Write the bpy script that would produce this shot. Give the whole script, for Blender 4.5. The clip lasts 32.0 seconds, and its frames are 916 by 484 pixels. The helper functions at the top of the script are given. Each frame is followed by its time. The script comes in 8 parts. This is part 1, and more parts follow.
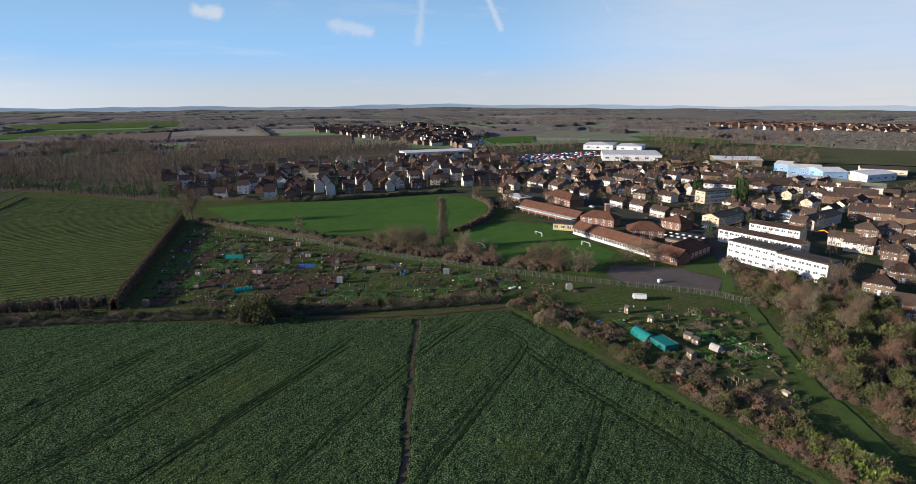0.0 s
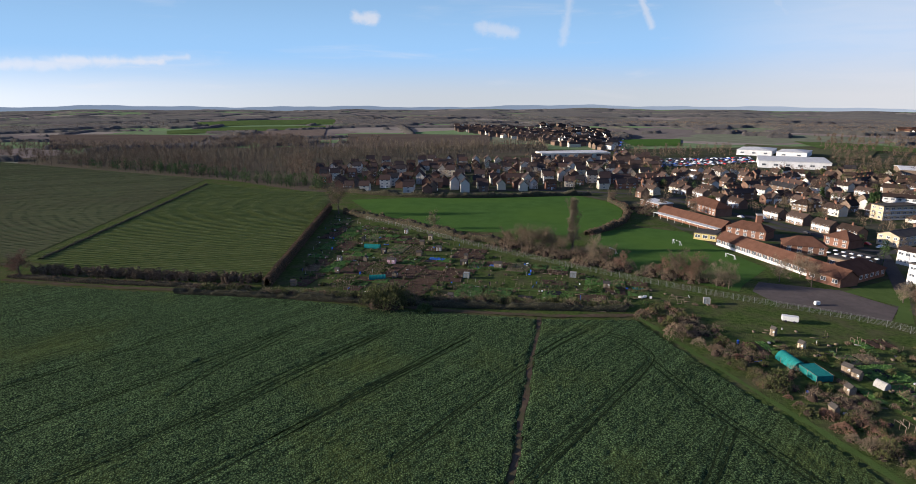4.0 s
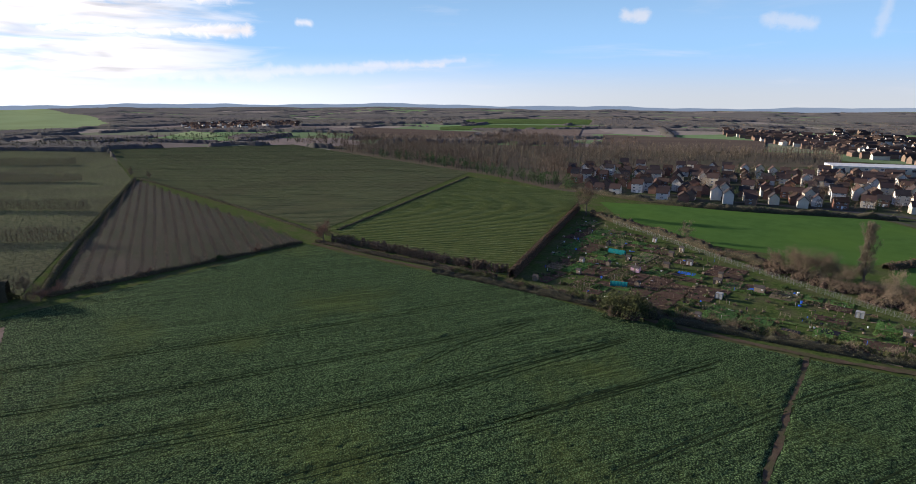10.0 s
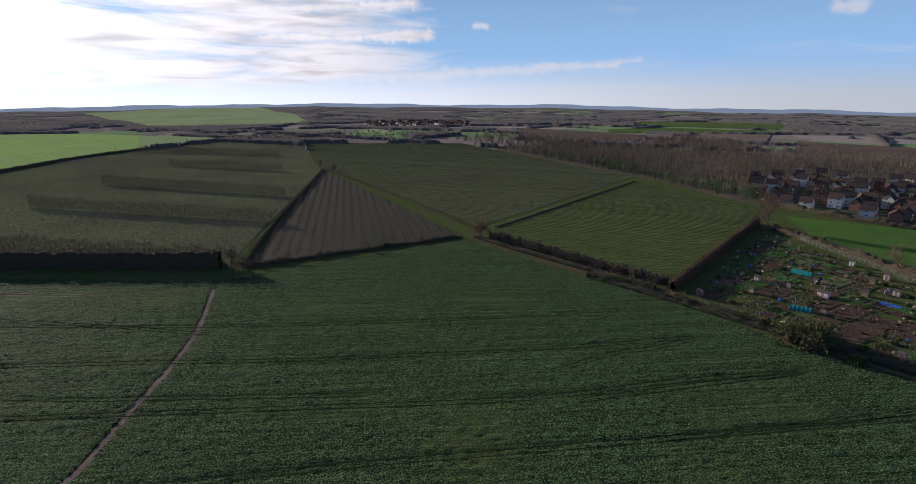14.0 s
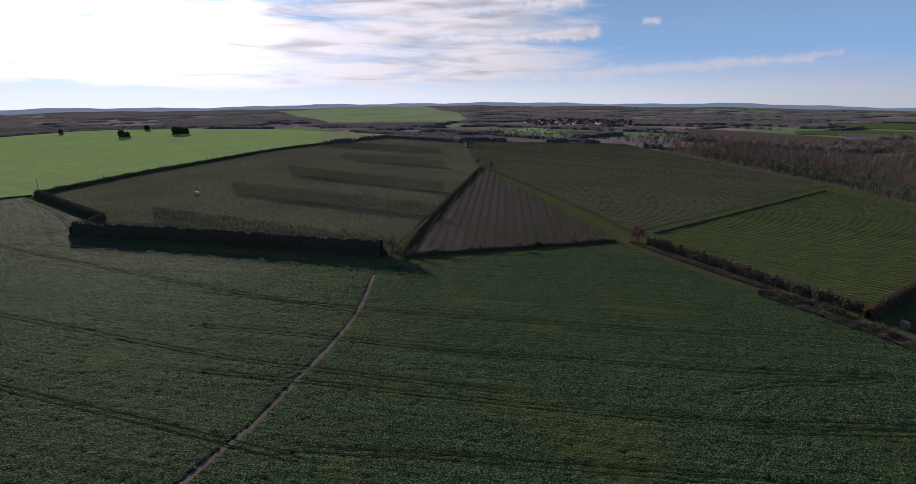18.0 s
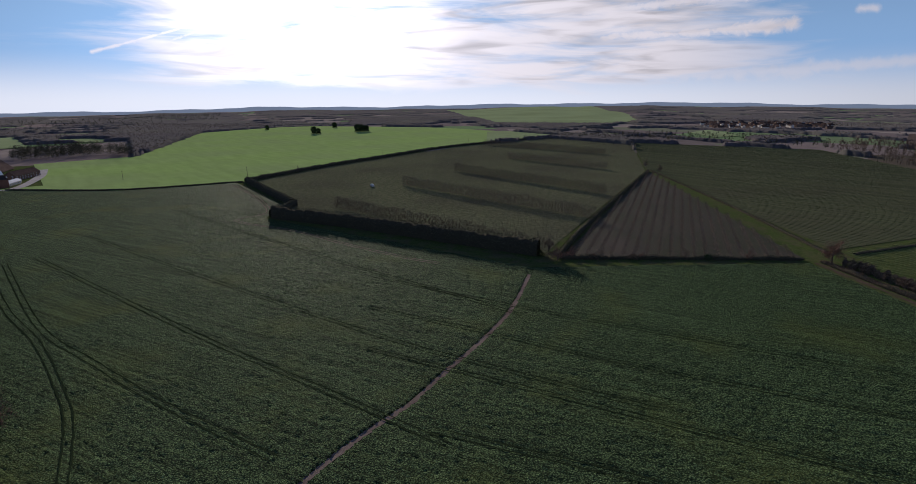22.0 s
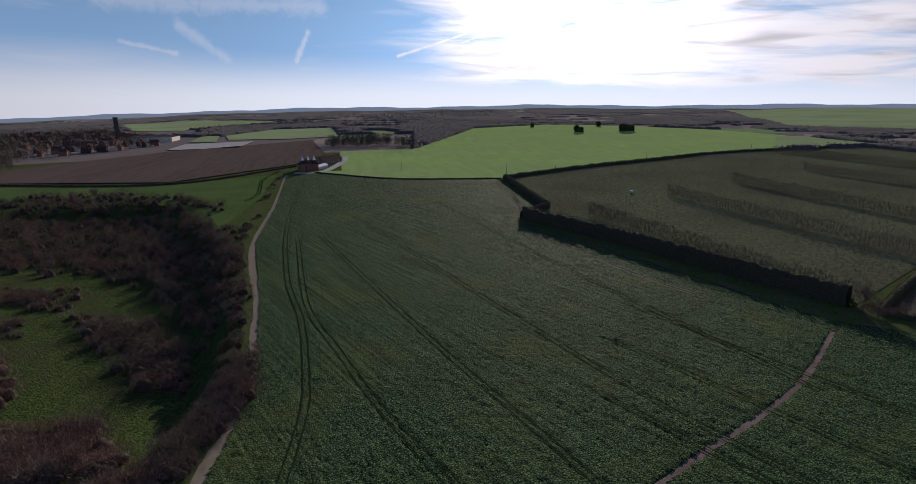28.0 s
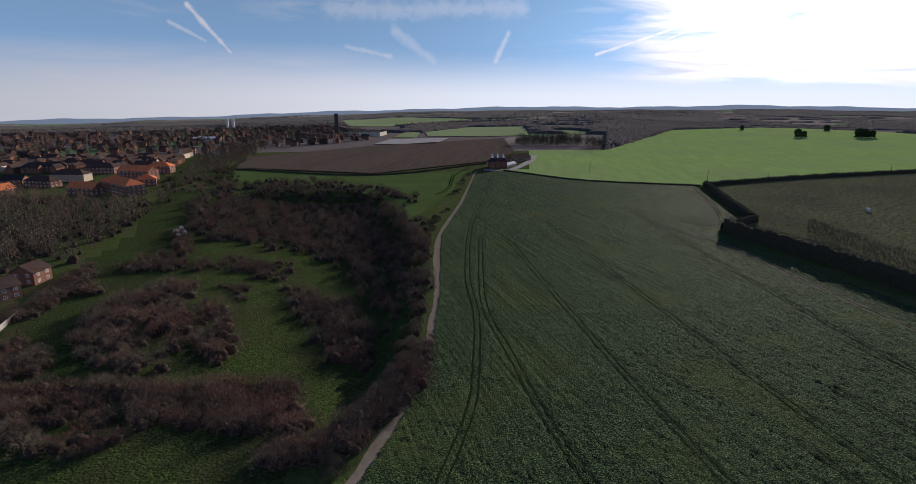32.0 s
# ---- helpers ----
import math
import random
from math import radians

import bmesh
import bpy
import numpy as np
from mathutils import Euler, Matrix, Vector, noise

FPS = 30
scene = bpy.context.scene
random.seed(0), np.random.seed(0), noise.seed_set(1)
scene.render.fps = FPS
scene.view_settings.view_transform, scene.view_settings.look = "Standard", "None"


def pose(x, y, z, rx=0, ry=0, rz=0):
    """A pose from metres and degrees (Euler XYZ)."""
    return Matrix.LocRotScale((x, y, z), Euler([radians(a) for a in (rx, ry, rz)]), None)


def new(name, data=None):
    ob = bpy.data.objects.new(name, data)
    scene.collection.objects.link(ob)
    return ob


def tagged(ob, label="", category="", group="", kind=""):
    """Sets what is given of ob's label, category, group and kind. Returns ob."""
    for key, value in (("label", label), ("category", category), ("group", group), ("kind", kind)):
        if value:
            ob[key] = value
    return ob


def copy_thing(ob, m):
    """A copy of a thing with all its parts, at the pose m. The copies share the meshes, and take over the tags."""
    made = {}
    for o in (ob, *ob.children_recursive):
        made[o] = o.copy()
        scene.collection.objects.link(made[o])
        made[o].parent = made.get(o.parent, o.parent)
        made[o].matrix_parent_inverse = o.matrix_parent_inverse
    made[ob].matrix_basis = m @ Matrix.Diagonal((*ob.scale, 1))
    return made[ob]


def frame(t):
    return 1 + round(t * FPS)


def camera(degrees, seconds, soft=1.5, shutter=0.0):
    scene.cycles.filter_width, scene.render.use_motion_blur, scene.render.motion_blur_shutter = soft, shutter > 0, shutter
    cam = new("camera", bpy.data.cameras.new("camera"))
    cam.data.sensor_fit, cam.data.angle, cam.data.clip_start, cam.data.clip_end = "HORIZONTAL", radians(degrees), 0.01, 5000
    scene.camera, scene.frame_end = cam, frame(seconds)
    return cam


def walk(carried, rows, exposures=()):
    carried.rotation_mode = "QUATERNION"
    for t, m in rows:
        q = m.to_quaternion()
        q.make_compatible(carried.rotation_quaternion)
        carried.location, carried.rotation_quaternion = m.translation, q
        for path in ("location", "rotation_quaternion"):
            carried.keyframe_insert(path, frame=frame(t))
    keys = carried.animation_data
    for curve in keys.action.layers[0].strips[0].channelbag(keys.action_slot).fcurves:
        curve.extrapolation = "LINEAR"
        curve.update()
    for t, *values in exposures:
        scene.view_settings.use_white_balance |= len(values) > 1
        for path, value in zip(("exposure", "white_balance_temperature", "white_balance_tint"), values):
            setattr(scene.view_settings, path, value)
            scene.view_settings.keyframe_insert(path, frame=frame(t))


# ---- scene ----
# ---- camera: a slow turn at 72 m, then a short drift ----
cam = camera(78.58, 32.0, soft=0.8)
PATH = [
    (0.0, -0.00, 0.00, 72.08, 75.22, -0.480, 0.000),
    (0.5, 0.25, -0.03, 71.99, 75.25, -0.445, 2.245),
    (1.0, 0.48, -0.04, 71.88, 75.26, -0.441, 3.931),
    (1.5, 0.70, -0.03, 71.75, 75.29, -0.451, 5.097),
    (2.0, 0.91, -0.00, 71.63, 75.31, -0.455, 6.615),
    (2.5, 1.12, 0.07, 71.54, 75.35, -0.440, 8.680),
    (3.0, 1.31, 0.16, 71.47, 75.37, -0.427, 10.660),
    (3.5, 1.47, 0.21, 71.47, 75.39, -0.421, 12.325),
    (5.5, 1.89, 0.05, 71.76, 75.41, -0.408, 18.458),
    (6.0, 1.96, -0.14, 71.85, 75.44, -0.401, 20.065),
    (6.5, 1.99, -0.41, 71.93, 75.44, -0.382, 21.651),
    (7.0, 1.93, -0.64, 72.00, 75.46, -0.346, 23.278),
    (7.5, 1.73, -0.79, 72.05, 75.48, -0.296, 25.829),
    (8.0, 1.43, -0.85, 72.07, 75.49, -0.259, 29.189),
    (8.5, 1.14, -0.90, 72.11, 75.51, -0.246, 31.802),
    (9.0, 0.97, -0.98, 72.16, 75.51, -0.172, 34.135),
    (9.5, 0.95, -1.06, 72.22, 75.47, -0.125, 36.640),
    (10.0, 1.01, -1.09, 72.29, 75.51, -0.134, 39.053),
    (10.5, 1.20, -1.11, 72.36, 75.53, -0.143, 41.499),
    (11.0, 1.43, -1.12, 72.41, 75.56, -0.145, 43.705),
    (11.5, 1.70, -1.17, 72.42, 75.58, -0.132, 45.693),
    (12.0, 1.99, -1.21, 72.38, 75.59, -0.111, 47.830),
    (12.5, 2.19, -1.19, 72.32, 75.62, -0.075, 49.829),
    (13.0, 2.29, -1.10, 72.22, 75.62, -0.030, 51.681),
    (13.5, 2.27, -0.97, 72.08, 75.62, 0.009, 53.613),
    (14.0, 2.19, -0.81, 71.91, 75.63, 0.085, 55.628),
    (14.5, 2.07, -0.68, 71.76, 75.60, 0.121, 57.467),
    (16.5, 1.55, -0.34, 71.38, 75.59, 0.065, 65.039),
    (17.0, 1.38, -0.29, 71.39, 75.54, -0.008, 67.175),
    (17.5, 1.18, -0.27, 71.48, 75.52, -0.064, 69.307),
    (18.0, 1.03, -0.31, 71.62, 75.53, -0.114, 71.513),
    (18.5, 1.00, -0.37, 71.76, 75.53, -0.142, 73.822),
    (19.0, 1.13, -0.45, 71.86, 75.50, -0.177, 76.060),
    (19.5, 1.36, -0.54, 71.94, 75.50, -0.208, 77.995),
    (20.0, 1.60, -0.62, 71.98, 75.51, -0.204, 80.025),
    (20.5, 1.80, -0.69, 71.99, 75.52, -0.183, 82.389),
    (21.0, 1.89, -0.78, 71.97, 75.53, -0.175, 84.181),
    (21.5, 1.79, -0.90, 71.92, 75.55, -0.162, 85.827),
    (22.0, 1.45, -1.04, 71.86, 75.55, -0.145, 87.881),
    (22.5, 0.84, -1.19, 71.81, 75.55, -0.118, 90.310),
    (23.0, -0.08, -1.33, 71.81, 75.55, -0.088, 92.565),
    (23.5, -1.34, -1.49, 71.86, 75.57, -0.106, 94.769),
    (24.0, -3.00, -1.66, 71.94, 75.59, -0.104, 96.486),
    (24.5, -5.12, -1.89, 72.02, 75.57, -0.098, 97.828),
    (26.5, -15.25, -3.09, 72.18, 75.46, -0.020, 106.841),
    (27.0, -17.77, -3.57, 72.20, 75.42, 0.044, 109.485),
    (27.5, -20.19, -4.23, 72.21, 75.40, 0.065, 111.790),
    (28.0, -22.40, -5.07, 72.23, 75.39, 0.063, 113.864),
    (28.5, -24.26, -5.98, 72.26, 75.46, 0.067, 115.464),
    (29.0, -25.64, -6.76, 72.26, 75.49, 0.097, 117.518),
    (29.5, -26.49, -7.33, 72.21, 75.45, 0.106, 120.100),
    (30.0, -26.90, -7.71, 72.15, 75.42, 0.119, 122.598),
    (30.5, -26.96, -7.91, 72.10, 75.39, 0.124, 124.527),
    (31.0, -26.87, -7.98, 72.06, 75.34, 0.117, 126.674),
    (31.5, -26.77, -7.97, 72.02, 75.32, 0.139, 129.670),
    (32.0, -26.74, -7.93, 71.97, 75.29, 0.152, 132.857),
]
EXPOSURES = [(0, 0.83, 6450, 11), (6, 0.95, 6500, 14), (9, 1.02, 6500, 14), (12, 0.8, 6450, 15), (14, 0.62, 6400, 17), (17, 0.42, 6350, 21), (20, 0.29, 6350, 20), (24, 0.25, 6350, 20), (28, 0.28, 6350, 19), (32, 0.33, 6350, 18)]
walk(cam, [(t, pose(x, y, z, rx, 0, rz) @ pose(0, 0, 0, 0, 0, lean)) for t, x, y, z, rx, lean, rz in PATH], EXPOSURES)

# ---- sky and sun ----
SUN_AZ, SUN_EL = 102.5, 12.5            # degrees, counter-clockwise from +y, and height
sun_dir = Vector((-math.sin(radians(SUN_AZ)) * math.cos(radians(SUN_EL)), math.cos(radians(SUN_AZ)) * math.cos(radians(SUN_EL)), math.sin(radians(SUN_EL))))
sun = new("sun", bpy.data.lights.new("sun", "SUN"))
sun.data.energy, sun.data.angle, sun.data.color = 5.0, radians(0.6), (1.0, 0.9, 0.76)
sun.matrix_world = Vector((0, 0, 0)).to_track_quat("-Z", "Y").to_matrix().to_4x4()
sun.matrix_world = (-sun_dir).to_track_quat("-Z", "Y").to_matrix().to_4x4()

world = bpy.data.worlds.new("sky")
scene.world = world
world.use_nodes = True
wn, wl = world.node_tree.nodes, world.node_tree.links
wn.clear()


def wnode(kind, **values):
    n = wn.new(kind)
    for k, v in values.items():
        n.inputs[k].default_value = v
    return n


sky = wn.new("ShaderNodeTexSky")
sky.sky_type, sky.sun_disc = "NISHITA", False
sky.sun_elevation, sky.sun_rotation = radians(SUN_EL), radians(-SUN_AZ)
sky.air_density, sky.dust_density, sky.ozone_density = 1.0, 0.15, 3.0
coord = wn.new("ShaderNodeTexCoord")
sep = wn.new("ShaderNodeSeparateXYZ")
wl.new(coord.outputs["Generated"], sep.inputs[0])


def wmath(op, a, b=None, clamp=False):
    n = wn.new("ShaderNodeMath")
    n.operation, n.use_clamp = op, clamp
    for i, v in enumerate((a, b)):
        if v is None:
            continue
        if isinstance(v, (int, float)):
            n.inputs[i].default_value = v
        else:
            wl.new(v, n.inputs[i])
    return n.outputs[0]


def wramp(v, lo, hi, out_lo=0.0, out_hi=1.0):
    """A smooth step of v from lo to hi; lo may be the larger."""
    n = wn.new("ShaderNodeMapRange")
    n.interpolation_type = "SMOOTHSTEP"
    if lo > hi:
        lo, hi, out_lo, out_hi = hi, lo, out_hi, out_lo
    n.inputs[1].default_value, n.inputs[2].default_value, n.inputs[3].default_value, n.inputs[4].default_value = lo, hi, out_lo, out_hi
    wl.new(v, n.inputs[0])
    return n.outputs[0]


def wdot(vec):
    n = wn.new("ShaderNodeVectorMath")
    n.operation = "DOT_PRODUCT"
    wl.new(coord.outputs["Generated"], n.inputs[0])
    n.inputs[1].default_value = vec
    return n.outputs["Value"]


def wscale(rgb, by):
    n = wn.new("ShaderNodeVectorMath")
    n.operation = "SCALE"
    if isinstance(rgb, tuple):
        n.inputs[0].default_value = rgb
    else:
        wl.new(rgb, n.inputs[0])
    wl.new(by, n.inputs["Scale"])
    return n.outputs[0]


def wmix(fac, one, two):
    n = wn.new("ShaderNodeMix")
    n.data_type = "RGBA"
    wl.new(fac, n.inputs[0])
    for i, v in ((6, one), (7, two)):
        if isinstance(v, tuple):
            n.inputs[i].default_value = (*v, 1)
        else:
            wl.new(v, n.inputs[i])
    return n.outputs[2]


# bearing (degrees, counter-clockwise from +y) and height above the horizon (degrees)
mid = radians(65)
bearing = wmath("ADD", wmath("MULTIPLY", wmath("ARCTAN2", wdot((-math.cos(mid), -math.sin(mid), 0)), wdot((-math.sin(mid), math.cos(mid), 0))), 57.296), 65.0)
climb = wmath("MULTIPLY", wmath("ARCSINE", sep.outputs[2]), 57.296)


def wnoise(per_bearing, per_climb, shift, detail=6.0, rough=0.6, bend=0.5):
    c = wn.new("ShaderNodeCombineXYZ")
    wl.new(wmath("MULTIPLY", bearing, per_bearing), c.inputs[0]), wl.new(wmath("MULTIPLY", climb, per_climb), c.inputs[1])
    c.inputs[2].default_value = shift
    n = wnode("ShaderNodeTexNoise", Scale=1.0, Detail=detail, Roughness=rough, Distortion=bend)
    wl.new(c.outputs[0], n.inputs["Vector"])
    return n.outputs["Fac"]


toward = wmath("MAXIMUM", wdot(sun_dir), 0.0)
near_sun, halo, glow = wmath("POWER", toward, 4.0), wmath("POWER", toward, 60.0), wmath("POWER", toward, 16.0)
# the bank of cloud before the sun, in long level streaks
streaks, shade = wnoise(0.085, 0.62, 3.4, detail=5.0, rough=0.56), wnoise(0.11, 0.85, 8.2, detail=3.5, rough=0.5, bend=0.9)
bank = wmath("MULTIPLY", wmath("MULTIPLY", wramp(bearing, 52, 70), wramp(bearing, 126, 108)), wmath("MULTIPLY", wramp(climb, 0.1, 2.0), wramp(climb, 45, 25, 0.35, 1.0)))
cloud_amount = wramp(wmath("ADD", streaks, wmath("MULTIPLY", bank, 0.32)), 0.54, 0.86)
cloud_amount = wmath("MULTIPLY", cloud_amount, wmath("ADD", wmath("MULTIPLY", bank, 0.62), 0.33))
# thin veils beside it
veil = wmath("ADD", wmath("MULTIPLY", wramp(bearing, -3, -24), wramp(climb, 14, 8, 0.2, 0.5)), wmath("MULTIPLY", wmath("MULTIPLY", wramp(bearing, 132, 150), wramp(climb, 5.2, 2.8)), wmath("MULTIPLY", streaks, 0.6)))
cloud_amount = wmath("MAXIMUM", cloud_amount, wmath("MULTIPLY", veil, wramp(shade, 0.2, 0.7, 0.75, 1.0)))
# plumes, puffs and vapour trails: bearing and height of both ends, half width, strength
fray = wnoise(0.9, 0.9, 1.7, detail=4.0)
for b0, c0, b1, c1, half, full in ((38.5, 3.5, 46, 2.9, 0.3, 0.45), (44, 3.0, 58, 2.3, 0.45, 0.5), (57, 2.3, 76, 1.9, 0.7, 0.5), (58.5, 5.9, 74, 5.4, 0.6, 0.95), (60, 8.7, 76, 7.6, 0.7, 0.9), (40.5, 3.1, 48, 3.0, 0.35, 0.6), (53, 6.7, 54, 6.75, 0.3, 0.65),
                                   (21.8, 7.15, 23.4, 7.2, 0.55, 0.6), (8.4, 5.8, 11.6, 6.4, 0.55, 0.4), (3.2, 8.4, 3.7, 4.8, 0.4, 0.3), (-2.9, 9.0, -4.3, 6.0, 0.3, 0.45), (-13, 9.0, -15, 6.5, 0.4, 0.3),
                                   (119.7, 3.75, 114.7, 5.3, 0.16, 0.8), (114.7, 5.3, 106.5, 7.9, 0.14, 0.75), (114.3, 4.6, 109.6, 6.5, 0.22, 0.7), (116.5, 4.7, 115.7, 4.85, 0.28, 0.7), (128.1, 5.7, 129.2, 3.2, 0.26, 0.4),
                                   (139, 6.0, 135.3, 3.2, 0.5, 0.25), (143.6, 4.4, 139.5, 3.6, 0.26, 0.35), (145, 7.7, 127, 8.0, 0.8, 0.24), (157.2, 7.5, 155.6, 5.6, 0.22, 0.75), (155.6, 5.6, 154.0, 3.7, 0.18, 0.65), (158.8, 6.1, 156.0, 4.6, 0.15, 0.4)):
    db, dc = b1 - b0, c1 - c0
    pb, pc = wmath("SUBTRACT", bearing, b0), wmath("SUBTRACT", climb, c0)
    along = wmath("DIVIDE", wmath("ADD", wmath("MULTIPLY", pb, db), wmath("MULTIPLY", pc, dc)), db * db + dc * dc, clamp=True)
    ob_, oc_ = wmath("SUBTRACT", pb, wmath("MULTIPLY", along, db)), wmath("SUBTRACT", pc, wmath("MULTIPLY", along, dc))
    off = wmath("SQRT", wmath("ADD", wmath("MULTIPLY", ob_, ob_), wmath("MULTIPLY", oc_, oc_)))
    off = wmath("ADD", off, wmath("MULTIPLY", wmath("SUBTRACT", fray, 0.5), half * 2.2))
    cloud_amount = wmath("MAXIMUM", cloud_amount, wramp(off, half * 1.5, 0.0, 0.0, full))
# brightness: white away from the sun, brighter towards it, greyer where the cloud is thick
lit = wmath("ADD", wmath("ADD", 6.4, wmath("MULTIPLY", near_sun, 4.5)), wmath("MULTIPLY", halo, 22.0))
cloud_rgb = wscale((1.0, 0.985, 1.0), wmath("MULTIPLY", lit, wmath("SUBTRACT", 1.0, wmath("MULTIPLY", bank, wramp(shade, 0.42, 0.78, 0.0, 0.42)))))
# clear sky: deep overhead, pale blue low down, a grey haze along the horizon
sky_gain = wn.new("ShaderNodeVectorMath")
sky_gain.operation = "MULTIPLY"
sky_gain.inputs[1].default_value = (1.0, 1.24, 1.85)
wl.new(wscale(sky.outputs[0], wramp(climb, 16, 58, 1.0, 0.68)), sky_gain.inputs[0])
blue = wmix(wramp(climb, 10, 26), wscale((2.65, 4.75, 7.4), wmath("MULTIPLY", wmath("MULTIPLY", wramp(climb, 3, 12, 1.0, 0.74), wramp(bearing, 118, 155, 1.0, 0.84)), wmath("ADD", 1.0, wmath("MULTIPLY", glow, 0.9)))), sky_gain.outputs[0])
haze_rgb = wscale((4.55, 5.0, 5.4), wmath("ADD", 1.0, wmath("MULTIPLY", wmath("MULTIPLY", toward, toward), 1.15)))
air = wmix(wramp(climb, 4.4, -0.6), blue, haze_rgb)
whole_sky = wmix(cloud_amount, air, cloud_rgb)
bg = wnode("ShaderNodeBackground", Strength=0.07)
wl.new(whole_sky, bg.inputs[0])
wo = wn.new("ShaderNodeOutputWorld")
wl.new(bg.outputs[0], wo.inputs[0])

# ---- materials ----
def material(name, base, other, scale=1.0, fine=0.0, rough=0.85, bump=0.0, third=None, patch=0.02, metal=0.0, rand=0.0, stretch=None, spec=0.0, local=False, rand_other=None, lines=None, hard=0.18, sheen=0.0):
    """base and other mix over noise of that many cells a metre; third comes in broad patches; fine is the bump's grain; rand varies each object."""
    m = bpy.data.materials.new(name)
    m.use_nodes = True
    n, l = m.node_tree.nodes, m.node_tree.links
    b = n["Principled BSDF"]
    b.inputs["Roughness"].default_value, b.inputs["Metallic"].default_value = rough, metal
    b.inputs["Specular IOR Level"].default_value = spec
    b.inputs["Sheen Weight"].default_value, b.inputs["Sheen Roughness"].default_value = sheen, 0.6
    if local:
        pos = n.new("ShaderNodeTexCoord").outputs["Object"]
    else:
        pos = n.new("ShaderNodeNewGeometry").outputs["Position"]
    if stretch:
        mp = n.new("ShaderNodeMapping")
        mp.vector_type = "TEXTURE"
        mp.inputs["Rotation"].default_value = (0, 0, radians(stretch[0]))
        mp.inputs["Scale"].default_value = (1 / stretch[1], 1, 1)
        l.new(pos, mp.inputs[0])
        pos = mp.outputs[0]
    t1 = n.new("ShaderNodeTexNoise")
    t1.inputs["Scale"].default_value, t1.inputs["Detail"].default_value, t1.inputs["Roughness"].default_value = scale, 6, 0.65
    l.new(pos, t1.inputs["Vector"])
    rp = n.new("ShaderNodeMapRange")
    rp.inputs[1].default_value, rp.inputs[2].default_value = 0.5 - hard, 0.5 + hard
    l.new(t1.outputs["Fac"], rp.inputs[0])
    mix = n.new("ShaderNodeMix")
    mix.data_type = "RGBA"
    mix.inputs[6].default_value, mix.inputs[7].default_value = (*base, 1), (*other, 1)
    l.new(rp.outputs[0], mix.inputs[0])
    col = mix.outputs[2]
    if third:
        t2 = n.new("ShaderNodeTexNoise")
        t2.inputs["Scale"].default_value, t2.inputs["Detail"].default_value = patch, 5
        l.new(pos, t2.inputs["Vector"])
        r2 = n.new("ShaderNodeMapRange")
        r2.inputs[1].default_value, r2.inputs[2].default_value, r2.inputs[4].default_value = 0.42, 0.66, 0.6
        l.new(t2.outputs["Fac"], r2.inputs[0])
        m2 = n.new("ShaderNodeMix")
        m2.data_type = "RGBA"
        l.new(r2.outputs[0], m2.inputs[0]), l.new(col, m2.inputs[6])
        m2.inputs[7].default_value = (*third, 1)
        col = m2.outputs[2]
    if lines:
        lm = n.new("ShaderNodeMapping")
        lm.vector_type = "TEXTURE"
        lm.inputs["Rotation"].default_value, lm.inputs["Scale"].default_value = (0, 0, radians(lines[0])), (60, 1 / lines[1], 1000)
        l.new(n.new("ShaderNodeNewGeometry").outputs["Position"], lm.inputs[0])
        lt = n.new("ShaderNodeTexNoise")
        lt.inputs["Scale"].default_value, lt.inputs["Detail"].default_value = 1.0, 3
        l.new(lm.outputs[0], lt.inputs["Vector"])
        lr = n.new("ShaderNodeMapRange")
        lr.inputs[1].default_value, lr.inputs[2].default_value, lr.inputs[3].default_value, lr.inputs[4].default_value = 0.35, 0.65, 1 - lines[2], 1 + lines[2]
        l.new(lt.outputs["Fac"], lr.inputs[0])
        lh = n.new("ShaderNodeHueSaturation")
        l.new(lr.outputs[0], lh.inputs["Value"]), l.new(col, lh.inputs["Color"])
        col = lh.outputs[0]
    if rand_other:
        oi = n.new("ShaderNodeObjectInfo")
        m4 = n.new("ShaderNodeMix")
        m4.data_type = "RGBA"
        l.new(oi.outputs["Random"], m4.inputs[0]), l.new(col, m4.inputs[6])
        m4.inputs[7].default_value = (*rand_other, 1)
        col = m4.outputs[2]
    if rand:
        oi = n.new("ShaderNodeObjectInfo")
        mr = n.new("ShaderNodeMapRange")
        mr.inputs[3].default_value, mr.inputs[4].default_value = 1 - rand, 1 + rand
        l.new(oi.outputs["Random"], mr.inputs[0])
        hs = n.new("ShaderNodeHueSaturation")
        l.new(mr.outputs[0], hs.inputs["Value"]), l.new(col, hs.inputs["Color"])
        col = hs.outputs[0]
    l.new(col, b.inputs["Base Color"])
    if bump:
        t3 = n.new("ShaderNodeTexNoise")
        t3.inputs["Scale"].default_value, t3.inputs["Detail"].default_value = fine or scale * 2, 4
        l.new(pos, t3.inputs["Vector"])
        bp = n.new("ShaderNodeBump")
        bp.inputs["Strength"].default_value, bp.inputs["Distance"].default_value = 1.0, bump
        l.new(t3.outputs["Fac"], bp.inputs["Height"])
        l.new(bp.outputs[0], b.inputs["Normal"])
    return m


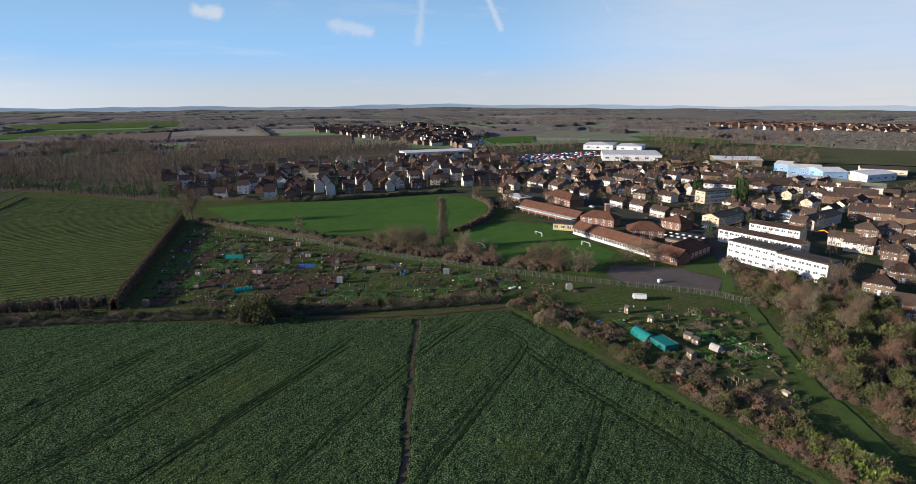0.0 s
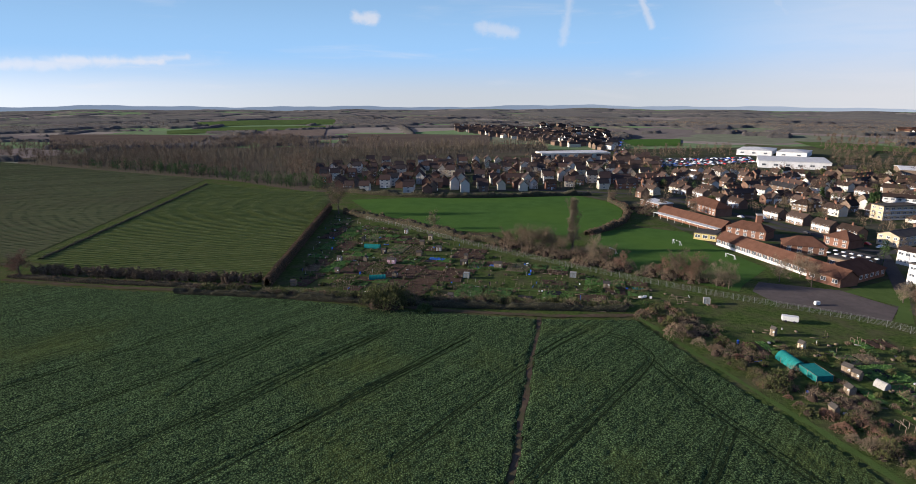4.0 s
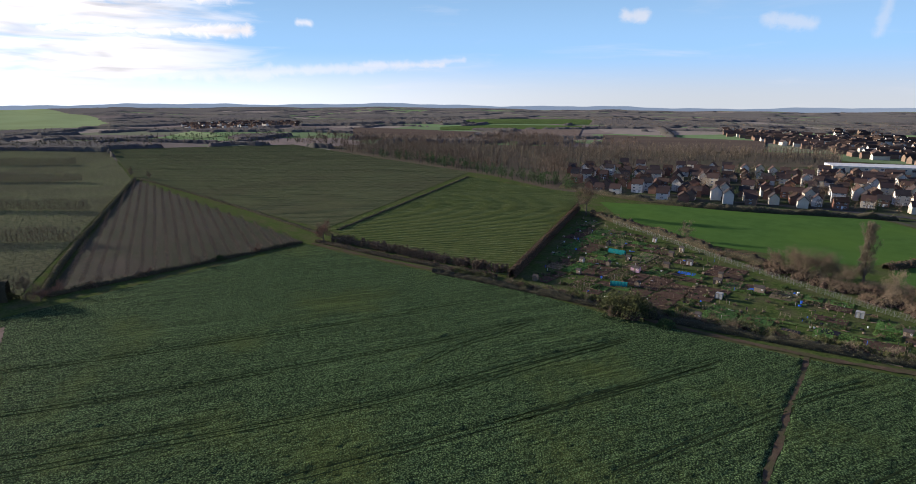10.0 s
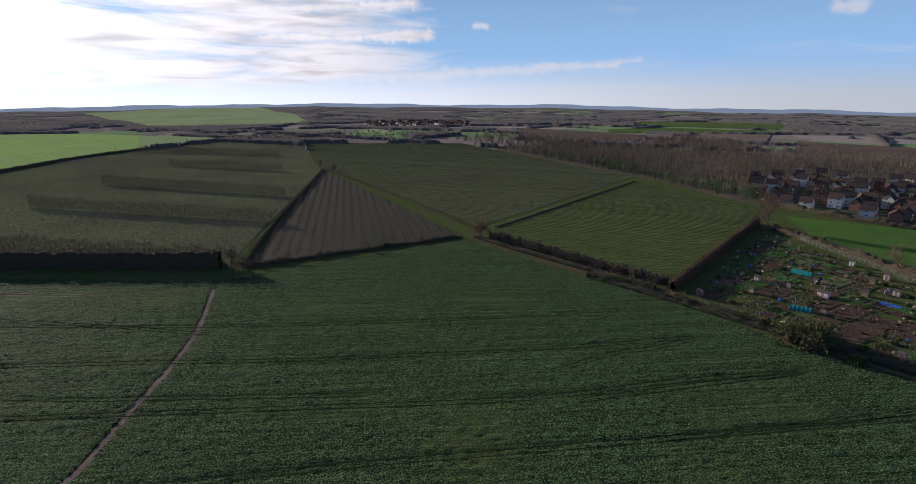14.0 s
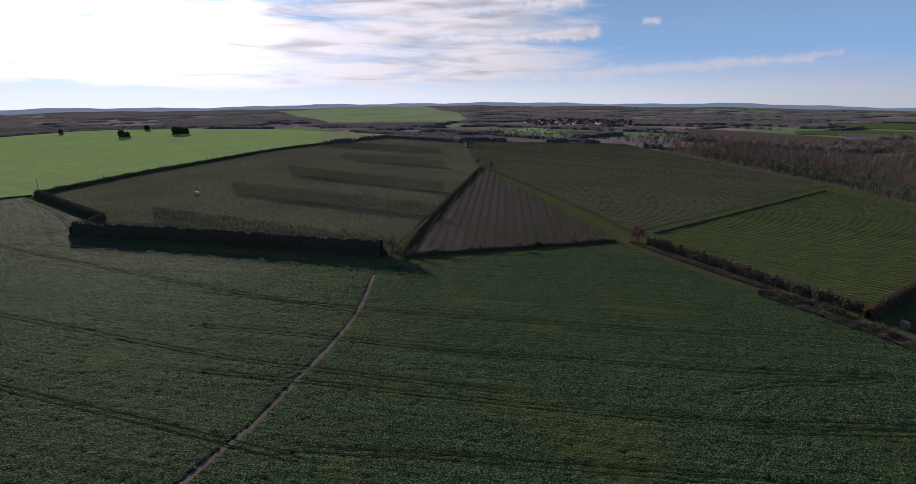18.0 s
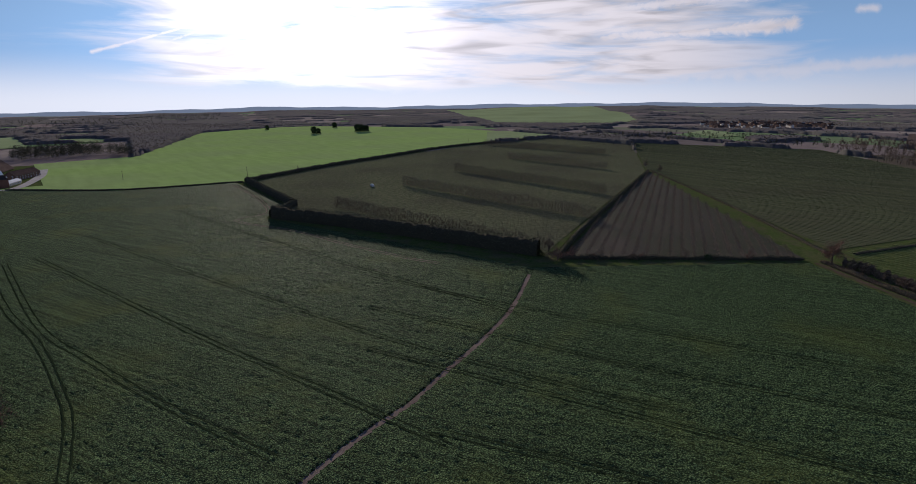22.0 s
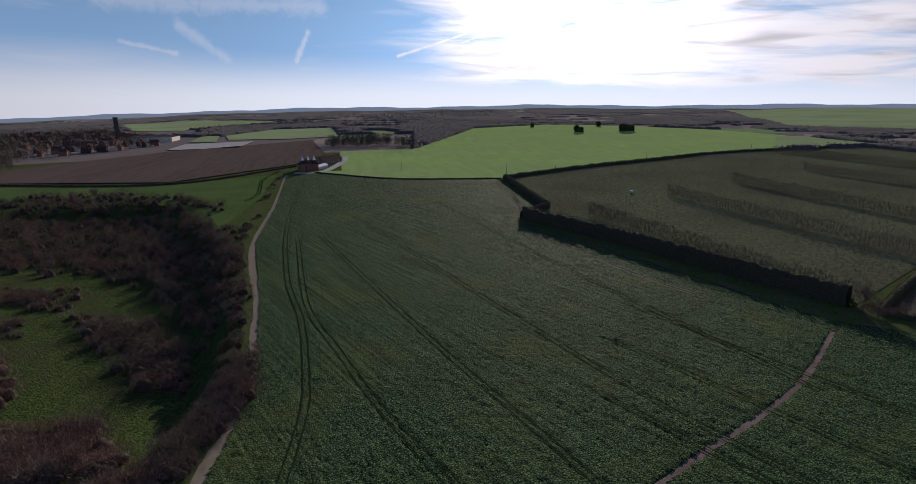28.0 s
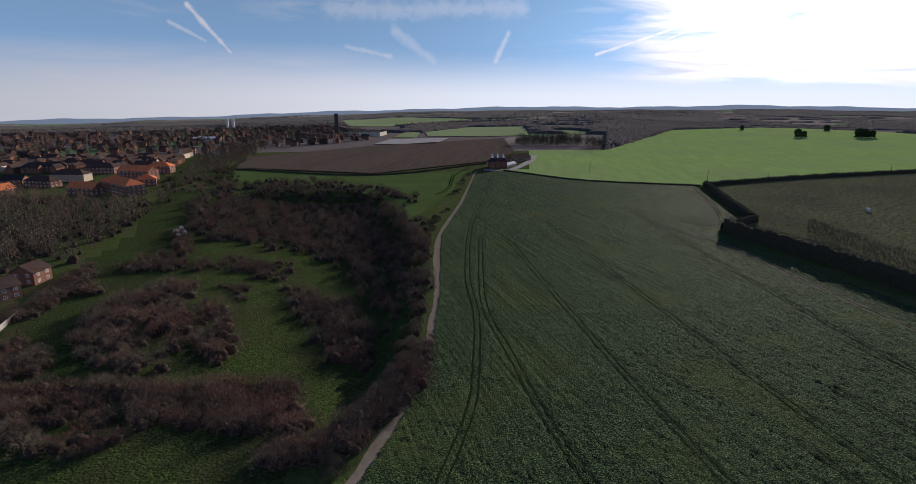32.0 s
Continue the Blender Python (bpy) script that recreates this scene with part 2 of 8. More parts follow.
def leafy(name, base, other, rough=0.8, sheen=0.07):
    """Foliage: each leaf or twig takes its own tone."""
    m = bpy.data.materials.new(name)
    m.use_nodes = True
    n, l = m.node_tree.nodes, m.node_tree.links
    b = n["Principled BSDF"]
    b.inputs["Roughness"].default_value, b.inputs["Specular IOR Level"].default_value = rough, 0.0
    b.inputs["Sheen Weight"].default_value, b.inputs["Sheen Roughness"].default_value = sheen, 0.6
    g = n.new("ShaderNodeNewGeometry")
    oi = n.new("ShaderNodeObjectInfo")
    mix = n.new("ShaderNodeMix")
    mix.data_type = "RGBA"
    mix.inputs[6].default_value, mix.inputs[7].default_value = (*base, 1), (*other, 1)
    l.new(g.outputs["Random Per Island"], mix.inputs[0])
    mr = n.new("ShaderNodeMapRange")
    mr.inputs[3].default_value, mr.inputs[4].default_value = 0.75, 1.25
    l.new(oi.outputs["Random"], mr.inputs[0])
    hs = n.new("ShaderNodeHueSaturation")
    l.new(mr.outputs[0], hs.inputs["Value"]), l.new(mix.outputs[2], hs.inputs["Color"])
    l.new(hs.outputs[0], b.inputs["Base Color"])
    return m


M = {}


def farmland(name):
    """Fields of many colours with uneven edges."""
    m = bpy.data.materials.new(name)
    m.use_nodes = True
    n, l = m.node_tree.nodes, m.node_tree.links
    b = n["Principled BSDF"]
    b.inputs["Roughness"].default_value, b.inputs["Specular IOR Level"].default_value = 1.0, 0.0
    # sheen lifts land seen at a low angle, standing in for distance haze
    b.inputs["Sheen Weight"].default_value, b.inputs["Sheen Roughness"].default_value = 0.028, 0.6
    pos = n.new("ShaderNodeNewGeometry").outputs["Position"]
    mp = n.new("ShaderNodeMapping")
    mp.inputs["Rotation"].default_value, mp.inputs["Scale"].default_value = (0, 0, 0.5), (0.0042, 0.0065, 0)
    l.new(pos, mp.inputs[0])
    wob = n.new("ShaderNodeTexNoise")
    wob.inputs["Scale"].default_value, wob.inputs["Detail"].default_value = 0.012, 3
    l.new(pos, wob.inputs["Vector"])
    add = n.new("ShaderNodeVectorMath")
    add.operation = "MULTIPLY_ADD"
    l.new(wob.outputs["Color"], add.inputs[0])
    add.inputs[1].default_value = (0.35, 0.35, 0)
    l.new(mp.outputs[0], add.inputs[2])
    vo = n.new("ShaderNodeTexVoronoi")
    vo.inputs["Scale"].default_value = 1.0
    l.new(add.outputs[0], vo.inputs["Vector"])
    sp = n.new("ShaderNodeSeparateColor")
    l.new(vo.outputs["Color"], sp.inputs[0])
    rp = n.new("ShaderNodeValToRGB")
    rp.color_ramp.interpolation = "CONSTANT"
    cr = rp.color_ramp.elements
    tones = ((0.0, (0.055, 0.045, 0.04)), (0.2, (0.08, 0.062, 0.054)), (0.36, (0.045, 0.075, 0.028)), (0.5, (0.055, 0.043, 0.04)), (0.64, (0.05, 0.09, 0.03)), (0.76, (0.10, 0.084, 0.07)), (0.9, (0.055, 0.062, 0.036)))
    cr[0].position, cr[0].color = tones[0][0], (*tones[0][1], 1)
    cr[1].position, cr[1].color = tones[1][0], (*tones[1][1], 1)
    for t, c in tones[2:]:
        e = cr.new(t)
        e.color = (*c, 1)
    l.new(sp.outputs[0], rp.inputs[0])
    gr = n.new("ShaderNodeTexNoise")
    gr.inputs["Scale"].default_value, gr.inputs["Detail"].default_value = 0.05, 8
    l.new(pos, gr.inputs["Vector"])
    mr = n.new("ShaderNodeMapRange")
    mr.inputs[3].default_value, mr.inputs[4].default_value = 1.0, 2.5
    l.new(gr.outputs["Fac"], mr.inputs[0])
    hs = n.new("ShaderNodeHueSaturation")
    l.new(mr.outputs[0], hs.inputs["Value"]), l.new(rp.outputs[0], hs.inputs["Color"])
    l.new(hs.outputs[0], b.inputs["Base Color"])
    return m


def cropland(name):
    """Oilseed rape: separate leafy plants with shade painted into the gaps, drilled in rows, paler and yellower in
    broad patches.
    """
    m = bpy.data.materials.new(name)
    m.use_nodes = True
    n, l = m.node_tree.nodes, m.node_tree.links
    b = n["Principled BSDF"]
    b.inputs["Roughness"].default_value, b.inputs["Specular IOR Level"].default_value = 0.8, 0.0045
    b.inputs["Sheen Weight"].default_value, b.inputs["Sheen Roughness"].default_value = CROP_SHEEN, 0.55
    pos = n.new("ShaderNodeNewGeometry").outputs["Position"]

    def tex(kind, scale, **inputs):
        t = n.new(kind)
        t.inputs["Scale"].default_value = scale
        for k, v in inputs.items():
            t.inputs[k].default_value = v
        l.new(pos, t.inputs["Vector"])
        return t

    def span(v, lo, hi, out_lo, out_hi):
        r = n.new("ShaderNodeMapRange")
        r.inputs[1].default_value, r.inputs[2].default_value, r.inputs[3].default_value, r.inputs[4].default_value = lo, hi, out_lo, out_hi
        l.new(v, r.inputs[0])
        return r.outputs[0]

    def blend(fac, one, two):
        x = n.new("ShaderNodeMix")
        x.data_type = "RGBA"
        l.new(fac, x.inputs[0])
        for i, v in ((6, one), (7, two)):
            if isinstance(v, tuple):
                x.inputs[i].default_value = (*v, 1)
            else:
                l.new(v, x.inputs[i])
        return x.outputs[2]

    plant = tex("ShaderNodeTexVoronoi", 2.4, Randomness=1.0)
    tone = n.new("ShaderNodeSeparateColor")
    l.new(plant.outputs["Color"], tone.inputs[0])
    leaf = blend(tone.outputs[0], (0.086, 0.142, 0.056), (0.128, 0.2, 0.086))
    # dark green away from each plant's centre imitates shade between the leaves
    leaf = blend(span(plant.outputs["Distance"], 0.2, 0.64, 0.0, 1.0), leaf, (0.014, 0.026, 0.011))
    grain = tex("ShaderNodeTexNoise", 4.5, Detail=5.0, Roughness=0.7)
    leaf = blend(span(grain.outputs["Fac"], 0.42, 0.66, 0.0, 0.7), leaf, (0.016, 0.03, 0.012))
    weak = tex("ShaderNodeTexNoise", 0.028, Detail=5.0)
    leaf = blend(span(weak.outputs["Fac"], 0.52, 0.7, 0.0, 0.55), leaf, (0.062, 0.082, 0.022))
    row = n.new("ShaderNodeMapping")
    row.vector_type = "TEXTURE"
    row.inputs["Rotation"].default_value, row.inputs["Scale"].default_value = (0, 0, radians(DRILL)), (60, 0.75, 1000)
    l.new(pos, row.inputs[0])
    band = n.new("ShaderNodeTexNoise")
    band.inputs["Scale"].default_value, band.inputs["Detail"].default_value = 1.0, 3
    l.new(row.outputs[0], band.inputs["Vector"])
    hs = n.new("ShaderNodeHueSaturation")
    l.new(span(band.outputs["Fac"], 0.36, 0.64, 0.7, 1.33), hs.inputs["Value"]), l.new(leaf, hs.inputs["Color"])
    l.new(hs.outputs[0], b.inputs["Base Color"])
    high = n.new("ShaderNodeMath")
    high.operation = "SUBTRACT"
    l.new(grain.outputs["Fac"], high.inputs[0]), l.new(plant.outputs["Distance"], high.inputs[1])
    bp = n.new("ShaderNodeBump")
    bp.inputs["Strength"].default_value, bp.inputs["Distance"].default_value = 1.0, 0.4
    l.new(high.outputs[0], bp.inputs["Height"]), l.new(bp.outputs[0], b.inputs["Normal"])
    return m


CROP_SHEEN = 0.0095
M["country"] = farmland("country")
DRILL = 60.0                              # the way the crop was drilled
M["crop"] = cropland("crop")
# rut colour: soil, darkened to imitate the shadow lying in a wheel mark
M["rut"] = material("rut", (0.012, 0.019, 0.009), (0.022, 0.032, 0.015), 1.2, 4.0, bump=0.08, spec=0.0)
M["soil_path"] = material("soil_path", (0.10, 0.075, 0.06), (0.16, 0.125, 0.10), 0.9, 4.0, bump=0.05, third=(0.20, 0.16, 0.13), patch=0.12)
M["chalk_track"] = material("chalk_track", (0.15, 0.125, 0.092), (0.22, 0.185, 0.14), 0.5, 4.0, bump=0.05, third=(0.17, 0.15, 0.10), patch=0.15)
M["grass"] = material("grass", (0.042, 0.072, 0.018), (0.066, 0.10, 0.027), 0.25, 2.5, bump=0.12, third=(0.075, 0.12, 0.035), patch=0.03, sheen=0.006)
M["pitch"] = material("pitch", (0.042, 0.088, 0.022), (0.06, 0.115, 0.03), 0.12, 2.0, bump=0.06, third=(0.065, 0.12, 0.025), patch=0.02)
M["rough_grass"] = material("rough_grass", (0.024, 0.046, 0.012), (0.076, 0.10, 0.03), 0.7, 2.0, bump=0.3, third=(0.085, 0.072, 0.044), patch=0.13)
M["winter_wheat"] = material("winter_wheat", (0.185, 0.285, 0.08), (0.225, 0.325, 0.10), 0.06, 1.0, bump=0.05, third=(0.19, 0.25, 0.105), patch=0.008, spec=0.0, rough=1.0, lines=(35, 0.12, 0.06), sheen=0.006)
M["far_wheat"] = material("far_wheat", (0.17, 0.23, 0.10), (0.19, 0.25, 0.11), 0.02, 1.0, third=(0.13, 0.17, 0.065), patch=0.004, spec=0.0, rough=1.0, sheen=0.02)
M["plough"] = material("plough", (0.055, 0.038, 0.03), (0.085, 0.06, 0.046), 0.3, 1.5, bump=0.2, third=(0.085, 0.07, 0.05), patch=0.02, stretch=(35, 0.08), sheen=0.012)
M["vine_floor"] = material("vine_floor", (0.05, 0.066, 0.019), (0.078, 0.094, 0.029), 0.3, 2.0, bump=0.15, third=(0.07, 0.082, 0.028), patch=0.03)
M["orchard_floor"] = material("orchard_floor", (0.055, 0.068, 0.03), (0.125, 0.128, 0.068), 0.35, 2.0, bump=0.2, hard=0.1, third=(0.05, 0.046, 0.03), patch=0.012, sheen=0.009)
M["orchard_grass"] = material("orchard_grass", (0.054, 0.064, 0.027), (0.088, 0.092, 0.046), 0.25, 2.0, bump=0.15, third=(0.06, 0.056, 0.031), patch=0.02, sheen=0.006)
M["quarry_grass"] = material("quarry_grass", (0.016, 0.031, 0.008), (0.05, 0.07, 0.02), 0.9, 1.6, bump=0.6, hard=0.12, third=(0.036, 0.036, 0.017), patch=0.06, sheen=0.006)
M["bare_orchard"] = material("bare_orchard", (0.034, 0.044, 0.02), (0.06, 0.05, 0.036), 0.25, 2.0, bump=0.12, third=(0.072, 0.054, 0.045), patch=0.02, spec=0.012, sheen=0.006)
M["asphalt"] = material("asphalt", (0.045, 0.045, 0.047), (0.065, 0.063, 0.06), 0.6, 6.0, bump=0.01, third=(0.08, 0.075, 0.07), patch=0.06)
M["yard"] = material("yard", (0.09, 0.075, 0.07), (0.12, 0.10, 0.09), 0.4, 6.0, bump=0.01, third=(0.075, 0.065, 0.06), patch=0.06)
M["concrete"] = material("concrete", (0.28, 0.27, 0.25), (0.38, 0.36, 0.33), 0.5, 4.0, bump=0.01, third=(0.24, 0.23, 0.2), patch=0.1)
M["garden"] = material("garden", (0.03, 0.055, 0.016), (0.065, 0.054, 0.04), 0.12, 1.5, bump=0.12, third=(0.085, 0.08, 0.065), patch=0.06)
M["leaf_green"] = leafy("leaf_green", (0.02, 0.045, 0.014), (0.06, 0.095, 0.03))
M["leaf_olive"] = leafy("leaf_olive", (0.045, 0.055, 0.018), (0.11, 0.11, 0.04))
M["leaf_lime"] = leafy("leaf_lime", (0.07, 0.105, 0.016), (0.17, 0.21, 0.045))
M["twig_brown"] = leafy("twig_brown", (0.075, 0.054, 0.036), (0.19, 0.138, 0.092))
M["twig_dark"] = leafy("twig_dark", (0.04, 0.03, 0.022), (0.09, 0.067, 0.048))
M["orchard_leaf"] = leafy("orchard_leaf", (0.045, 0.064, 0.02), (0.12, 0.145, 0.052))
M["orchard_twig"] = leafy("orchard_twig", (0.05, 0.045, 0.028), (0.17, 0.155, 0.095), sheen=0.1)
M["twig_red"] = leafy("twig_red", (0.088, 0.05, 0.034), (0.205, 0.118, 0.08))
M["twig_grey"] = leafy("twig_grey", (0.09, 0.07, 0.047), (0.21, 0.165, 0.11))
M["hedge_brown"] = leafy("hedge_brown", (0.07, 0.047, 0.03), (0.16, 0.105, 0.068))
# hedge inside, kept darker than its foliage so the colour carries the shade
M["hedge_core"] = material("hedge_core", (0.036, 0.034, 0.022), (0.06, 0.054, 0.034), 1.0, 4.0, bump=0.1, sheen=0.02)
# filler inside the bushes, darker than the twigs to imitate inner shade
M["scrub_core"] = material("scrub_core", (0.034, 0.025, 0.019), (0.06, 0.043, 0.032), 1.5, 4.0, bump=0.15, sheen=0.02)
M["leaf_litter"] = material("leaf_litter", (0.05, 0.038, 0.026), (0.085, 0.066, 0.046), 0.4, 2.0, bump=0.1, third=(0.045, 0.05, 0.024), patch=0.04, sheen=0.015)
M["poplar_twig"] = leafy("poplar_twig", (0.10, 0.078, 0.052), (0.22, 0.175, 0.12))
M["mud"] = material("mud", (0.06, 0.043, 0.03), (0.10, 0.075, 0.052), 0.6, 4.0, bump=0.06, third=(0.05, 0.06, 0.025), patch=0.15)
M["hedge_mixed"] = leafy("hedge_mixed", (0.042, 0.05, 0.022), (0.125, 0.11, 0.066), sheen=0.08)
M["vine_leaf"] = leafy("vine_leaf", (0.085, 0.115, 0.03), (0.15, 0.175, 0.055))
# this sheen takes the place of haze over the far woods
M["wood_canopy"] = material("wood_canopy", (0.04, 0.036, 0.036), (0.085, 0.075, 0.072), 0.12, 0.3, rough=1.0, bump=0.3, third=(0.085, 0.085, 0.06), patch=0.006, spec=0.0, sheen=0.032)
M["bark"] = material("bark", (0.07, 0.055, 0.042), (0.14, 0.12, 0.095), 4.0, 20.0, bump=0.02)

def masonry(name, base, other, course=3.2, rough=0.85, rand=0.12, rand_other=None, lines=0.0):
    """Brick, tile or render on a building, in the building's own frame; each building differs a little."""
    return material(name, base, other, course, course * 3, rough=rough, bump=0.02, local=True, rand=rand, rand_other=rand_other, third=tuple(c * 0.8 for c in base), patch=0.3)


M["brick_red"] = masonry("brick_red", (0.175, 0.088, 0.06), (0.23, 0.125, 0.088))
M["brick_brown"] = masonry("brick_brown", (0.2, 0.15, 0.11), (0.26, 0.195, 0.145), rand_other=(0.14, 0.08, 0.058))
M["brick_buff"] = masonry("brick_buff", (0.45, 0.36, 0.24), (0.52, 0.43, 0.3))
M["white_wall"] = masonry("white_wall", (0.58, 0.56, 0.51), (0.66, 0.64, 0.59), rand_other=(0.5, 0.42, 0.29))
M["panel_white"] = masonry("panel_white", (0.58, 0.58, 0.575), (0.65, 0.65, 0.64), rand=0.04)
M["cream_wall"] = masonry("cream_wall", (0.62, 0.55, 0.4), (0.68, 0.61, 0.46))
M["yellow_wall"] = masonry("yellow_wall", (0.52, 0.42, 0.18), (0.57, 0.46, 0.22))
M["black_board"] = masonry("black_board", (0.03, 0.03, 0.03), (0.05, 0.05, 0.048))
M["tile_brown"] = masonry("tile_brown", (0.05, 0.035, 0.029), (0.082, 0.058, 0.047), rand=0.4)
M["tile_orange"] = masonry("tile_orange", (0.55, 0.17, 0.07), (0.64, 0.22, 0.09), rand=0.08)
M["tile_school"] = masonry("tile_school", (0.09, 0.046, 0.032), (0.13, 0.066, 0.045), rand=0.12)
M["slate"] = masonry("slate", (0.036, 0.036, 0.04), (0.06, 0.058, 0.06), rand=0.25, rand_other=(0.066, 0.042, 0.034))
M["roof_felt"] = masonry("roof_felt", (0.06, 0.055, 0.05), (0.085, 0.075, 0.068))
M["roof_sheet"] = masonry("roof_sheet", (0.5, 0.5, 0.49), (0.6, 0.6, 0.58), rough=0.5)
M["roof_green"] = masonry("roof_green", (0.17, 0.17, 0.12), (0.22, 0.21, 0.16))
M["blue_sheet"] = masonry("blue_sheet", (0.22, 0.35, 0.52), (0.26, 0.4, 0.58), rough=0.5)
M["teal"] = material("teal", (0.012, 0.13, 0.12), (0.02, 0.18, 0.165), 1.0, 6.0, bump=0.02, local=True, rough=0.6)
M["tarp_blue"] = material("tarp_blue", (0.03, 0.10, 0.42), (0.05, 0.16, 0.55), 1.0, 5.0, bump=0.05, local=True, rough=0.5)
M["shed_wood"] = material("shed_wood", (0.16, 0.12, 0.08), (0.25, 0.2, 0.15), 2.0, 8.0, bump=0.01, local=True, rand=0.35)
M["shed_pink"] = material("shed_pink", (0.5, 0.3, 0.34), (0.55, 0.36, 0.4), 2.0, 8.0, local=True)
M["clear_plastic"] = material("clear_plastic", (0.2, 0.22, 0.21), (0.32, 0.33, 0.32), 1.5, 6.0, local=True, rough=0.35)
M["plastic_white"] = material("plastic_white", (0.5, 0.51, 0.5), (0.6, 0.6, 0.58), 2.0, 8.0, local=True, rough=0.4)
M["frame_white"] = material("frame_white", (0.72, 0.72, 0.7), (0.8, 0.8, 0.78), 1.0, 5.0, local=True, rough=0.45)
M["bed_soil"] = material("bed_soil", (0.055, 0.036, 0.026), (0.09, 0.06, 0.045), 1.2, 5.0, bump=0.08)
M["bed_straw"] = material("bed_straw", (0.14, 0.11, 0.07), (0.2, 0.16, 0.1), 1.2, 5.0, bump=0.08)
M["bed_green"] = material("bed_green", (0.05, 0.11, 0.03), (0.09, 0.16, 0.05), 1.5, 5.0, bump=0.1)
M["fence_steel"] = material("fence_steel", (0.13, 0.14, 0.12), (0.18, 0.19, 0.17), 3.0, 8.0, local=True, rough=0.5, metal=0.3)
M["digger"] = material("digger", (0.75, 0.33, 0.03), (0.8, 0.38, 0.05), 1.0, 4.0, local=True, rough=0.4)
M["black_plastic"] = material("black_plastic", (0.02, 0.02, 0.024), (0.035, 0.035, 0.04), 1.0, 4.0, local=True, rough=0.4)
M["chalk"] = material("chalk", (0.45, 0.42, 0.36), (0.6, 0.57, 0.5), 0.6, 3.0, bump=0.2)
M["glass"] = bpy.data.materials.new("glass")
M["glass"].use_nodes = True
gb = M["glass"].node_tree.nodes["Principled BSDF"]
gb.inputs["Base Color"].default_value, gb.inputs["Roughness"].default_value, gb.inputs["Specular IOR Level"].default_value = (0.085, 0.095, 0.11, 1), 0.08, 0.6
CAR_PAINTS = []
for cname, c in (("white", (0.75, 0.75, 0.75)), ("silver", (0.42, 0.43, 0.44)), ("black", (0.02, 0.02, 0.022)), ("red", (0.4, 0.03, 0.03)), ("blue", (0.04, 0.09, 0.3))):
    CAR_PAINTS.append((cname, material("car_" + cname, c, tuple(min(1, k * 1.08) for k in c), 0.5, local=True, rough=0.25, spec=0.5)))

# ---- building helpers ----
def mesh_object(name, verts, faces, mats, parent=None, label="", idx=None, smooth=False):
    me = bpy.data.meshes.new(name)
    me.from_pydata(verts, [], faces)
    for m in (mats if isinstance(mats, (list, tuple)) else [mats]):
        me.materials.append(m)
    if idx is not None:
        me.polygons.foreach_set("material_index", np.asarray(idx, dtype=np.int32))
    if smooth:
        me.polygons.foreach_set("use_smooth", np.ones(len(me.polygons), dtype=bool))
    me.update()
    ob = new(name, me)
    if parent:
        ob.parent = parent
    if label:
        tagged(ob, label=label)
    return ob


def part(name, bm, mat, parent=None, label=""):
    me = bpy.data.meshes.new(name)
    bm.to_mesh(me)
    bm.free()
    for m in (mat if isinstance(mat, (list, tuple)) else [mat]):
        me.materials.append(m)
    ob = new(name, me)
    if parent:
        ob.parent = parent
    if label:
        tagged(ob, label=label)
    return ob


def thing(name, m, label, category, group="", kind=""):
    ob = new(name)
    ob.empty_display_size = 0.3
    ob.matrix_basis = m
    return tagged(ob, label, category, group, kind)


def smooth01(v):
    v = np.clip(v, 0, 1)
    return v * v * (3 - 2 * v)


def inside(poly, x, y):
    """Which of the points lie in the polygon."""
    x, y = np.asarray(x, float), np.asarray(y, float)
    r = np.zeros(x.shape, bool)
    for (x0, y0), (x1, y1) in zip(poly, poly[1:] + poly[:1]):
        if y0 != y1:
            r ^= ((y0 > y) != (y1 > y)) & (x < (x1 - x0) * (y - y0) / (y1 - y0) + x0)
    return r


def line_dist(line, x, y):
    d = np.full(np.shape(x), 1e9)
    for (x0, y0), (x1, y1) in zip(line, line[1:]):
        ex, ey = x1 - x0, y1 - y0
        k = np.clip(((x - x0) * ex + (y - y0) * ey) / (ex * ex + ey * ey), 0, 1)
        d = np.minimum(d, np.hypot(x - x0 - k * ex, y - y0 - k * ey))
    return d


def spline(line, step):
    """Points along a smooth curve through the corners of a line."""
    p = [Vector((*a, 0)) for a in line]
    p = [2 * p[0] - p[1], *p, 2 * p[-1] - p[-2]]
    out = []
    for a, b, c, d in zip(p, p[1:], p[2:], p[3:]):
        n = max(1, int((c - b).length / step))
        for i in range(n):
            s = i / n
            out.append(0.5 * (2 * b + (c - a) * s + (2 * a - 5 * b + 4 * c - d) * s * s + (3 * b - a - 3 * c + d) * s ** 3))
    out.append(p[-2])
    return [(v.x, v.y) for v in out]


# ---- the lie of the land ----
RIDGE = [(-45, -22), (-30, -21), (-15, -17), (0, 0), (15, -6), (30, 5), (45, 25), (60, 30), (75, 34), (90, 12), (105, 7), (120, -9), (135, -25), (150, -63), (165, -85), (180, -86)]                 # height of the far ridge round the compass
QUARRY = [(-200, -436), (-291, -340), (-244, -255), (-225, -222), (-179, -168), (-140, -130), (-116, -111), (-90, -99), (-70, -96), (-45, -108), (-50, -150), (-51, -155), (-78, -196), (-124, -264)]


GRASSLAND = QUARRY[:9] + [(60, -80), (100, -200), (-20, -240), (-49, -227), (-58, -228), (-77, -265), (-93, -297), (-122, -331), (-161, -425), (-190, -478)]


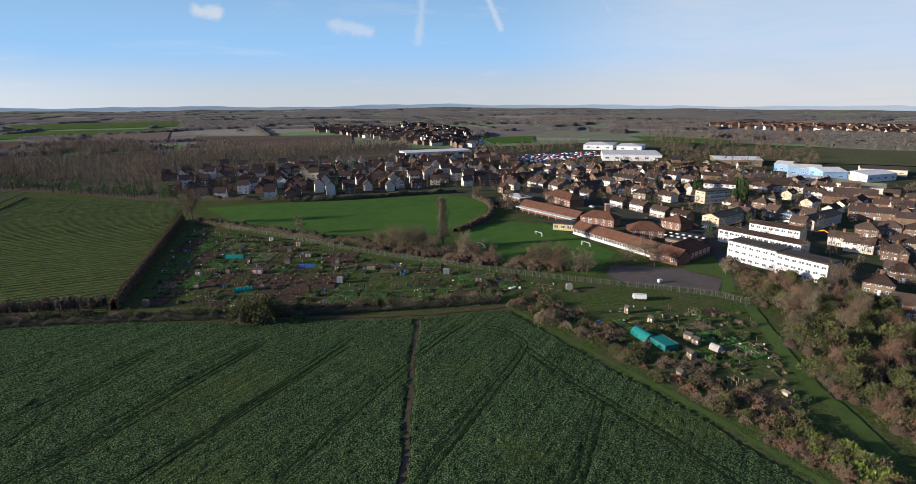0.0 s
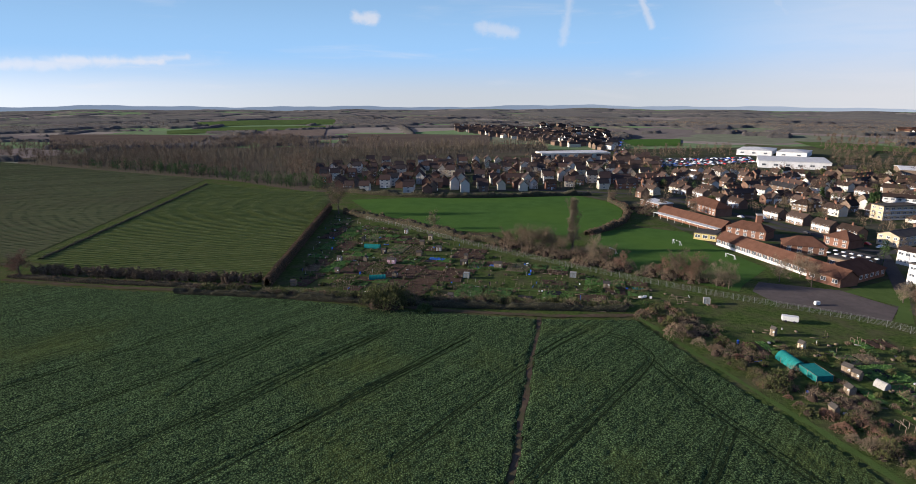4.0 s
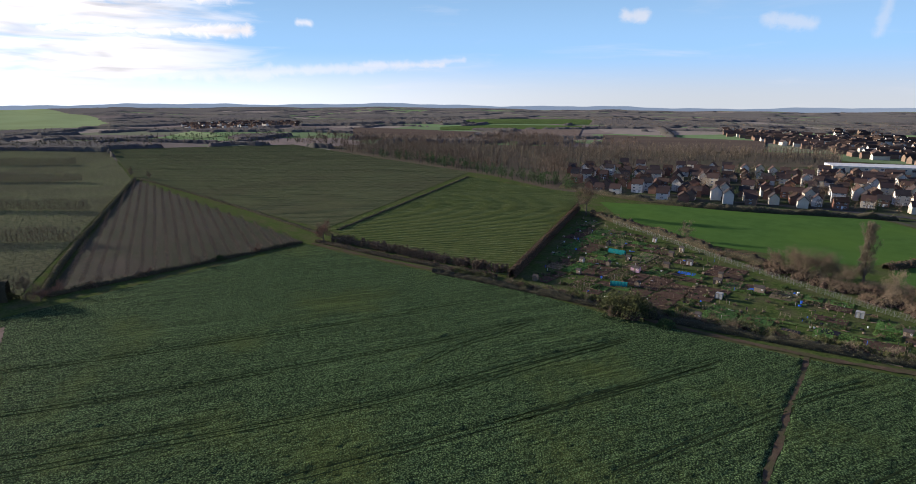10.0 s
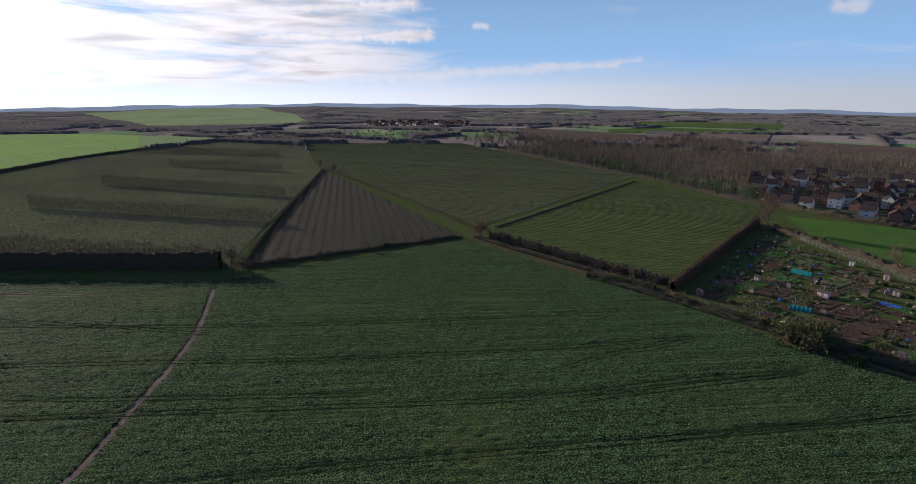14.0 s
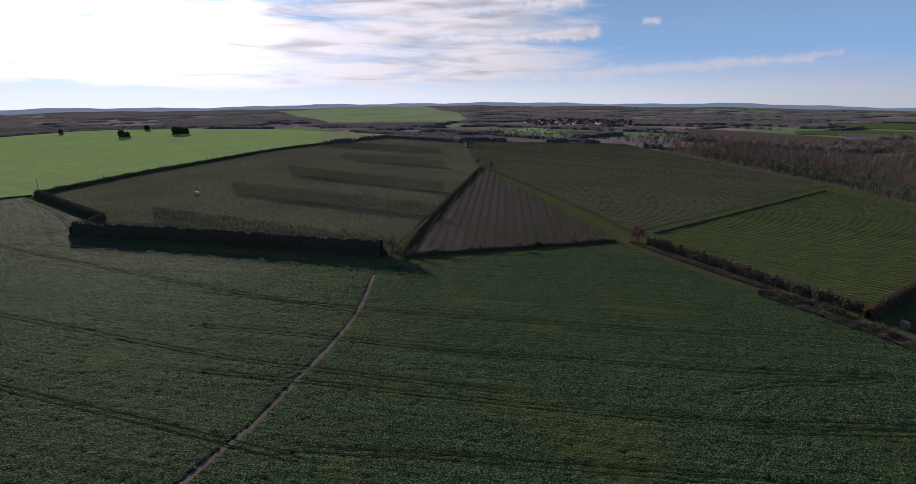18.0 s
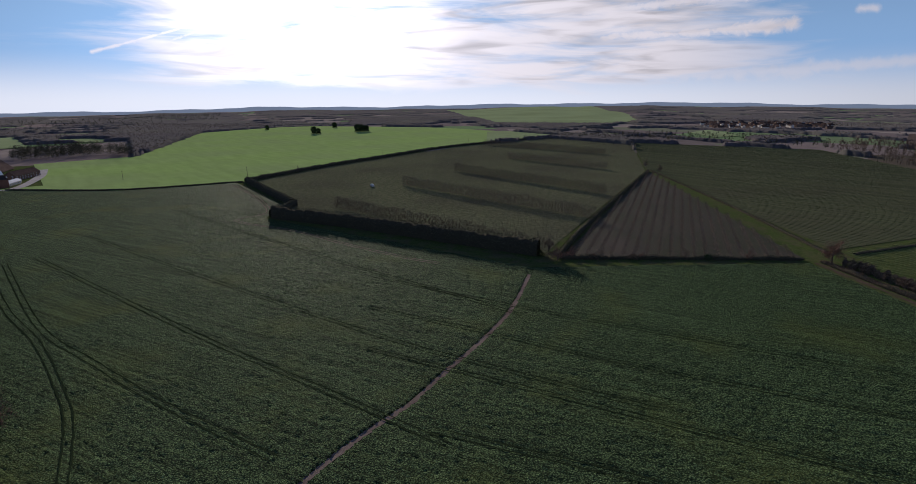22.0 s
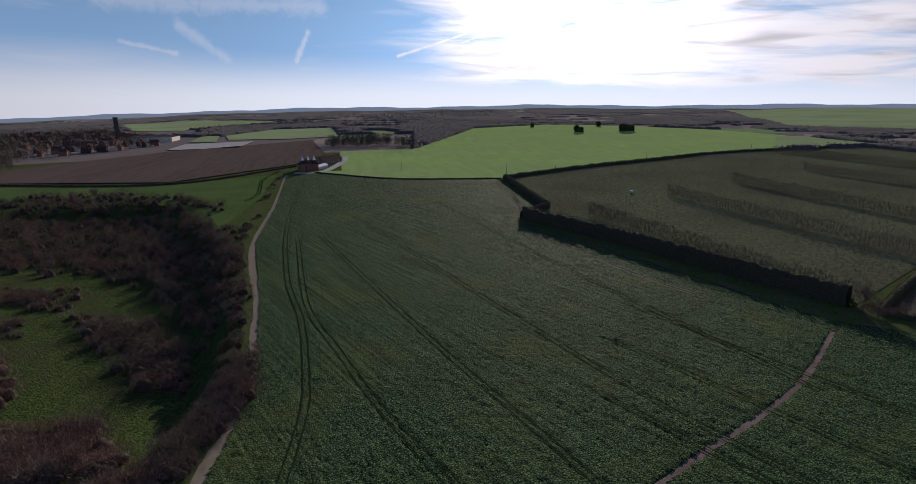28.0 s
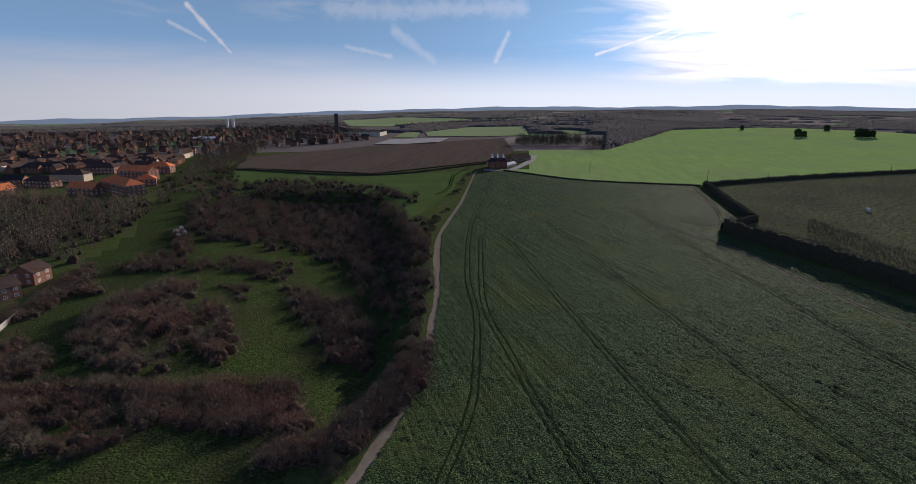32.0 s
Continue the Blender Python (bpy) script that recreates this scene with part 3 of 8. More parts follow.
def land(x, y):
    x, y = np.asarray(x, float), np.asarray(y, float)
    r = np.hypot(x, y)
    az = np.degrees(np.arctan2(-x, y))
    az = np.where(az < -100, az + 360, az)
    ridge = np.interp(az, [a for a, _ in RIDGE], [h for _, h in RIDGE])
    ridge = ridge + 3 * np.sin(az * 0.55 + 1) + 1.5 * np.sin(az * 1.37)
    roll = 7 * np.sin(x / 410 + 1.0) * np.sin(y / 370) + 5 * np.sin(x / 190 - y / 260)
    far = smooth01((r - 1100) / 3200)
    z = far * (ridge - 24) + roll * smooth01((r - 1300) / 900) * (1 - 0.75 * far) - 9 * smooth01((r - 1300) / 700) * (1 - far)
    z = z - 120 * smooth01((r - 4450) / 500)
    steep = smooth01(line_dist(QUARRY[:9], x, y) / 15)
    gentle = smooth01(line_dist(QUARRY[8:] + QUARRY[:1], x, y) / 70)
    return z - np.where(inside(QUARRY, x, y), 8.0 * np.minimum(steep, gentle), 0)


def height(x, y):
    return float(land(np.array([x]), np.array([y]))[0])


rings = [0.0] + list(np.geomspace(12, 560, 112)) + list(np.geomspace(590, 5600, 80))
SEG = 320
gx = np.array([[r * math.cos(2 * math.pi * s / SEG), r * math.sin(2 * math.pi * s / SEG)] for r in rings[1:] for s in range(SEG)])
gz = land(gx[:, 0], gx[:, 1])
verts = [(0, 0, 0)] + [(a, b, c) for (a, b), c in zip(gx, gz)]
faces = [(0, 1 + s, 1 + (s + 1) % SEG) for s in range(SEG)]
for k in range(len(rings) - 2):
    o = 1 + k * SEG
    faces += [(o + s, o + SEG + s, o + SEG + (s + 1) % SEG, o + (s + 1) % SEG) for s in range(SEG)]
ground = tagged(mesh_object("ground", verts, faces, [M["country"], M["rough_grass"], M["quarry_grass"]], smooth=True), "rolling winter farmland reaching to the horizon", "ground", kind="structure")
centre = np.array([np.mean([verts[i][:2] for i in f], axis=0) for f in faces])
ground.data.polygons.foreach_set("material_index", np.where(inside(GRASSLAND, centre[:, 0], centre[:, 1]), 2, np.hypot(centre[:, 0], centre[:, 1]) < 780).astype(np.int32))


def patch(name, poly, mat, label, category="field", z=0.05, cell=None):
    """A field or yard: the polygon laid just above the ground, following it where cell is given."""
    bm = bmesh.new()
    bm.faces.new([bm.verts.new((x, y, 0)) for x, y in poly])
    bmesh.ops.triangulate(bm, faces=bm.faces[:])
    if cell:
        for _ in range(7):
            long = [e for e in bm.edges if e.calc_length() > cell]
            if not long:
                break
            bmesh.ops.subdivide_edges(bm, edges=long, cuts=1)
            bmesh.ops.triangulate(bm, faces=bm.faces[:])
    bm.normal_update()
    if bm.faces[:][0].normal.z < 0:
        bmesh.ops.reverse_faces(bm, faces=bm.faces[:])
    vs = bm.verts[:]
    hz = land([v.co.x for v in vs], [v.co.y for v in vs])
    for v, h in zip(vs, hz):
        v.co.z = h + z
    return tagged(part(name, bm, mat), label, category, kind="structure")


def ribbon(name, line, width, mat, label, category="track", z=0.1, step=3.0, wobble=0.0, seed=1, thick=0.0):
    rnd = random.Random(seed)
    pts = spline(line, step)
    verts, faces = [], []
    for i, (x, y) in enumerate(pts):
        a, b = pts[max(0, i - 1)], pts[min(len(pts) - 1, i + 1)]
        d = Vector((b[0] - a[0], b[1] - a[1])).normalized()
        for s in (-1, 1):
            w = width / 2 + rnd.uniform(-wobble, wobble)
            qx, qy = x - d.y * w * s, y + d.x * w * s
            verts.append((qx, qy, z + height(qx, qy)))
    for i in range(len(pts) - 1):
        faces.append((2 * i + 1, 2 * i, 2 * i + 2, 2 * i + 3))
    ob = mesh_object(name, verts, faces, mat)
    return tagged(ob, label, category, kind="structure")


# hill backdrop beyond the last woods, blue haze painted into its colour and glow
hv, hf = [], []
for i, a in enumerate(np.arange(-100, 261, 0.5)):
    aa = float(a)
    top = np.interp(aa, [k for k, _ in RIDGE], [h for _, h in RIDGE])
    top = 72 + (top - 72) * 1.114 + 5 * math.sin(aa * 0.31) + 3.5 * math.sin(aa * 0.83 + 1) + 1.5 * math.sin(aa * 2.3)
    x, y = -math.sin(radians(aa)) * 4900, math.cos(radians(aa)) * 4900
    hv += [(x, y, -150), (x, y, top)]
    if i:
        hf.append((2 * i - 2, 2 * i, 2 * i + 1, 2 * i - 1))
hills = bpy.data.materials.new("painted_haze_hills")
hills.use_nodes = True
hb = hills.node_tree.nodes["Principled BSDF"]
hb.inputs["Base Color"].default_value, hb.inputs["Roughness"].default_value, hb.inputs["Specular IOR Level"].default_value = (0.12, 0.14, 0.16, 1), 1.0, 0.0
# emission imitates haze over the hills, no light source stands there
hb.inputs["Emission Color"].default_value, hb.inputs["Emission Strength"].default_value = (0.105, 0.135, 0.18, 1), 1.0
tagged(mesh_object("backdrop", hv, hf, hills), "hills with painted blue haze along the horizon", "hills", kind="structure")

# ---- fields ----
CROP = [(17, 180), (36, 146), (54, 116), (66, 91), (90, 48), (80, -40), (20, -72), (-40, -77), (-78, -83), (-103, -96), (-129, -114), (-166, -147),
        (-232, -211), (-309, -266), (-428, -358), (-462, -352), (-455, -300), (-452, -258), (-494, -177), (-386, -107), (-340, -106), (-231, 39), (-232, 164),
        (-172, 167), (-117, 173), (-65, 171), (-14, 174)]
PATH_A = [(-14, 177), (-13, 158), (-13, 142), (-12, 124), (-12, 113), (-11, 102), (-11, 92), (-9, 70), (-8, 30), (-20, -20), (-60, -45)]
PATH_B = [(-221, 37), (-195, 29), (-176, 22), (-156, 12), (-139, 2), (-121, -8), (-108, -18), (-97, -25), (-75, -37), (-60, -45)]
TRAM = [[(7, 167), (14, 163), (19, 155), (17, 145), (2, 113), (-8, 92)],
        [(19, 151), (27, 135), (36, 120), (43, 109), (49, 99), (54, 91)],
        [(34, 121), (28, 105), (22, 91)],
        [(-89, 146), (-92, 132), (-96, 120), (-97, 104)]]
TRAM += [
        [(-59, 154), (-68, 132), (-75, 114), (-83, 93)],
        [(-33, 159), (-43, 136), (-51, 119), (-63, 93)],
        [(-14, 140), (-26, 114), (-35, 92)],
        [(1, 168), (-6, 157), (-12, 145)]]
TRAM += [
        [(-118, 150), (-141, 101), (-169, 51), (-194, 11), (-221, -28)],
        [(-89, 151), (-104, 118), (-120, 86), (-144, 42), (-161, 15), (-185, -25)],
        [(-59, 156), (-76, 120), (-91, 83), (-119, 34), (-152, -23)],
        [(-33, 153), (-54, 111), (-75, 69), (-91, 37), (-109, -3)]]
TRAM += [
        [(-435, -342), (-306, -249), (-245, -202), (-190, -154), (-160, -123), (-130, -97), (-114, -85), (-89, -71)],
        [(-246, -195), (-174, -132), (-145, -97), (-124, -70), (-100, -35)],
        [(-257, -189), (-207, -129), (-160, -72), (-126, -28), (-103, 1)]]
TRAM += [
        [(-297, -188), (-206, -77), (-158, -16), (-137, 16), (-115, 51)],
        [(-372, -177), (-250, -53), (-201, 1), (-176, 27)],
        [(-355, -129), (-353, -116), (-363, -111), (-426, -139), (-479, -172)]]

PALE = [(-480, -175), (-416, -136), (-368, -113), (-351, -113), (-343, -121), (-336, -123), (-325, -113), (-307, -83), (-275, -48), (-249, -17), (-239, -1)]

# the crop: a leafy canopy in drilled rows, trodden down along the wheelings and the paths
CELL = 0.8
xs, ys = np.arange(-500, 95, CELL), np.arange(-362, 184, CELL)
X, Y = np.meshgrid(xs, ys)
keep = inside(CROP, X, Y) & (np.hypot(X, Y) > 20)
near = line_dist(PATH_A, X, Y)
near = np.minimum(near, line_dist(PATH_B, X, Y))
rut = np.zeros(X.shape)
for line in [*TRAM, PALE]:
    pts = spline(line, 6.0)
    lo, hi = np.min(pts, axis=0) - 4, np.max(pts, axis=0) + 4
    sel = (X > lo[0]) & (X < hi[0]) & (Y > lo[1]) & (Y < hi[1]) & keep
    d = line_dist(pts, X[sel], Y[sel])
    rut[sel] = np.maximum(rut[sel], smooth01(1.55 - np.abs(d - 1.0) / 0.45))
rng = np.random.default_rng(3)
Z = 0.3 + rng.uniform(-0.2, 0.2, X.shape) + 0.06 * np.sin(X / 7.0 + Y / 11.0) * np.sin(Y / 5.0)
Z = Z * (1 - rut) + 0.1 * rut
Z = np.where(near < 0.85, 0.02, Z)
keep &= near > 0.2
index = -np.ones(X.shape, int)
index[keep] = np.arange(keep.sum())
V = np.stack([X[keep] + rng.uniform(-0.2, 0.2, keep.sum()), Y[keep] + rng.uniform(-0.2, 0.2, keep.sum()), Z[keep]], axis=1)
q = np.stack([index[:-1, :-1], index[:-1, 1:], index[1:, 1:], index[1:, :-1]], axis=-1).reshape(-1, 4)
q = q[(q >= 0).all(axis=1)]
me = bpy.data.meshes.new("crop_canopy")
me.vertices.add(len(V)), me.loops.add(q.size), me.polygons.add(len(q))
me.vertices.foreach_set("co", V.astype(np.float32).ravel())
me.loops.foreach_set("vertex_index", q.astype(np.int32).ravel())
me.polygons.foreach_set("loop_start", np.arange(0, q.size, 4, dtype=np.int32))
me.update(calc_edges=True)
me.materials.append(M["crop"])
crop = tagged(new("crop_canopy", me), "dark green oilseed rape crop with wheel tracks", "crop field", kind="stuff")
del X, Y, Z, near, rut, V, q



def wheelings(line, mat, label, width, z, half=0.95, seed=1):
    """The two wheel marks of one pass."""
    pts = spline(line, 5.0)
    for side in (-1, 1):
        row = []
        for i, (x, y) in enumerate(pts):
            a, b = pts[max(0, i - 1)], pts[min(len(pts) - 1, i + 1)]
            d = Vector((b[0] - a[0], b[1] - a[1])).normalized()
            row.append((x - d.y * half * side, y + d.x * half * side))
        ribbon("wheel_track", row, width, mat, label, "track", z=z, wobble=0.12, step=2.0, seed=seed + side)


# flat strips near crop height, their dark colour part soil, part painted shadow
for i, line in enumerate(TRAM):
    wheelings(line, M["rut"], "dark wheel track strip in the crop, soil and painted shade", 0.4, 0.27, seed=3 * i + 2)
wheelings(PALE, M["soil_path"], "pale wheel track along the windbreak hedge", 0.5, 0.3, half=1.1, seed=90)

ribbon("footpath", PATH_A, 1.4, M["mud"], "trodden bare-earth footpath through the crop", "path", z=0.06, wobble=0.25, step=2.0)
ribbon("footpath", PATH_B, 1.7, M["soil_path"], "pale trodden footpath through the crop", "path", z=0.07, wobble=0.25, step=2.0, seed=2)
TRACK = [(-436, -364), (-311, -268), (-236, -214), (-201, -183), (-168, -149), (-143, -127), (-128, -113), (-104, -97), (-91, -91), (-80, -85), (-40, -74), (30, -66), (90, -30)]
ribbon("farm_track", TRACK, 7.5, M["rough_grass"], "grass verge beside the farm track", "verge", z=0.05, wobble=0.8, step=3.0, seed=5)
ribbon("farm_track", TRACK, 3.0, M["chalk_track"], "pale stony farm track round the field", "track", z=0.09, wobble=0.25, step=2.5, seed=4)
ribbon("headland", [(-232, 167), (-172, 170), (-117, 176), (-65, 174), (-14, 177), (17, 184)], 2.6, M["mud"], "muddy strip along the hedge", "path", z=0.23, wobble=0.6)
ribbon("headland", [(18, 183), (38, 148), (56, 118), (69, 92), (93, 48)], 1.7, M["grass"], "bright grass strip beside the crop", "verge", z=0.06, wobble=0.5)

FIELDS = [
    ("vineyard_floor", [(-182, 362), (-123, 183), (-219, 187), (-250, 191), (-321, 415), (-256, 397), (-198, 393)], "vine_floor", "grassed orchard field with close rows", None),
    ("orchard_floor", [(-253, 191), (-560, 212), (-914, 317), (-771, 535), (-342, 440)], "orchard_grass", "dull green orchard field of low rows", None),
    ("bare_orchard_floor", [(-246, 56), (-238, 166), (-550, 209)], "bare_orchard", "wedge of bare orchard with pale rows", None),
    ("orchard_floor", [(-254, 50), (-346, -104), (-383, -97), (-497, -164), (-600, -121), (-704, -61), (-860, 38), (-1030, 205), (-870, 302), (-554, 208)], "orchard_floor", "orchard between tall windbreak rows", None),
    ("wheat_field", [(-464, -362), (-457, -300), (-455, -258), (-500, -172), (-603, -127), (-873, 32), (-1090, 246), (-1479, -17), (-1720, -366), (-1251, -510), (-734, -385), (-651, -457), (-486, -337)], "winter_wheat", "bright green winter wheat field", 40),
]
FIELDS += [
    ("far_wheat_field", [(-3960, 60), (-4388, 978), (-4340, 1173), (-2327, 793), (-1821, 651), (-1616, 465), (-1747, 179)], "far_wheat", "bright green field on a far rise", 40),
    ("far_pasture", [(-1219, 107), (-1257, 149), (-1101, 234), (-1015, 163), (-942, 82)], "far_wheat", "pale green pasture behind the orchard", 40),
    ("far_pasture", [(-1155, 519), (-1270, 617), (-1052, 573), (-1026, 511)], "far_wheat", "small green pasture among dark woods", 40),
    ("far_pasture", [(-1056, -690), (-1076, -645), (-1038, -580), (-974, -567), (-985, -644)], "far_wheat", "narrow green strip by the road", 40),
    ("far_pasture", [(-1580, -2170), (-1912, -2220), (-1744, -1496), (-1456, -1441), (-909, -1045), (-861, -1145)], "far_wheat", "green field beyond the old town", 40),
]
FIELDS += [
    ("far_pasture", [(-812, -826), (-1020, -890), (-1143, -829), (-885, -626), (-797, -665), (-737, -743)], "far_wheat", "wide green field behind the ploughland", 40),
    ("far_pasture", [(-672, -759), (-775, -846), (-807, -834), (-696, -727)], "far_wheat", "small green field beside the ploughland", 40),
    ("covered_field", [(-562, -676), (-643, -734), (-732, -683), (-633, -618)], "concrete", "pale sheeted field beyond the ploughland", 40),
    ("far_pasture", [(-1238, 1568), (-1203, 1929), (-876, 1811), (-737, 1520), (-890, 1426), (-1042, 1317)], "grass", "long green field on the far slope", 40),
    ("far_pasture", [(-963, 1115), (-926, 1299), (-713, 1416), (-622, 1234), (-759, 1064), (-852, 986)], "grass", "second green field on the far slope", 40),
]
FIELDS += [
    ("far_pasture", [(37, 969), (134, 991), (118, 864), (52, 847)], "pitch", "green sports ground beyond the town", 40),
    ("far_pasture", [(295, 969), (362, 939), (417, 856), (385, 803), (289, 842)], "grass", "green meadow beside the retail sheds", 40),
    ("far_plough", [(-1111, 952), (-920, 965), (-731, 963), (-612, 770), (-635, 692), (-850, 725)], "plough", "dark brown ploughed field beyond the trees", 40),
    ("far_plough", [(-725, 1107), (-607, 1205), (-494, 967), (-623, 956)], "soil_path", "pale tan bare field beyond the trees", 40),
    ("far_plough", [(-482, 1048), (-195, 1052), (-153, 826), (-340, 741)], "plough", "bare brown field behind the poplars", 40),
]
FIELDS += [
    ("wood_floor", [(-591, 459), (-417, 453), (-309, 433), (-197, 385), (-235, 481), (-125, 666), (-55, 711), (-77, 878), (-396, 768), (-655, 686), (-698, 554)], "leaf_litter", "leaf-strewn floor under the poplars", None),
    ("far_pasture", [(-334, 474), (-296, 508), (-273, 474), (-282, 444), (-302, 441)], "grass", "small green paddock below the poplars", None),
    ("ploughed_field", [(-288, -555), (-357, -422), (-506, -410), (-607, -446), (-792, -612), (-544, -655), (-343, -638)], "plough", "brown ploughed field with a faint track", 40),
    ("pasture", [(-278, -540), (-349, -413), (-436, -376), (-331, -299), (-244, -249), (-280, -300), (-286, -394), (-246, -474)], "grass", "green pasture at the quarry's edge", None),
    ("playing_field", [(-168, 367), (-101, 392), (-10, 416), (13, 393), (20, 367), (17, 337), (-8, 293), (-70, 290), (-131, 320)], "pitch", "mown green playing field", None),
]
FIELDS += [
    ("school_field", [(0, 301), (30, 319), (51, 312), (61, 282), (74, 251), (59, 225), (56, 217), (19, 234), (6, 262)], "pitch", "mown school football field", None),
    ("schoolyard", [(66, 231), (93, 227), (105, 211), (97, 197), (67, 205), (61, 219)], "yard", "worn asphalt schoolyard", None),
    ("school_lawn", [(94, 226), (118, 246), (121, 242), (103, 196), (98, 197), (106, 213)], "grass", "lawn beside the school", None),
    ("allotment_ground", [(-117, 180), (-160, 322), (-94, 287), (-52, 260), (4, 231), (50, 210), (90, 196), (103, 183), (92, 143), (89, 115), (87, 97), (92, 60), (70, 93), (40, 148), (20, 186), (-40, 178)], "rough_grass", "rough grass between allotment plots", None),
    ("town_ground", [(-253, 418), (-101, 394), (-10, 422), (27, 382), (58, 290), (98, 232), (112, 190), (152, 164), (300, 150), (520, 300), (620, 620), (330, 900), (-80, 760), (-300, 560)], "garden", "gardens and yards between the houses", None),
]
FIELDS += [
    ("far_pasture", [(288, 612), (372, 577), (448, 545), (559, 685), (470, 734), (367, 775)], "orchard_grass", "dull green meadow beyond the works", 40),
    ("far_pasture", [(171, 759), (291, 706), (342, 811), (212, 902)], "orchard_grass", "rough pasture beyond the stores", 40),
]
for i, (name, poly, mat, label, cell) in enumerate(FIELDS):
    patch(name, poly, M[mat], label, z=0.18 - 0.005 * i if cell is None else 0.9 if cell == 40 and i > 4 else 0.25, cell=cell)

wheelings([(-460, -393), (-443, -384), (-403, -362), (-375, -339), (-344, -313), (-318, -300)], M["rut"], "dark wheel ruts across the pasture", 0.8, 0.3, half=1.0, seed=120)

# ---- plants ----
def fast_mesh(name, V, F, mat, parent=None):
    V, F = np.asarray(V, np.float32), np.asarray(F, np.int32)
    k = F.shape[1]
    me = bpy.data.meshes.new(name)
    me.vertices.add(len(V)), me.loops.add(F.size), me.polygons.add(len(F))
    me.vertices.foreach_set("co", V.ravel())
    me.loops.foreach_set("vertex_index", F.ravel())
    me.polygons.foreach_set("loop_start", np.arange(0, F.size, k, dtype=np.int32))
    me.update(calc_edges=True)
    me.materials.append(mat)
    ob = new(name, me)
    if parent:
        ob.parent = parent
    return ob


def slivers(P, size, thin, rng, up=0.0, out=None):
    """One small triangle at each point: a twig end (thin) or a leaf clump."""
    n = len(P)
    d = rng.normal(size=(n, 3))
    if out is not None:
        d = d * 0.55 + out
    d[:, 2] += up
    d /= np.linalg.norm(d, axis=1)[:, None] + 1e-9
    e = np.cross(d, rng.normal(size=(n, 3)))
    e /= np.linalg.norm(e, axis=1)[:, None] + 1e-9
    s = (size * rng.uniform(0.6, 1.4, n))[:, None]
    V = np.stack([P - d * s * 0.5 - e * s * thin * 0.5, P - d * s * 0.5 + e * s * thin * 0.5, P + d * s * 0.5], axis=1).reshape(-1, 3)
    return V, np.arange(3 * n).reshape(-1, 3)


def stick(a, b, ra, rb, sides=4):
    a, b = np.array(a, float), np.array(b, float)
    d = (b - a) / (np.linalg.norm(b - a) + 1e-9)
    u = np.cross(d, (0.3, 0.9, 0.2))
    u /= np.linalg.norm(u)
    w = np.cross(d, u)
    V = [c + r * (math.cos(2 * math.pi * i / sides) * u + math.sin(2 * math.pi * i / sides) * w) for c, r in ((a, ra), (b, rb)) for i in range(sides)]
    F = []
    for i in range(sides):
        j = (i + 1) % sides
        F += [(i, j, sides + j), (i, sides + j, sides + i)]
    return np.array(V), np.array(F)


def joined(pieces):
    V, F, o = [], [], 0
    for v, f in pieces:
        V.append(v), F.append(f + o)
        o += len(v)
    return np.concatenate(V), np.concatenate(F)


PROTO = {}


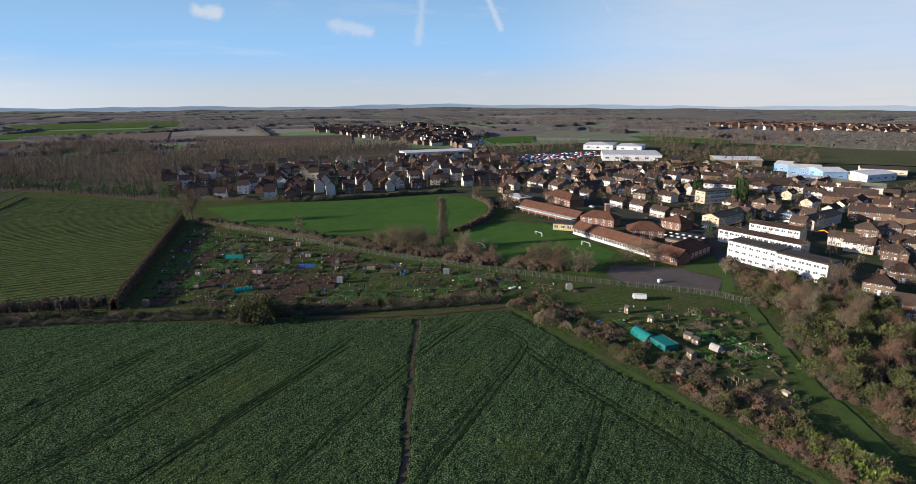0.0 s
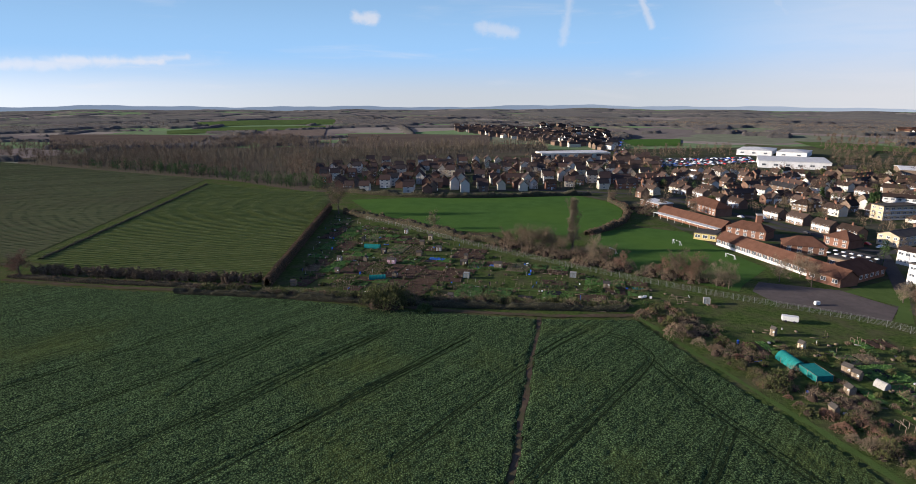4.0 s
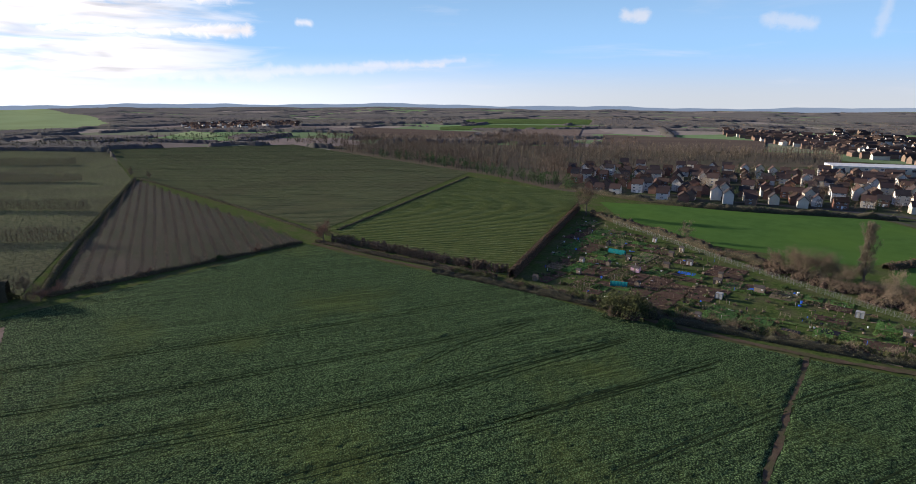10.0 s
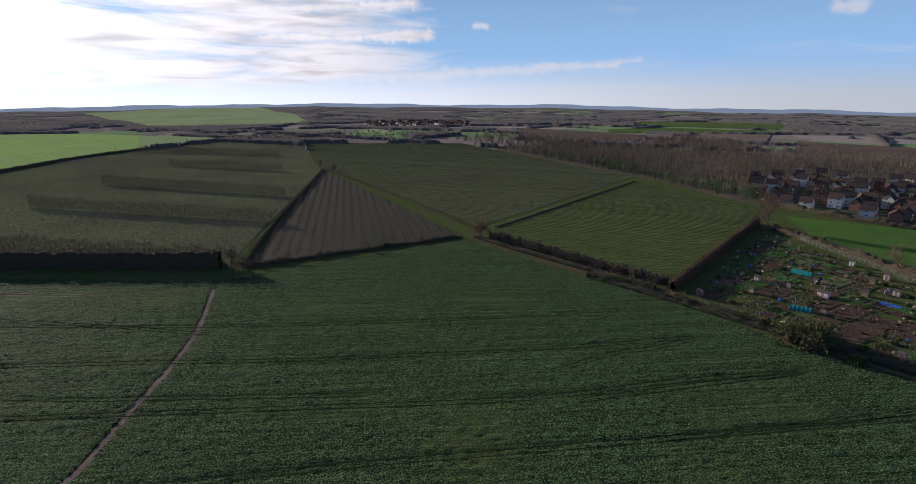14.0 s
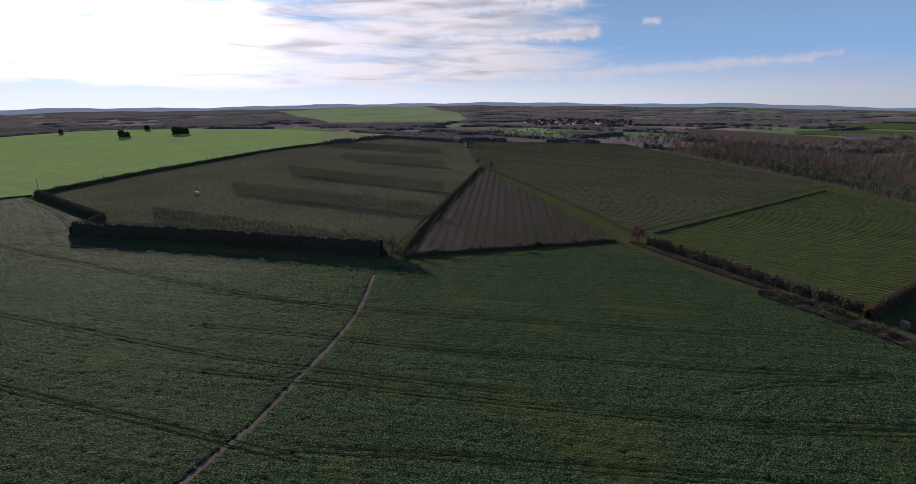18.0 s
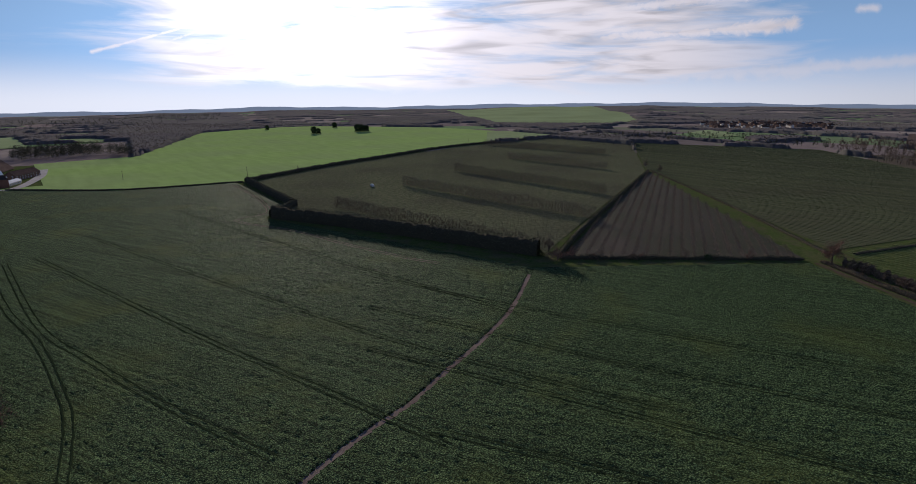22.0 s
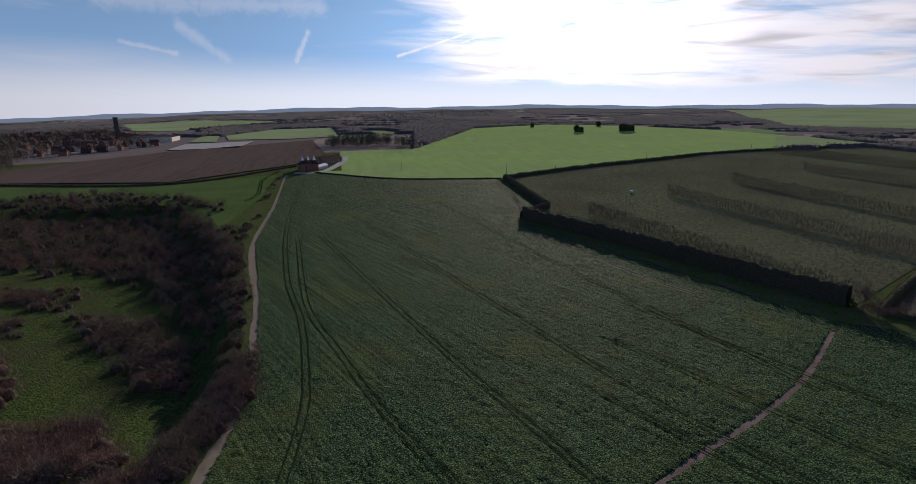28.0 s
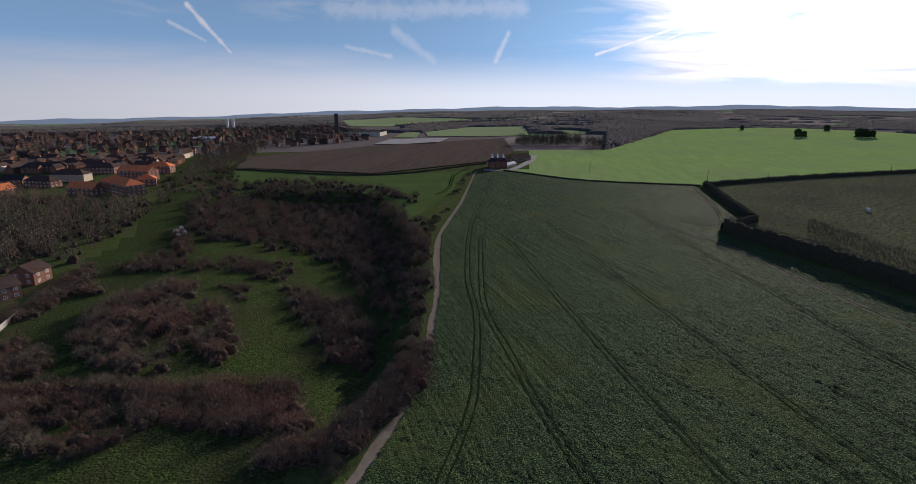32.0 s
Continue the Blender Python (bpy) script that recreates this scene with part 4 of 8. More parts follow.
def tree_mesh(key, h, spread, twigs, mat, seed, kind="round", twig=0.9, thin=0.14):
    """Builds one tree with trunk, limbs and crown at the origin; later ones are copies."""
    rng = np.random.default_rng(seed)
    wood, tips = [], []
    top = h * (0.55 if kind == "round" else 0.9)
    lean = rng.uniform(-0.04, 0.04, 2) * h
    r0 = 0.018 * h + 0.06
    wood.append(stick((0, 0, -0.3), (lean[0], lean[1], top), r0, r0 * 0.3, 6))
    nl = 11 if kind == "round" else 16
    for i in range(nl):
        s = rng.uniform(0.12, 1.0) if kind == "round" else (i + 1) / nl * 0.95
        a = np.array([lean[0] * s, lean[1] * s, top * s])
        ang = 2.4 * i + rng.uniform(-0.4, 0.4)
        if kind == "round":
            L, rise = spread * rng.uniform(0.6, 0.95) * (1.1 - 0.6 * s), h * rng.uniform(0.14, 0.4)
        else:
            L, rise = spread * (1 - 0.6 * s) * rng.uniform(0.6, 1.0), h * rng.uniform(0.08, 0.16)
        b = a + np.array([math.cos(ang) * L, math.sin(ang) * L, rise])
        b[2] = min(b[2], h)
        wood.append(stick(a, b, r0 * 0.38 * (1.1 - 0.5 * s), 0.03, 3))
        for k in range(4):
            c = a + (b - a) * rng.uniform(0.45, 1.0)
            e = c + np.array([rng.normal() * 0.32 * spread, rng.normal() * 0.32 * spread, abs(rng.normal()) * 0.16 * h])
            e[2] = min(e[2], h * 1.02)
            wood.append(stick(c, e, r0 * 0.14, 0.02, 3))
            tips.append((c, e))
    k = rng.integers(0, len(tips), twigs)
    A, B = np.array([t[0] for t in tips])[k], np.array([t[1] for t in tips])[k]
    P = A + (B - A) * rng.uniform(0.2, 1.15, (twigs, 1)) + rng.normal(size=(twigs, 3)) * (0.12 * spread if kind == "round" else 0.14 * spread)
    if key in ("green_a", "green_b"):
        # evergreens: a full, uneven round crown
        P = rng.normal(size=(twigs, 3))
        P /= np.linalg.norm(P, axis=1)[:, None]
        turn = np.arctan2(P[:, 1], P[:, 0])
        P *= (rng.uniform(0.35, 1.0, twigs) ** 0.5 * (1 + 0.14 * np.sin(3 * turn + seed) + 0.1 * np.sin(7 * P[:, 2] + 5 * turn)))[:, None]
        P = P * np.array([spread, spread, h * 0.43]) + np.array([0, 0, h * 0.57])
    P[:, 2] = np.maximum(P[:, 2], 0.12 * h)
    out = P - np.array([0, 0, h * 0.45])
    out /= np.linalg.norm(out, axis=1)[:, None]
    return joined(wood), slivers(P, twig, thin, rng, up=0.25, out=out)


def tree(key, m, label="", group="", category="tree"):
    """A tree of the named kind at the pose m."""
    spec = TREES[key]
    if key in PROTO:
        ob = copy_thing(PROTO[key], m)
        s = m.to_scale()
        ob.scale = s
    else:
        (wv, wf), (cv, cf) = tree_mesh(key, *spec[:-1])
        ob = thing("tree", m, spec[-1], category)
        fast_mesh("trunk", wv, wf, M["bark"], ob)
        fast_mesh("crown", cv, cf, spec[3], ob)
        PROTO[key] = ob
    tagged(ob, label or spec[-1], category, group)
    return ob


TREES = {
    "bare_a": (12.0, 5.0, 3600, M["twig_brown"], 11, "round", 0.8, 0.07, "bare brown winter tree with a rounded crown"),
    "bare_b": (10.0, 4.4, 3200, M["twig_grey"], 12, "round", 0.75, 0.07, "bare pale grey winter tree with fine twigs"),
    "bare_c": (14.0, 5.6, 4200, M["twig_brown"], 13, "round", 0.85, 0.07, "tall bare tree with spreading twigs"),
    "bare_red": (9.0, 4.2, 3200, M["twig_red"], 14, "round", 0.75, 0.075, "bare reddish-brown tree with dense twigs"),
    "poplar": (17.0, 2.3, 6500, M["poplar_twig"], 15, "tall", 0.8, 0.08, "tall narrow bare poplar tree"),
    "alder": (9.0, 1.5, 420, M["twig_brown"], 16, "tall", 0.75, 0.15, "narrow bare windbreak tree in winter"),
    "green_a": (9.0, 3.8, 3200, M["leaf_green"], 17, "round", 0.62, 0.6, "dark evergreen tree with a dense crown"),
    "green_b": (7.0, 3.0, 2200, M["leaf_olive"], 18, "round", 0.5, 0.6, "olive-green tree clad in dense ivy"),
    "conifer": (11.0, 2.2, 1400, M["leaf_green"], 19, "tall", 0.8, 0.5, "dark green conifer among the houses"),
}


def bush_cloud(rng, r, h, n, size, thin):
    """Twigs or leaves over and inside an uneven mound."""
    th, u = rng.uniform(0, 2 * math.pi, n), rng.uniform(0, 1, n)
    rad = r * np.sqrt(u) * (1 + 0.18 * np.sin(3 * th + rng.uniform(0, 6)) + 0.1 * np.sin(7 * th))
    top = h * np.sqrt(np.clip(1 - u, 0.03, 1)) * (1 + 0.15 * np.sin(5 * th))
    z = top * rng.uniform(0.35, 1.0, n) ** 0.5
    P = np.stack([rad * np.cos(th), rad * np.sin(th), z], axis=1)
    out = P / (np.linalg.norm(P, axis=1)[:, None] + 1e-6)
    return slivers(P, size, thin, rng, up=0.3, out=out)


BUSHES = {
    "scrub": (2.6, 3.0, 900, 0.55, 0.22, "twig_brown", 31, "bare brown scrub bush with tangled twigs"),
    "bramble": (2.4, 1.8, 800, 0.5, 0.3, "twig_red", 32, "low reddish bramble thicket"),
    "thorn": (3.0, 3.8, 1000, 0.6, 0.2, "twig_grey", 33, "grey leafless thorn bush with fine twigs"),
    "laurel": (2.2, 2.6, 900, 0.45, 0.6, "leaf_green", 34, "dark evergreen bush with dense leaves"),
    "ivy": (2.8, 3.2, 1000, 0.5, 0.55, "leaf_olive", 35, "olive-green bush covered in ivy"),
}
BUSH_PROTO = {}


def bush(key, x, y, scale=1.0, turn=0.0, label="", group="", z=None):
    r, h, n, size, thin, mat, seed, text = BUSHES[key]
    m = Matrix.LocRotScale((x, y, height(x, y) - 0.1 if z is None else z), Euler((0, 0, turn)), (scale, scale, scale * 0.95))
    if key in BUSH_PROTO:
        ob = BUSH_PROTO[key].copy()
        scene.collection.objects.link(ob)
    else:
        V, F = bush_cloud(np.random.default_rng(seed), r, h, n, size, thin)
        ob = fast_mesh("bush", V, F, M[mat])
        BUSH_PROTO[key] = ob
    ob.matrix_basis = m
    return tagged(ob, label or text, "bush", group)


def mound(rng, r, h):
    """A solid uneven dome filling a bush; its dark colour paints the shade inside."""
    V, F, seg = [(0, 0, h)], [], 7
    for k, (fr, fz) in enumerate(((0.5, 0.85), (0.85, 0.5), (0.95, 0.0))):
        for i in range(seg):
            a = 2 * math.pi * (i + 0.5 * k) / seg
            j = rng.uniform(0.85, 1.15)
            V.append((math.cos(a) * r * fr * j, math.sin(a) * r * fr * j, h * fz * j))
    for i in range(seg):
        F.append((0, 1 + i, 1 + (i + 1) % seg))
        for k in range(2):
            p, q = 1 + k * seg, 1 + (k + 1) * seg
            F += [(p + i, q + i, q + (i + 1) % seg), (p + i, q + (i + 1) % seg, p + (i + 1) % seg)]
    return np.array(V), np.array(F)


def thicket(poly, n, big, seed, label, mats=("twig_brown", "twig_red", "twig_grey"), h=3.0, dense=190, name="thicket", low=0.6):
    """A clump of bushes grown into one another."""
    rng = np.random.default_rng(seed)
    pts = scatter(poly, n, random.Random(seed), 1.2 * big)
    cores = []
    for k, mat in enumerate(mats):
        pieces = []
        for x, y in pts[k::len(mats)]:
            s = big * rng.uniform(low, 1.3)
            r, t, at = 2.5 * s, h * s * rng.uniform(0.8, 1.15), np.array([x, y, height(x, y) - 0.15])
            V, F = bush_cloud(rng, r, t, int(dense * 1.3 * s), (0.45 if mat.startswith("leaf") else 0.75) + 0.1 * s, 0.5 if mat.startswith("leaf") else 0.07)
            pieces.append((V + at, F))
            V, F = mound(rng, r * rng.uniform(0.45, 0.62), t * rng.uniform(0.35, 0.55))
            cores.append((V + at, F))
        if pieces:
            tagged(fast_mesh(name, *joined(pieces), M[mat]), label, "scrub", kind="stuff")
    # domes close the gaps between twigs, inner shade put into their colour
    tagged(fast_mesh("undergrowth", *joined(cores), M["scrub_core"]), "solid domes inside the scrub, painted dark as inner shade", "scrub", kind="stuff")


def stand(key, x, y, scale, rnd, label="", group=""):
    s = scale * rnd.uniform(0.85, 1.15)
    return tree(key, Matrix.LocRotScale((x, y, height(x, y)), Euler((0, 0, rnd.uniform(0, 6.28))), (s, s, s * rnd.uniform(0.92, 1.1))), label, group)


def scatter(poly, n, rnd, gap=0.0):
    """n points inside the polygon, no two nearer than gap."""
    x0, x1, y0, y1 = min(p[0] for p in poly), max(p[0] for p in poly), min(p[1] for p in poly), max(p[1] for p in poly)
    out = []
    for _ in range(n * 30):
        x, y = rnd.uniform(x0, x1), rnd.uniform(y0, y1)
        if inside(poly, np.array([x]), np.array([y]))[0] and all((x - a) ** 2 + (y - b) ** 2 > gap * gap for a, b in out):
            out.append((x, y))
            if len(out) == n:
                break
    return out


def hedge(line, width, h, mat, label, dense=42, seed=1, size=0.55, thin=0.4, ragged=0.25, name="hedge"):
    """A hedge: an uneven core, painted dark for the shade inside, with a coat of twigs or leaves."""
    rng = np.random.default_rng(seed)
    pts = np.array(spline(line, 1.6))
    d = np.gradient(pts, axis=0)
    d /= np.linalg.norm(d, axis=1)[:, None]
    nrm = np.stack([-d[:, 1], d[:, 0]], axis=1)
    hz = land(pts[:, 0], pts[:, 1])
    hh = h * (1 + ragged * (0.6 * np.sin(np.arange(len(pts)) * 0.37 + seed) + rng.normal(size=len(pts)) * 0.5) * 0.6)
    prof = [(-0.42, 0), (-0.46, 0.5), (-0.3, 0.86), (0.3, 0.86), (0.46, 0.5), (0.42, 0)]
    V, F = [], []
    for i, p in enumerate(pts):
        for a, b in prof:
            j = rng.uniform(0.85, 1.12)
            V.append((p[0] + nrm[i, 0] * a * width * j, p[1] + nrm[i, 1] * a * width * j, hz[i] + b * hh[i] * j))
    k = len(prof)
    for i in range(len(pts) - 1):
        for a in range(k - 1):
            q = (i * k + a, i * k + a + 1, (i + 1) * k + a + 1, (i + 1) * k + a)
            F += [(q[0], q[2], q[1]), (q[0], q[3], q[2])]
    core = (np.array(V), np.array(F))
    length = np.linalg.norm(np.diff(pts, axis=0), axis=1).sum()
    n = int(length * dense)
    i = rng.integers(0, len(pts), n)
    ang = rng.uniform(0, math.pi, n)
    rad = rng.uniform(0.86, 1.12, n)
    P = np.stack([pts[i, 0] + nrm[i, 0] * np.cos(ang) * rad * width * 0.5 + d[i, 0] * rng.uniform(-0.9, 0.9, n), pts[i, 1] + nrm[i, 1] * np.cos(ang) * rad * width * 0.5 + d[i, 1] * rng.uniform(-0.9, 0.9, n),
                  hz[i] + hh[i] * (0.06 + 0.95 * np.sin(ang) ** 0.7 * rad)], axis=1)
    ob = thing(name, pose(0, 0, 0), label, "hedge")
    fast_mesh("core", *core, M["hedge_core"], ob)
    fast_mesh("foliage", *slivers(P, size, thin, rng, up=0.4), M[mat], ob)
    return ob


def field_rows(poly, direction, spacing, step, h, w, mat, label, seed, size=0.5, thin=0.45, per=3, name="planted_rows", jitter=0.3, gaps=0.0, ridge=0.0):
    """Rows of vines or young trees across a field, all in one mesh."""
    rng = np.random.default_rng(seed)
    (ax, ay), (bx, by) = direction
    d = np.array([bx - ax, by - ay], float)
    d /= np.linalg.norm(d)
    n = np.array([-d[1], d[0]])
    P0 = np.array(poly, float)
    u, v = P0 @ d, P0 @ n
    A, B = np.meshgrid(np.arange(u.min(), u.max(), step), np.arange(v.min(), v.max(), spacing))
    A = A + rng.uniform(-0.5, 0.5, A.shape) * step * jitter
    B = B + rng.uniform(-0.5, 0.5, A.shape) * (0.6 if ridge else 0.3)
    x, y = A * d[0] + B * n[0], A * d[1] + B * n[1]
    keep = inside(poly, x, y) & (rng.uniform(size=x.shape) > gaps)
    x, y = x[keep], y[keep]
    x, y = np.repeat(x, per), np.repeat(y, per)
    P = np.stack([x + rng.normal(size=len(x)) * w, y + rng.normal(size=len(x)) * w, rng.uniform(0.25, 1.0, len(x)) * h + 0.05 + land(x, y)], axis=1)
    V, F = slivers(P, size, thin, rng, up=0.9)
    if ridge:
        # the leafy body of each row
        ps = []
        for v0 in np.arange(v.min(), v.max(), spacing):
            a0 = np.arange(u.min(), u.max(), 2.2)
            cx, cy = a0 * d[0] + v0 * n[0], a0 * d[1] + v0 * n[1]
            ok = inside(poly, cx, cy)
            cx, cy = cx[ok], cy[ok]
            if len(cx) < 3:
                continue
            off = rng.normal(size=len(cx)) * 0.25
            cx, cy = cx + n[0] * off, cy + n[1] * off
            wob, tall = rng.uniform(0.7, 1.3, len(cx)) * ridge, rng.uniform(0.6, 1.0, len(cx)) * h
            g0 = land(cx, cy)
            sv = np.stack([np.stack([cx - n[0] * wob, cy - n[1] * wob, g0], 1), np.stack([cx - n[0] * wob * 0.5, cy - n[1] * wob * 0.5, g0 + tall], 1), np.stack([cx + n[0] * wob * 0.5, cy + n[1] * wob * 0.5, g0 + tall * 0.95], 1), np.stack([cx + n[0] * wob, cy + n[1] * wob, g0], 1)], axis=1).reshape(-1, 3)
            k = np.arange(len(cx) - 1)[:, None] * 4
            sf = np.concatenate([np.concatenate([np.stack([k[:, 0] + j, k[:, 0] + j + 4, k[:, 0] + j + 5], 1), np.stack([k[:, 0] + j, k[:, 0] + j + 5, k[:, 0] + j + 1], 1)]) for j in range(3)])
            ps.append((sv, sf))
        V, F = joined([(V, F), *ps])
    return tagged(fast_mesh(name, V, F, M[mat]), label, "orchard rows", kind="stuff")


R = random.Random(7)
MAIN_PLOTS = [(-112, 190), (-150, 310), (-91, 278), (-50, 251), (4, 223), (38, 207), (47, 198), (30, 196), (-36, 184)]
VINE = FIELDS[0][1]
ORCH2 = FIELDS[1][1]
WEDGE = FIELDS[2][1]
ORCH = FIELDS[3][1]
field_rows(VINE, ((-226, 205), (-148, 244)), 3.7, 0.6, 0.55, 0.16, "vine_leaf", "rows of low green fruit bushes", 41, size=0.5, thin=0.5, per=2, gaps=0.05, ridge=0.32)
field_rows(ORCH2, ((-498, 225), (-354, 326)), 3.8, 1.3, 0.4, 0.22, "orchard_leaf", "rows of small dull-green fruit trees", 42, size=0.6, thin=0.35, per=2, gaps=0.08, ridge=0.25)
field_rows(WEDGE, ((-234, 100), (-434, 186)), 5.2, 1.1, 2.4, 0.6, "twig_brown", "rows of bare young fruit trees", 43, size=0.9, thin=0.12, per=16, gaps=0.1, jitter=0.9)
field_rows(ORCH, ((-376, -70), (-252, 48)), 4.0, 2.2, 2.0, 0.4, "orchard_twig", "rows of young fruit trees in green grass", 44, size=0.95, thin=0.22, per=4, gaps=0.12, jitter=0.5)

# hedges
hedge([(-150, 169), (-112, 173), (-74, 176), (-36, 180), (14, 188)], 3.2, 2.0, "hedge_mixed", "untidy mixed hedge along the allotments", seed=2, ragged=0.6)
hedge([(-120, 183), (-166, 330)], 2.8, 4.2, "hedge_brown", "clipped brown beech hedge beside the allotments", seed=3, ragged=0.08, dense=150)
hedge([(-232, 171), (-190, 173), (-126, 180)], 3.0, 1.5, "hedge_brown", "low ragged brown hedge between the fields", seed=4, ragged=0.5)
hedge([(-237, 164), (-241, 110), (-244, 56)], 2.6, 1.5, "hedge_mixed", "low dark hedge in front of the bare orchard", seed=5, ragged=0.5)
hedge([(-250, 46), (-275, 8), (-310, -45), (-343, -103)], 4.6, 8.0, "hedge_mixed", "tall dark clipped windbreak hedge", seed=6, ragged=0.05, dense=60)
hedge([(-346, -105), (-383, -99)], 3.6, 4.6, "hedge_mixed", "tall dark hedge at the field corner", seed=7, ragged=0.06, dense=50)
hedge([(-386, -102), (-440, -135), (-498, -169)], 4.4, 4.8, "hedge_mixed", "tall dark windbreak hedge along the farm gate", seed=8, ragged=0.06, dense=55)
hedge([(-500, -171), (-598, -126), (-705, -66), (-862, 32), (-1073, 242)], 3.5, 3.4, "hedge_mixed", "long hedge between orchard and wheat", seed=9, ragged=0.2, dense=18, size=0.8)
hedge([(-498, -173), (-458, -258), (-461, -350)], 2.4, 1.3, "hedge_mixed", "low hedge between crop and wheat", seed=10, ragged=0.2, dense=14, size=0.6)
hedge([(-247, 55), (-323, 91), (-550, 209)], 3.0, 2.2, "leaf_olive", "green hedge along the bare orchard", seed=11, ragged=0.2, dense=22)
hedge([(-552, 214), (-359, 197), (-248, 183)], 2.4, 1.2, "leaf_olive", "low green bank between the orchards", seed=12, ragged=0.3, dense=16)
hedge([(-244, 194), (-271, 272), (-320, 410)], 1.9, 1.0, "hedge_mixed", "dark hedge between the orchard fields", seed=13, ragged=0.3, dense=18)
hedge([(-151, 321), (-100, 296), (-67, 278), (-42, 268)], 4.5, 3.0, "hedge_brown", "scrubby brown hedge along the playing field", seed=14, ragged=0.7)
hedge([(-1, 294), (10, 311), (20, 337), (21, 371), (12, 398)], 4.0, 3.0, "hedge_brown", "brown hedge round the playing field", seed=15, ragged=0.5)
hedge([(-222, 409), (-150, 390), (-93, 391), (-36, 410), (-1, 421)], 5.0, 3.2, "hedge_mixed", "dark hedge below the housing estate", seed=16, ragged=0.6, dense=18)
hedge([(-282, -548), (-352, -416), (-494, -400)], 2.6, 1.6, "hedge_mixed", "dark hedge below the ploughed field", seed=17, ragged=0.3, dense=12, size=0.7)

# scrub along the crop's edge and the allotments
for i in range(46):
    s = i / 45
    x, y = 22 + (97 - 22) * s + R.uniform(-2, 3.0), 187 - (187 - 48) * s ** 0.98 + R.uniform(-2, 2.5)
    bush(R.choice(["scrub", "thorn", "bramble", "bramble", "ivy"]), x + 2, y + 1.5, R.uniform(0.45, 1.0), R.uniform(0, 6.28), group="scrub along the crop")
for i in range(30):
    s = i / 29
    bush(R.choice(["scrub", "laurel", "ivy", "bramble"]), -150 + 160 * s + R.uniform(-2, 2), 172 + 16 * s + R.uniform(-1, 3), R.uniform(0.5, 1.05), R.uniform(0, 6.28), group="bushes in the allotment hedge")
for (x, y), s, k in zip([(-67, 173), (-53, 172), (28, 169), (19, 182)], (1.4, 1.2, 1.5, 1.1), ("scrub", "laurel", "scrub", "scrub")):
    bush(k, x, y, s, 0.4, "large dense bush at the allotment edge")

(bx_, by_), = [(-68, 174)]
thicket([(bx_ - 3.5, by_ - 2), (bx_ + 3.5, by_ - 2), (bx_ + 3.5, by_ + 3), (bx_ - 3.5, by_ + 3)], 6, 2.0, 406, "large round bare bush at the allotment edge", ("hedge_mixed", "leaf_olive"), h=3.4, dense=520)

# scrub wood beside the allotments
WOOD = [(105, 183), (130, 217), (143, 197), (147, 167), (190, 120), (170, 45), (108, 45), (97, 95), (90, 114), (95, 143)]
for x, y in scatter(WOOD, 115, R, 4.6):
    k = R.choice(["bare_a", "bare_b", "bare_red", "green_b", "green_b", "green_b", "green_b", "bare_a"])
    stand(k, x, y, R.uniform(0.62, 0.95), R, group="scrub wood")
thicket(WOOD, 420, 1.35, 21, "brown and olive undergrowth of the scrub wood", ("hedge_mixed", "leaf_olive", "leaf_olive", "twig_red", "hedge_mixed"), h=3.4, dense=240)

# single trees round the playing fields and the crop
for (x, y), k, s in zip([(-154, 318), (-85, 293), (-38, 263), (-31, 259), (-26, 255), (-21, 256), (-17, 258), (-12, 252), (3, 244), (8, 240), (14, 235), (33, 359), (13, 389), (74, 233), (84, 242), (30, 231), (35, 227), (40, 225), (43, 224), (49, 222), (53, 220), (45, 379), (58, 346), (84, 229), (109, 217)],
                        ("bare_c", "bare_b", "bare_a", "bare_c", "bare_c", "bare_a", "bare_b", "bare_a", "bare_b", "bare_a", "bare_red", "bare_c", "bare_a", "bare_b", "bare_b", "bare_red", "bare_a", "bare_red", "bare_a", "bare_b", "bare_b", "bare_a", "bare_c", "bare_a", "bare_b"),
                        (1.5, 0.9, 0.85, 0.95, 0.85, 1.05, 1.1, 0.85, 1.1, 0.9, 0.85, 0.9, 0.9, 0.9, 1.0, 0.95, 0.9, 1.1, 0.85, 1.0, 0.9, 0.8, 0.8, 0.85, 0.8)):
    stand(k, x, y, s, R)
(px_, py_), = [(-7, 262)]
stand("poplar", px_, py_, 1.45, R)
for x, y, k, s in [(-231, 174, "bare_red", 1.2), (-234, 176, "bare_a", 0.8), (-246, 52, "thorn", 0), (-243, 70, "scrub", 0), (-242, 88, "scrub", 0), (-240, 122, "laurel", 0), (-251, 46, "ivy", 0)]:
    if s:
        stand(k, x, y, s, R)
    else:
        bush(k, x, y, 1.0, 1.0)
for (x, y), k in zip([(-576, 216), (-544, 219), (-247, 50), (-241, 53)], ("bare_b", "bare_b", "bare_a", "bare_red")):
    stand(k, x, y, 0.75, R)
for (x, y), k, size in (((-245, 60), "bare_red", 0.55), ((-244, 74), "bare_b", 0.6), ((-242, 92), "bare_red", 0.45), ((-240, 112), "bare_b", 0.5), ((-238, 140), "bare_red", 0.42)):
    stand(k, x, y, size, R, "small bare tree in the orchard hedge", "trees in the orchard hedge")
SAPLINGS = [(-228, 175), (-128, 184), (-126, 190), (-227, 181)]
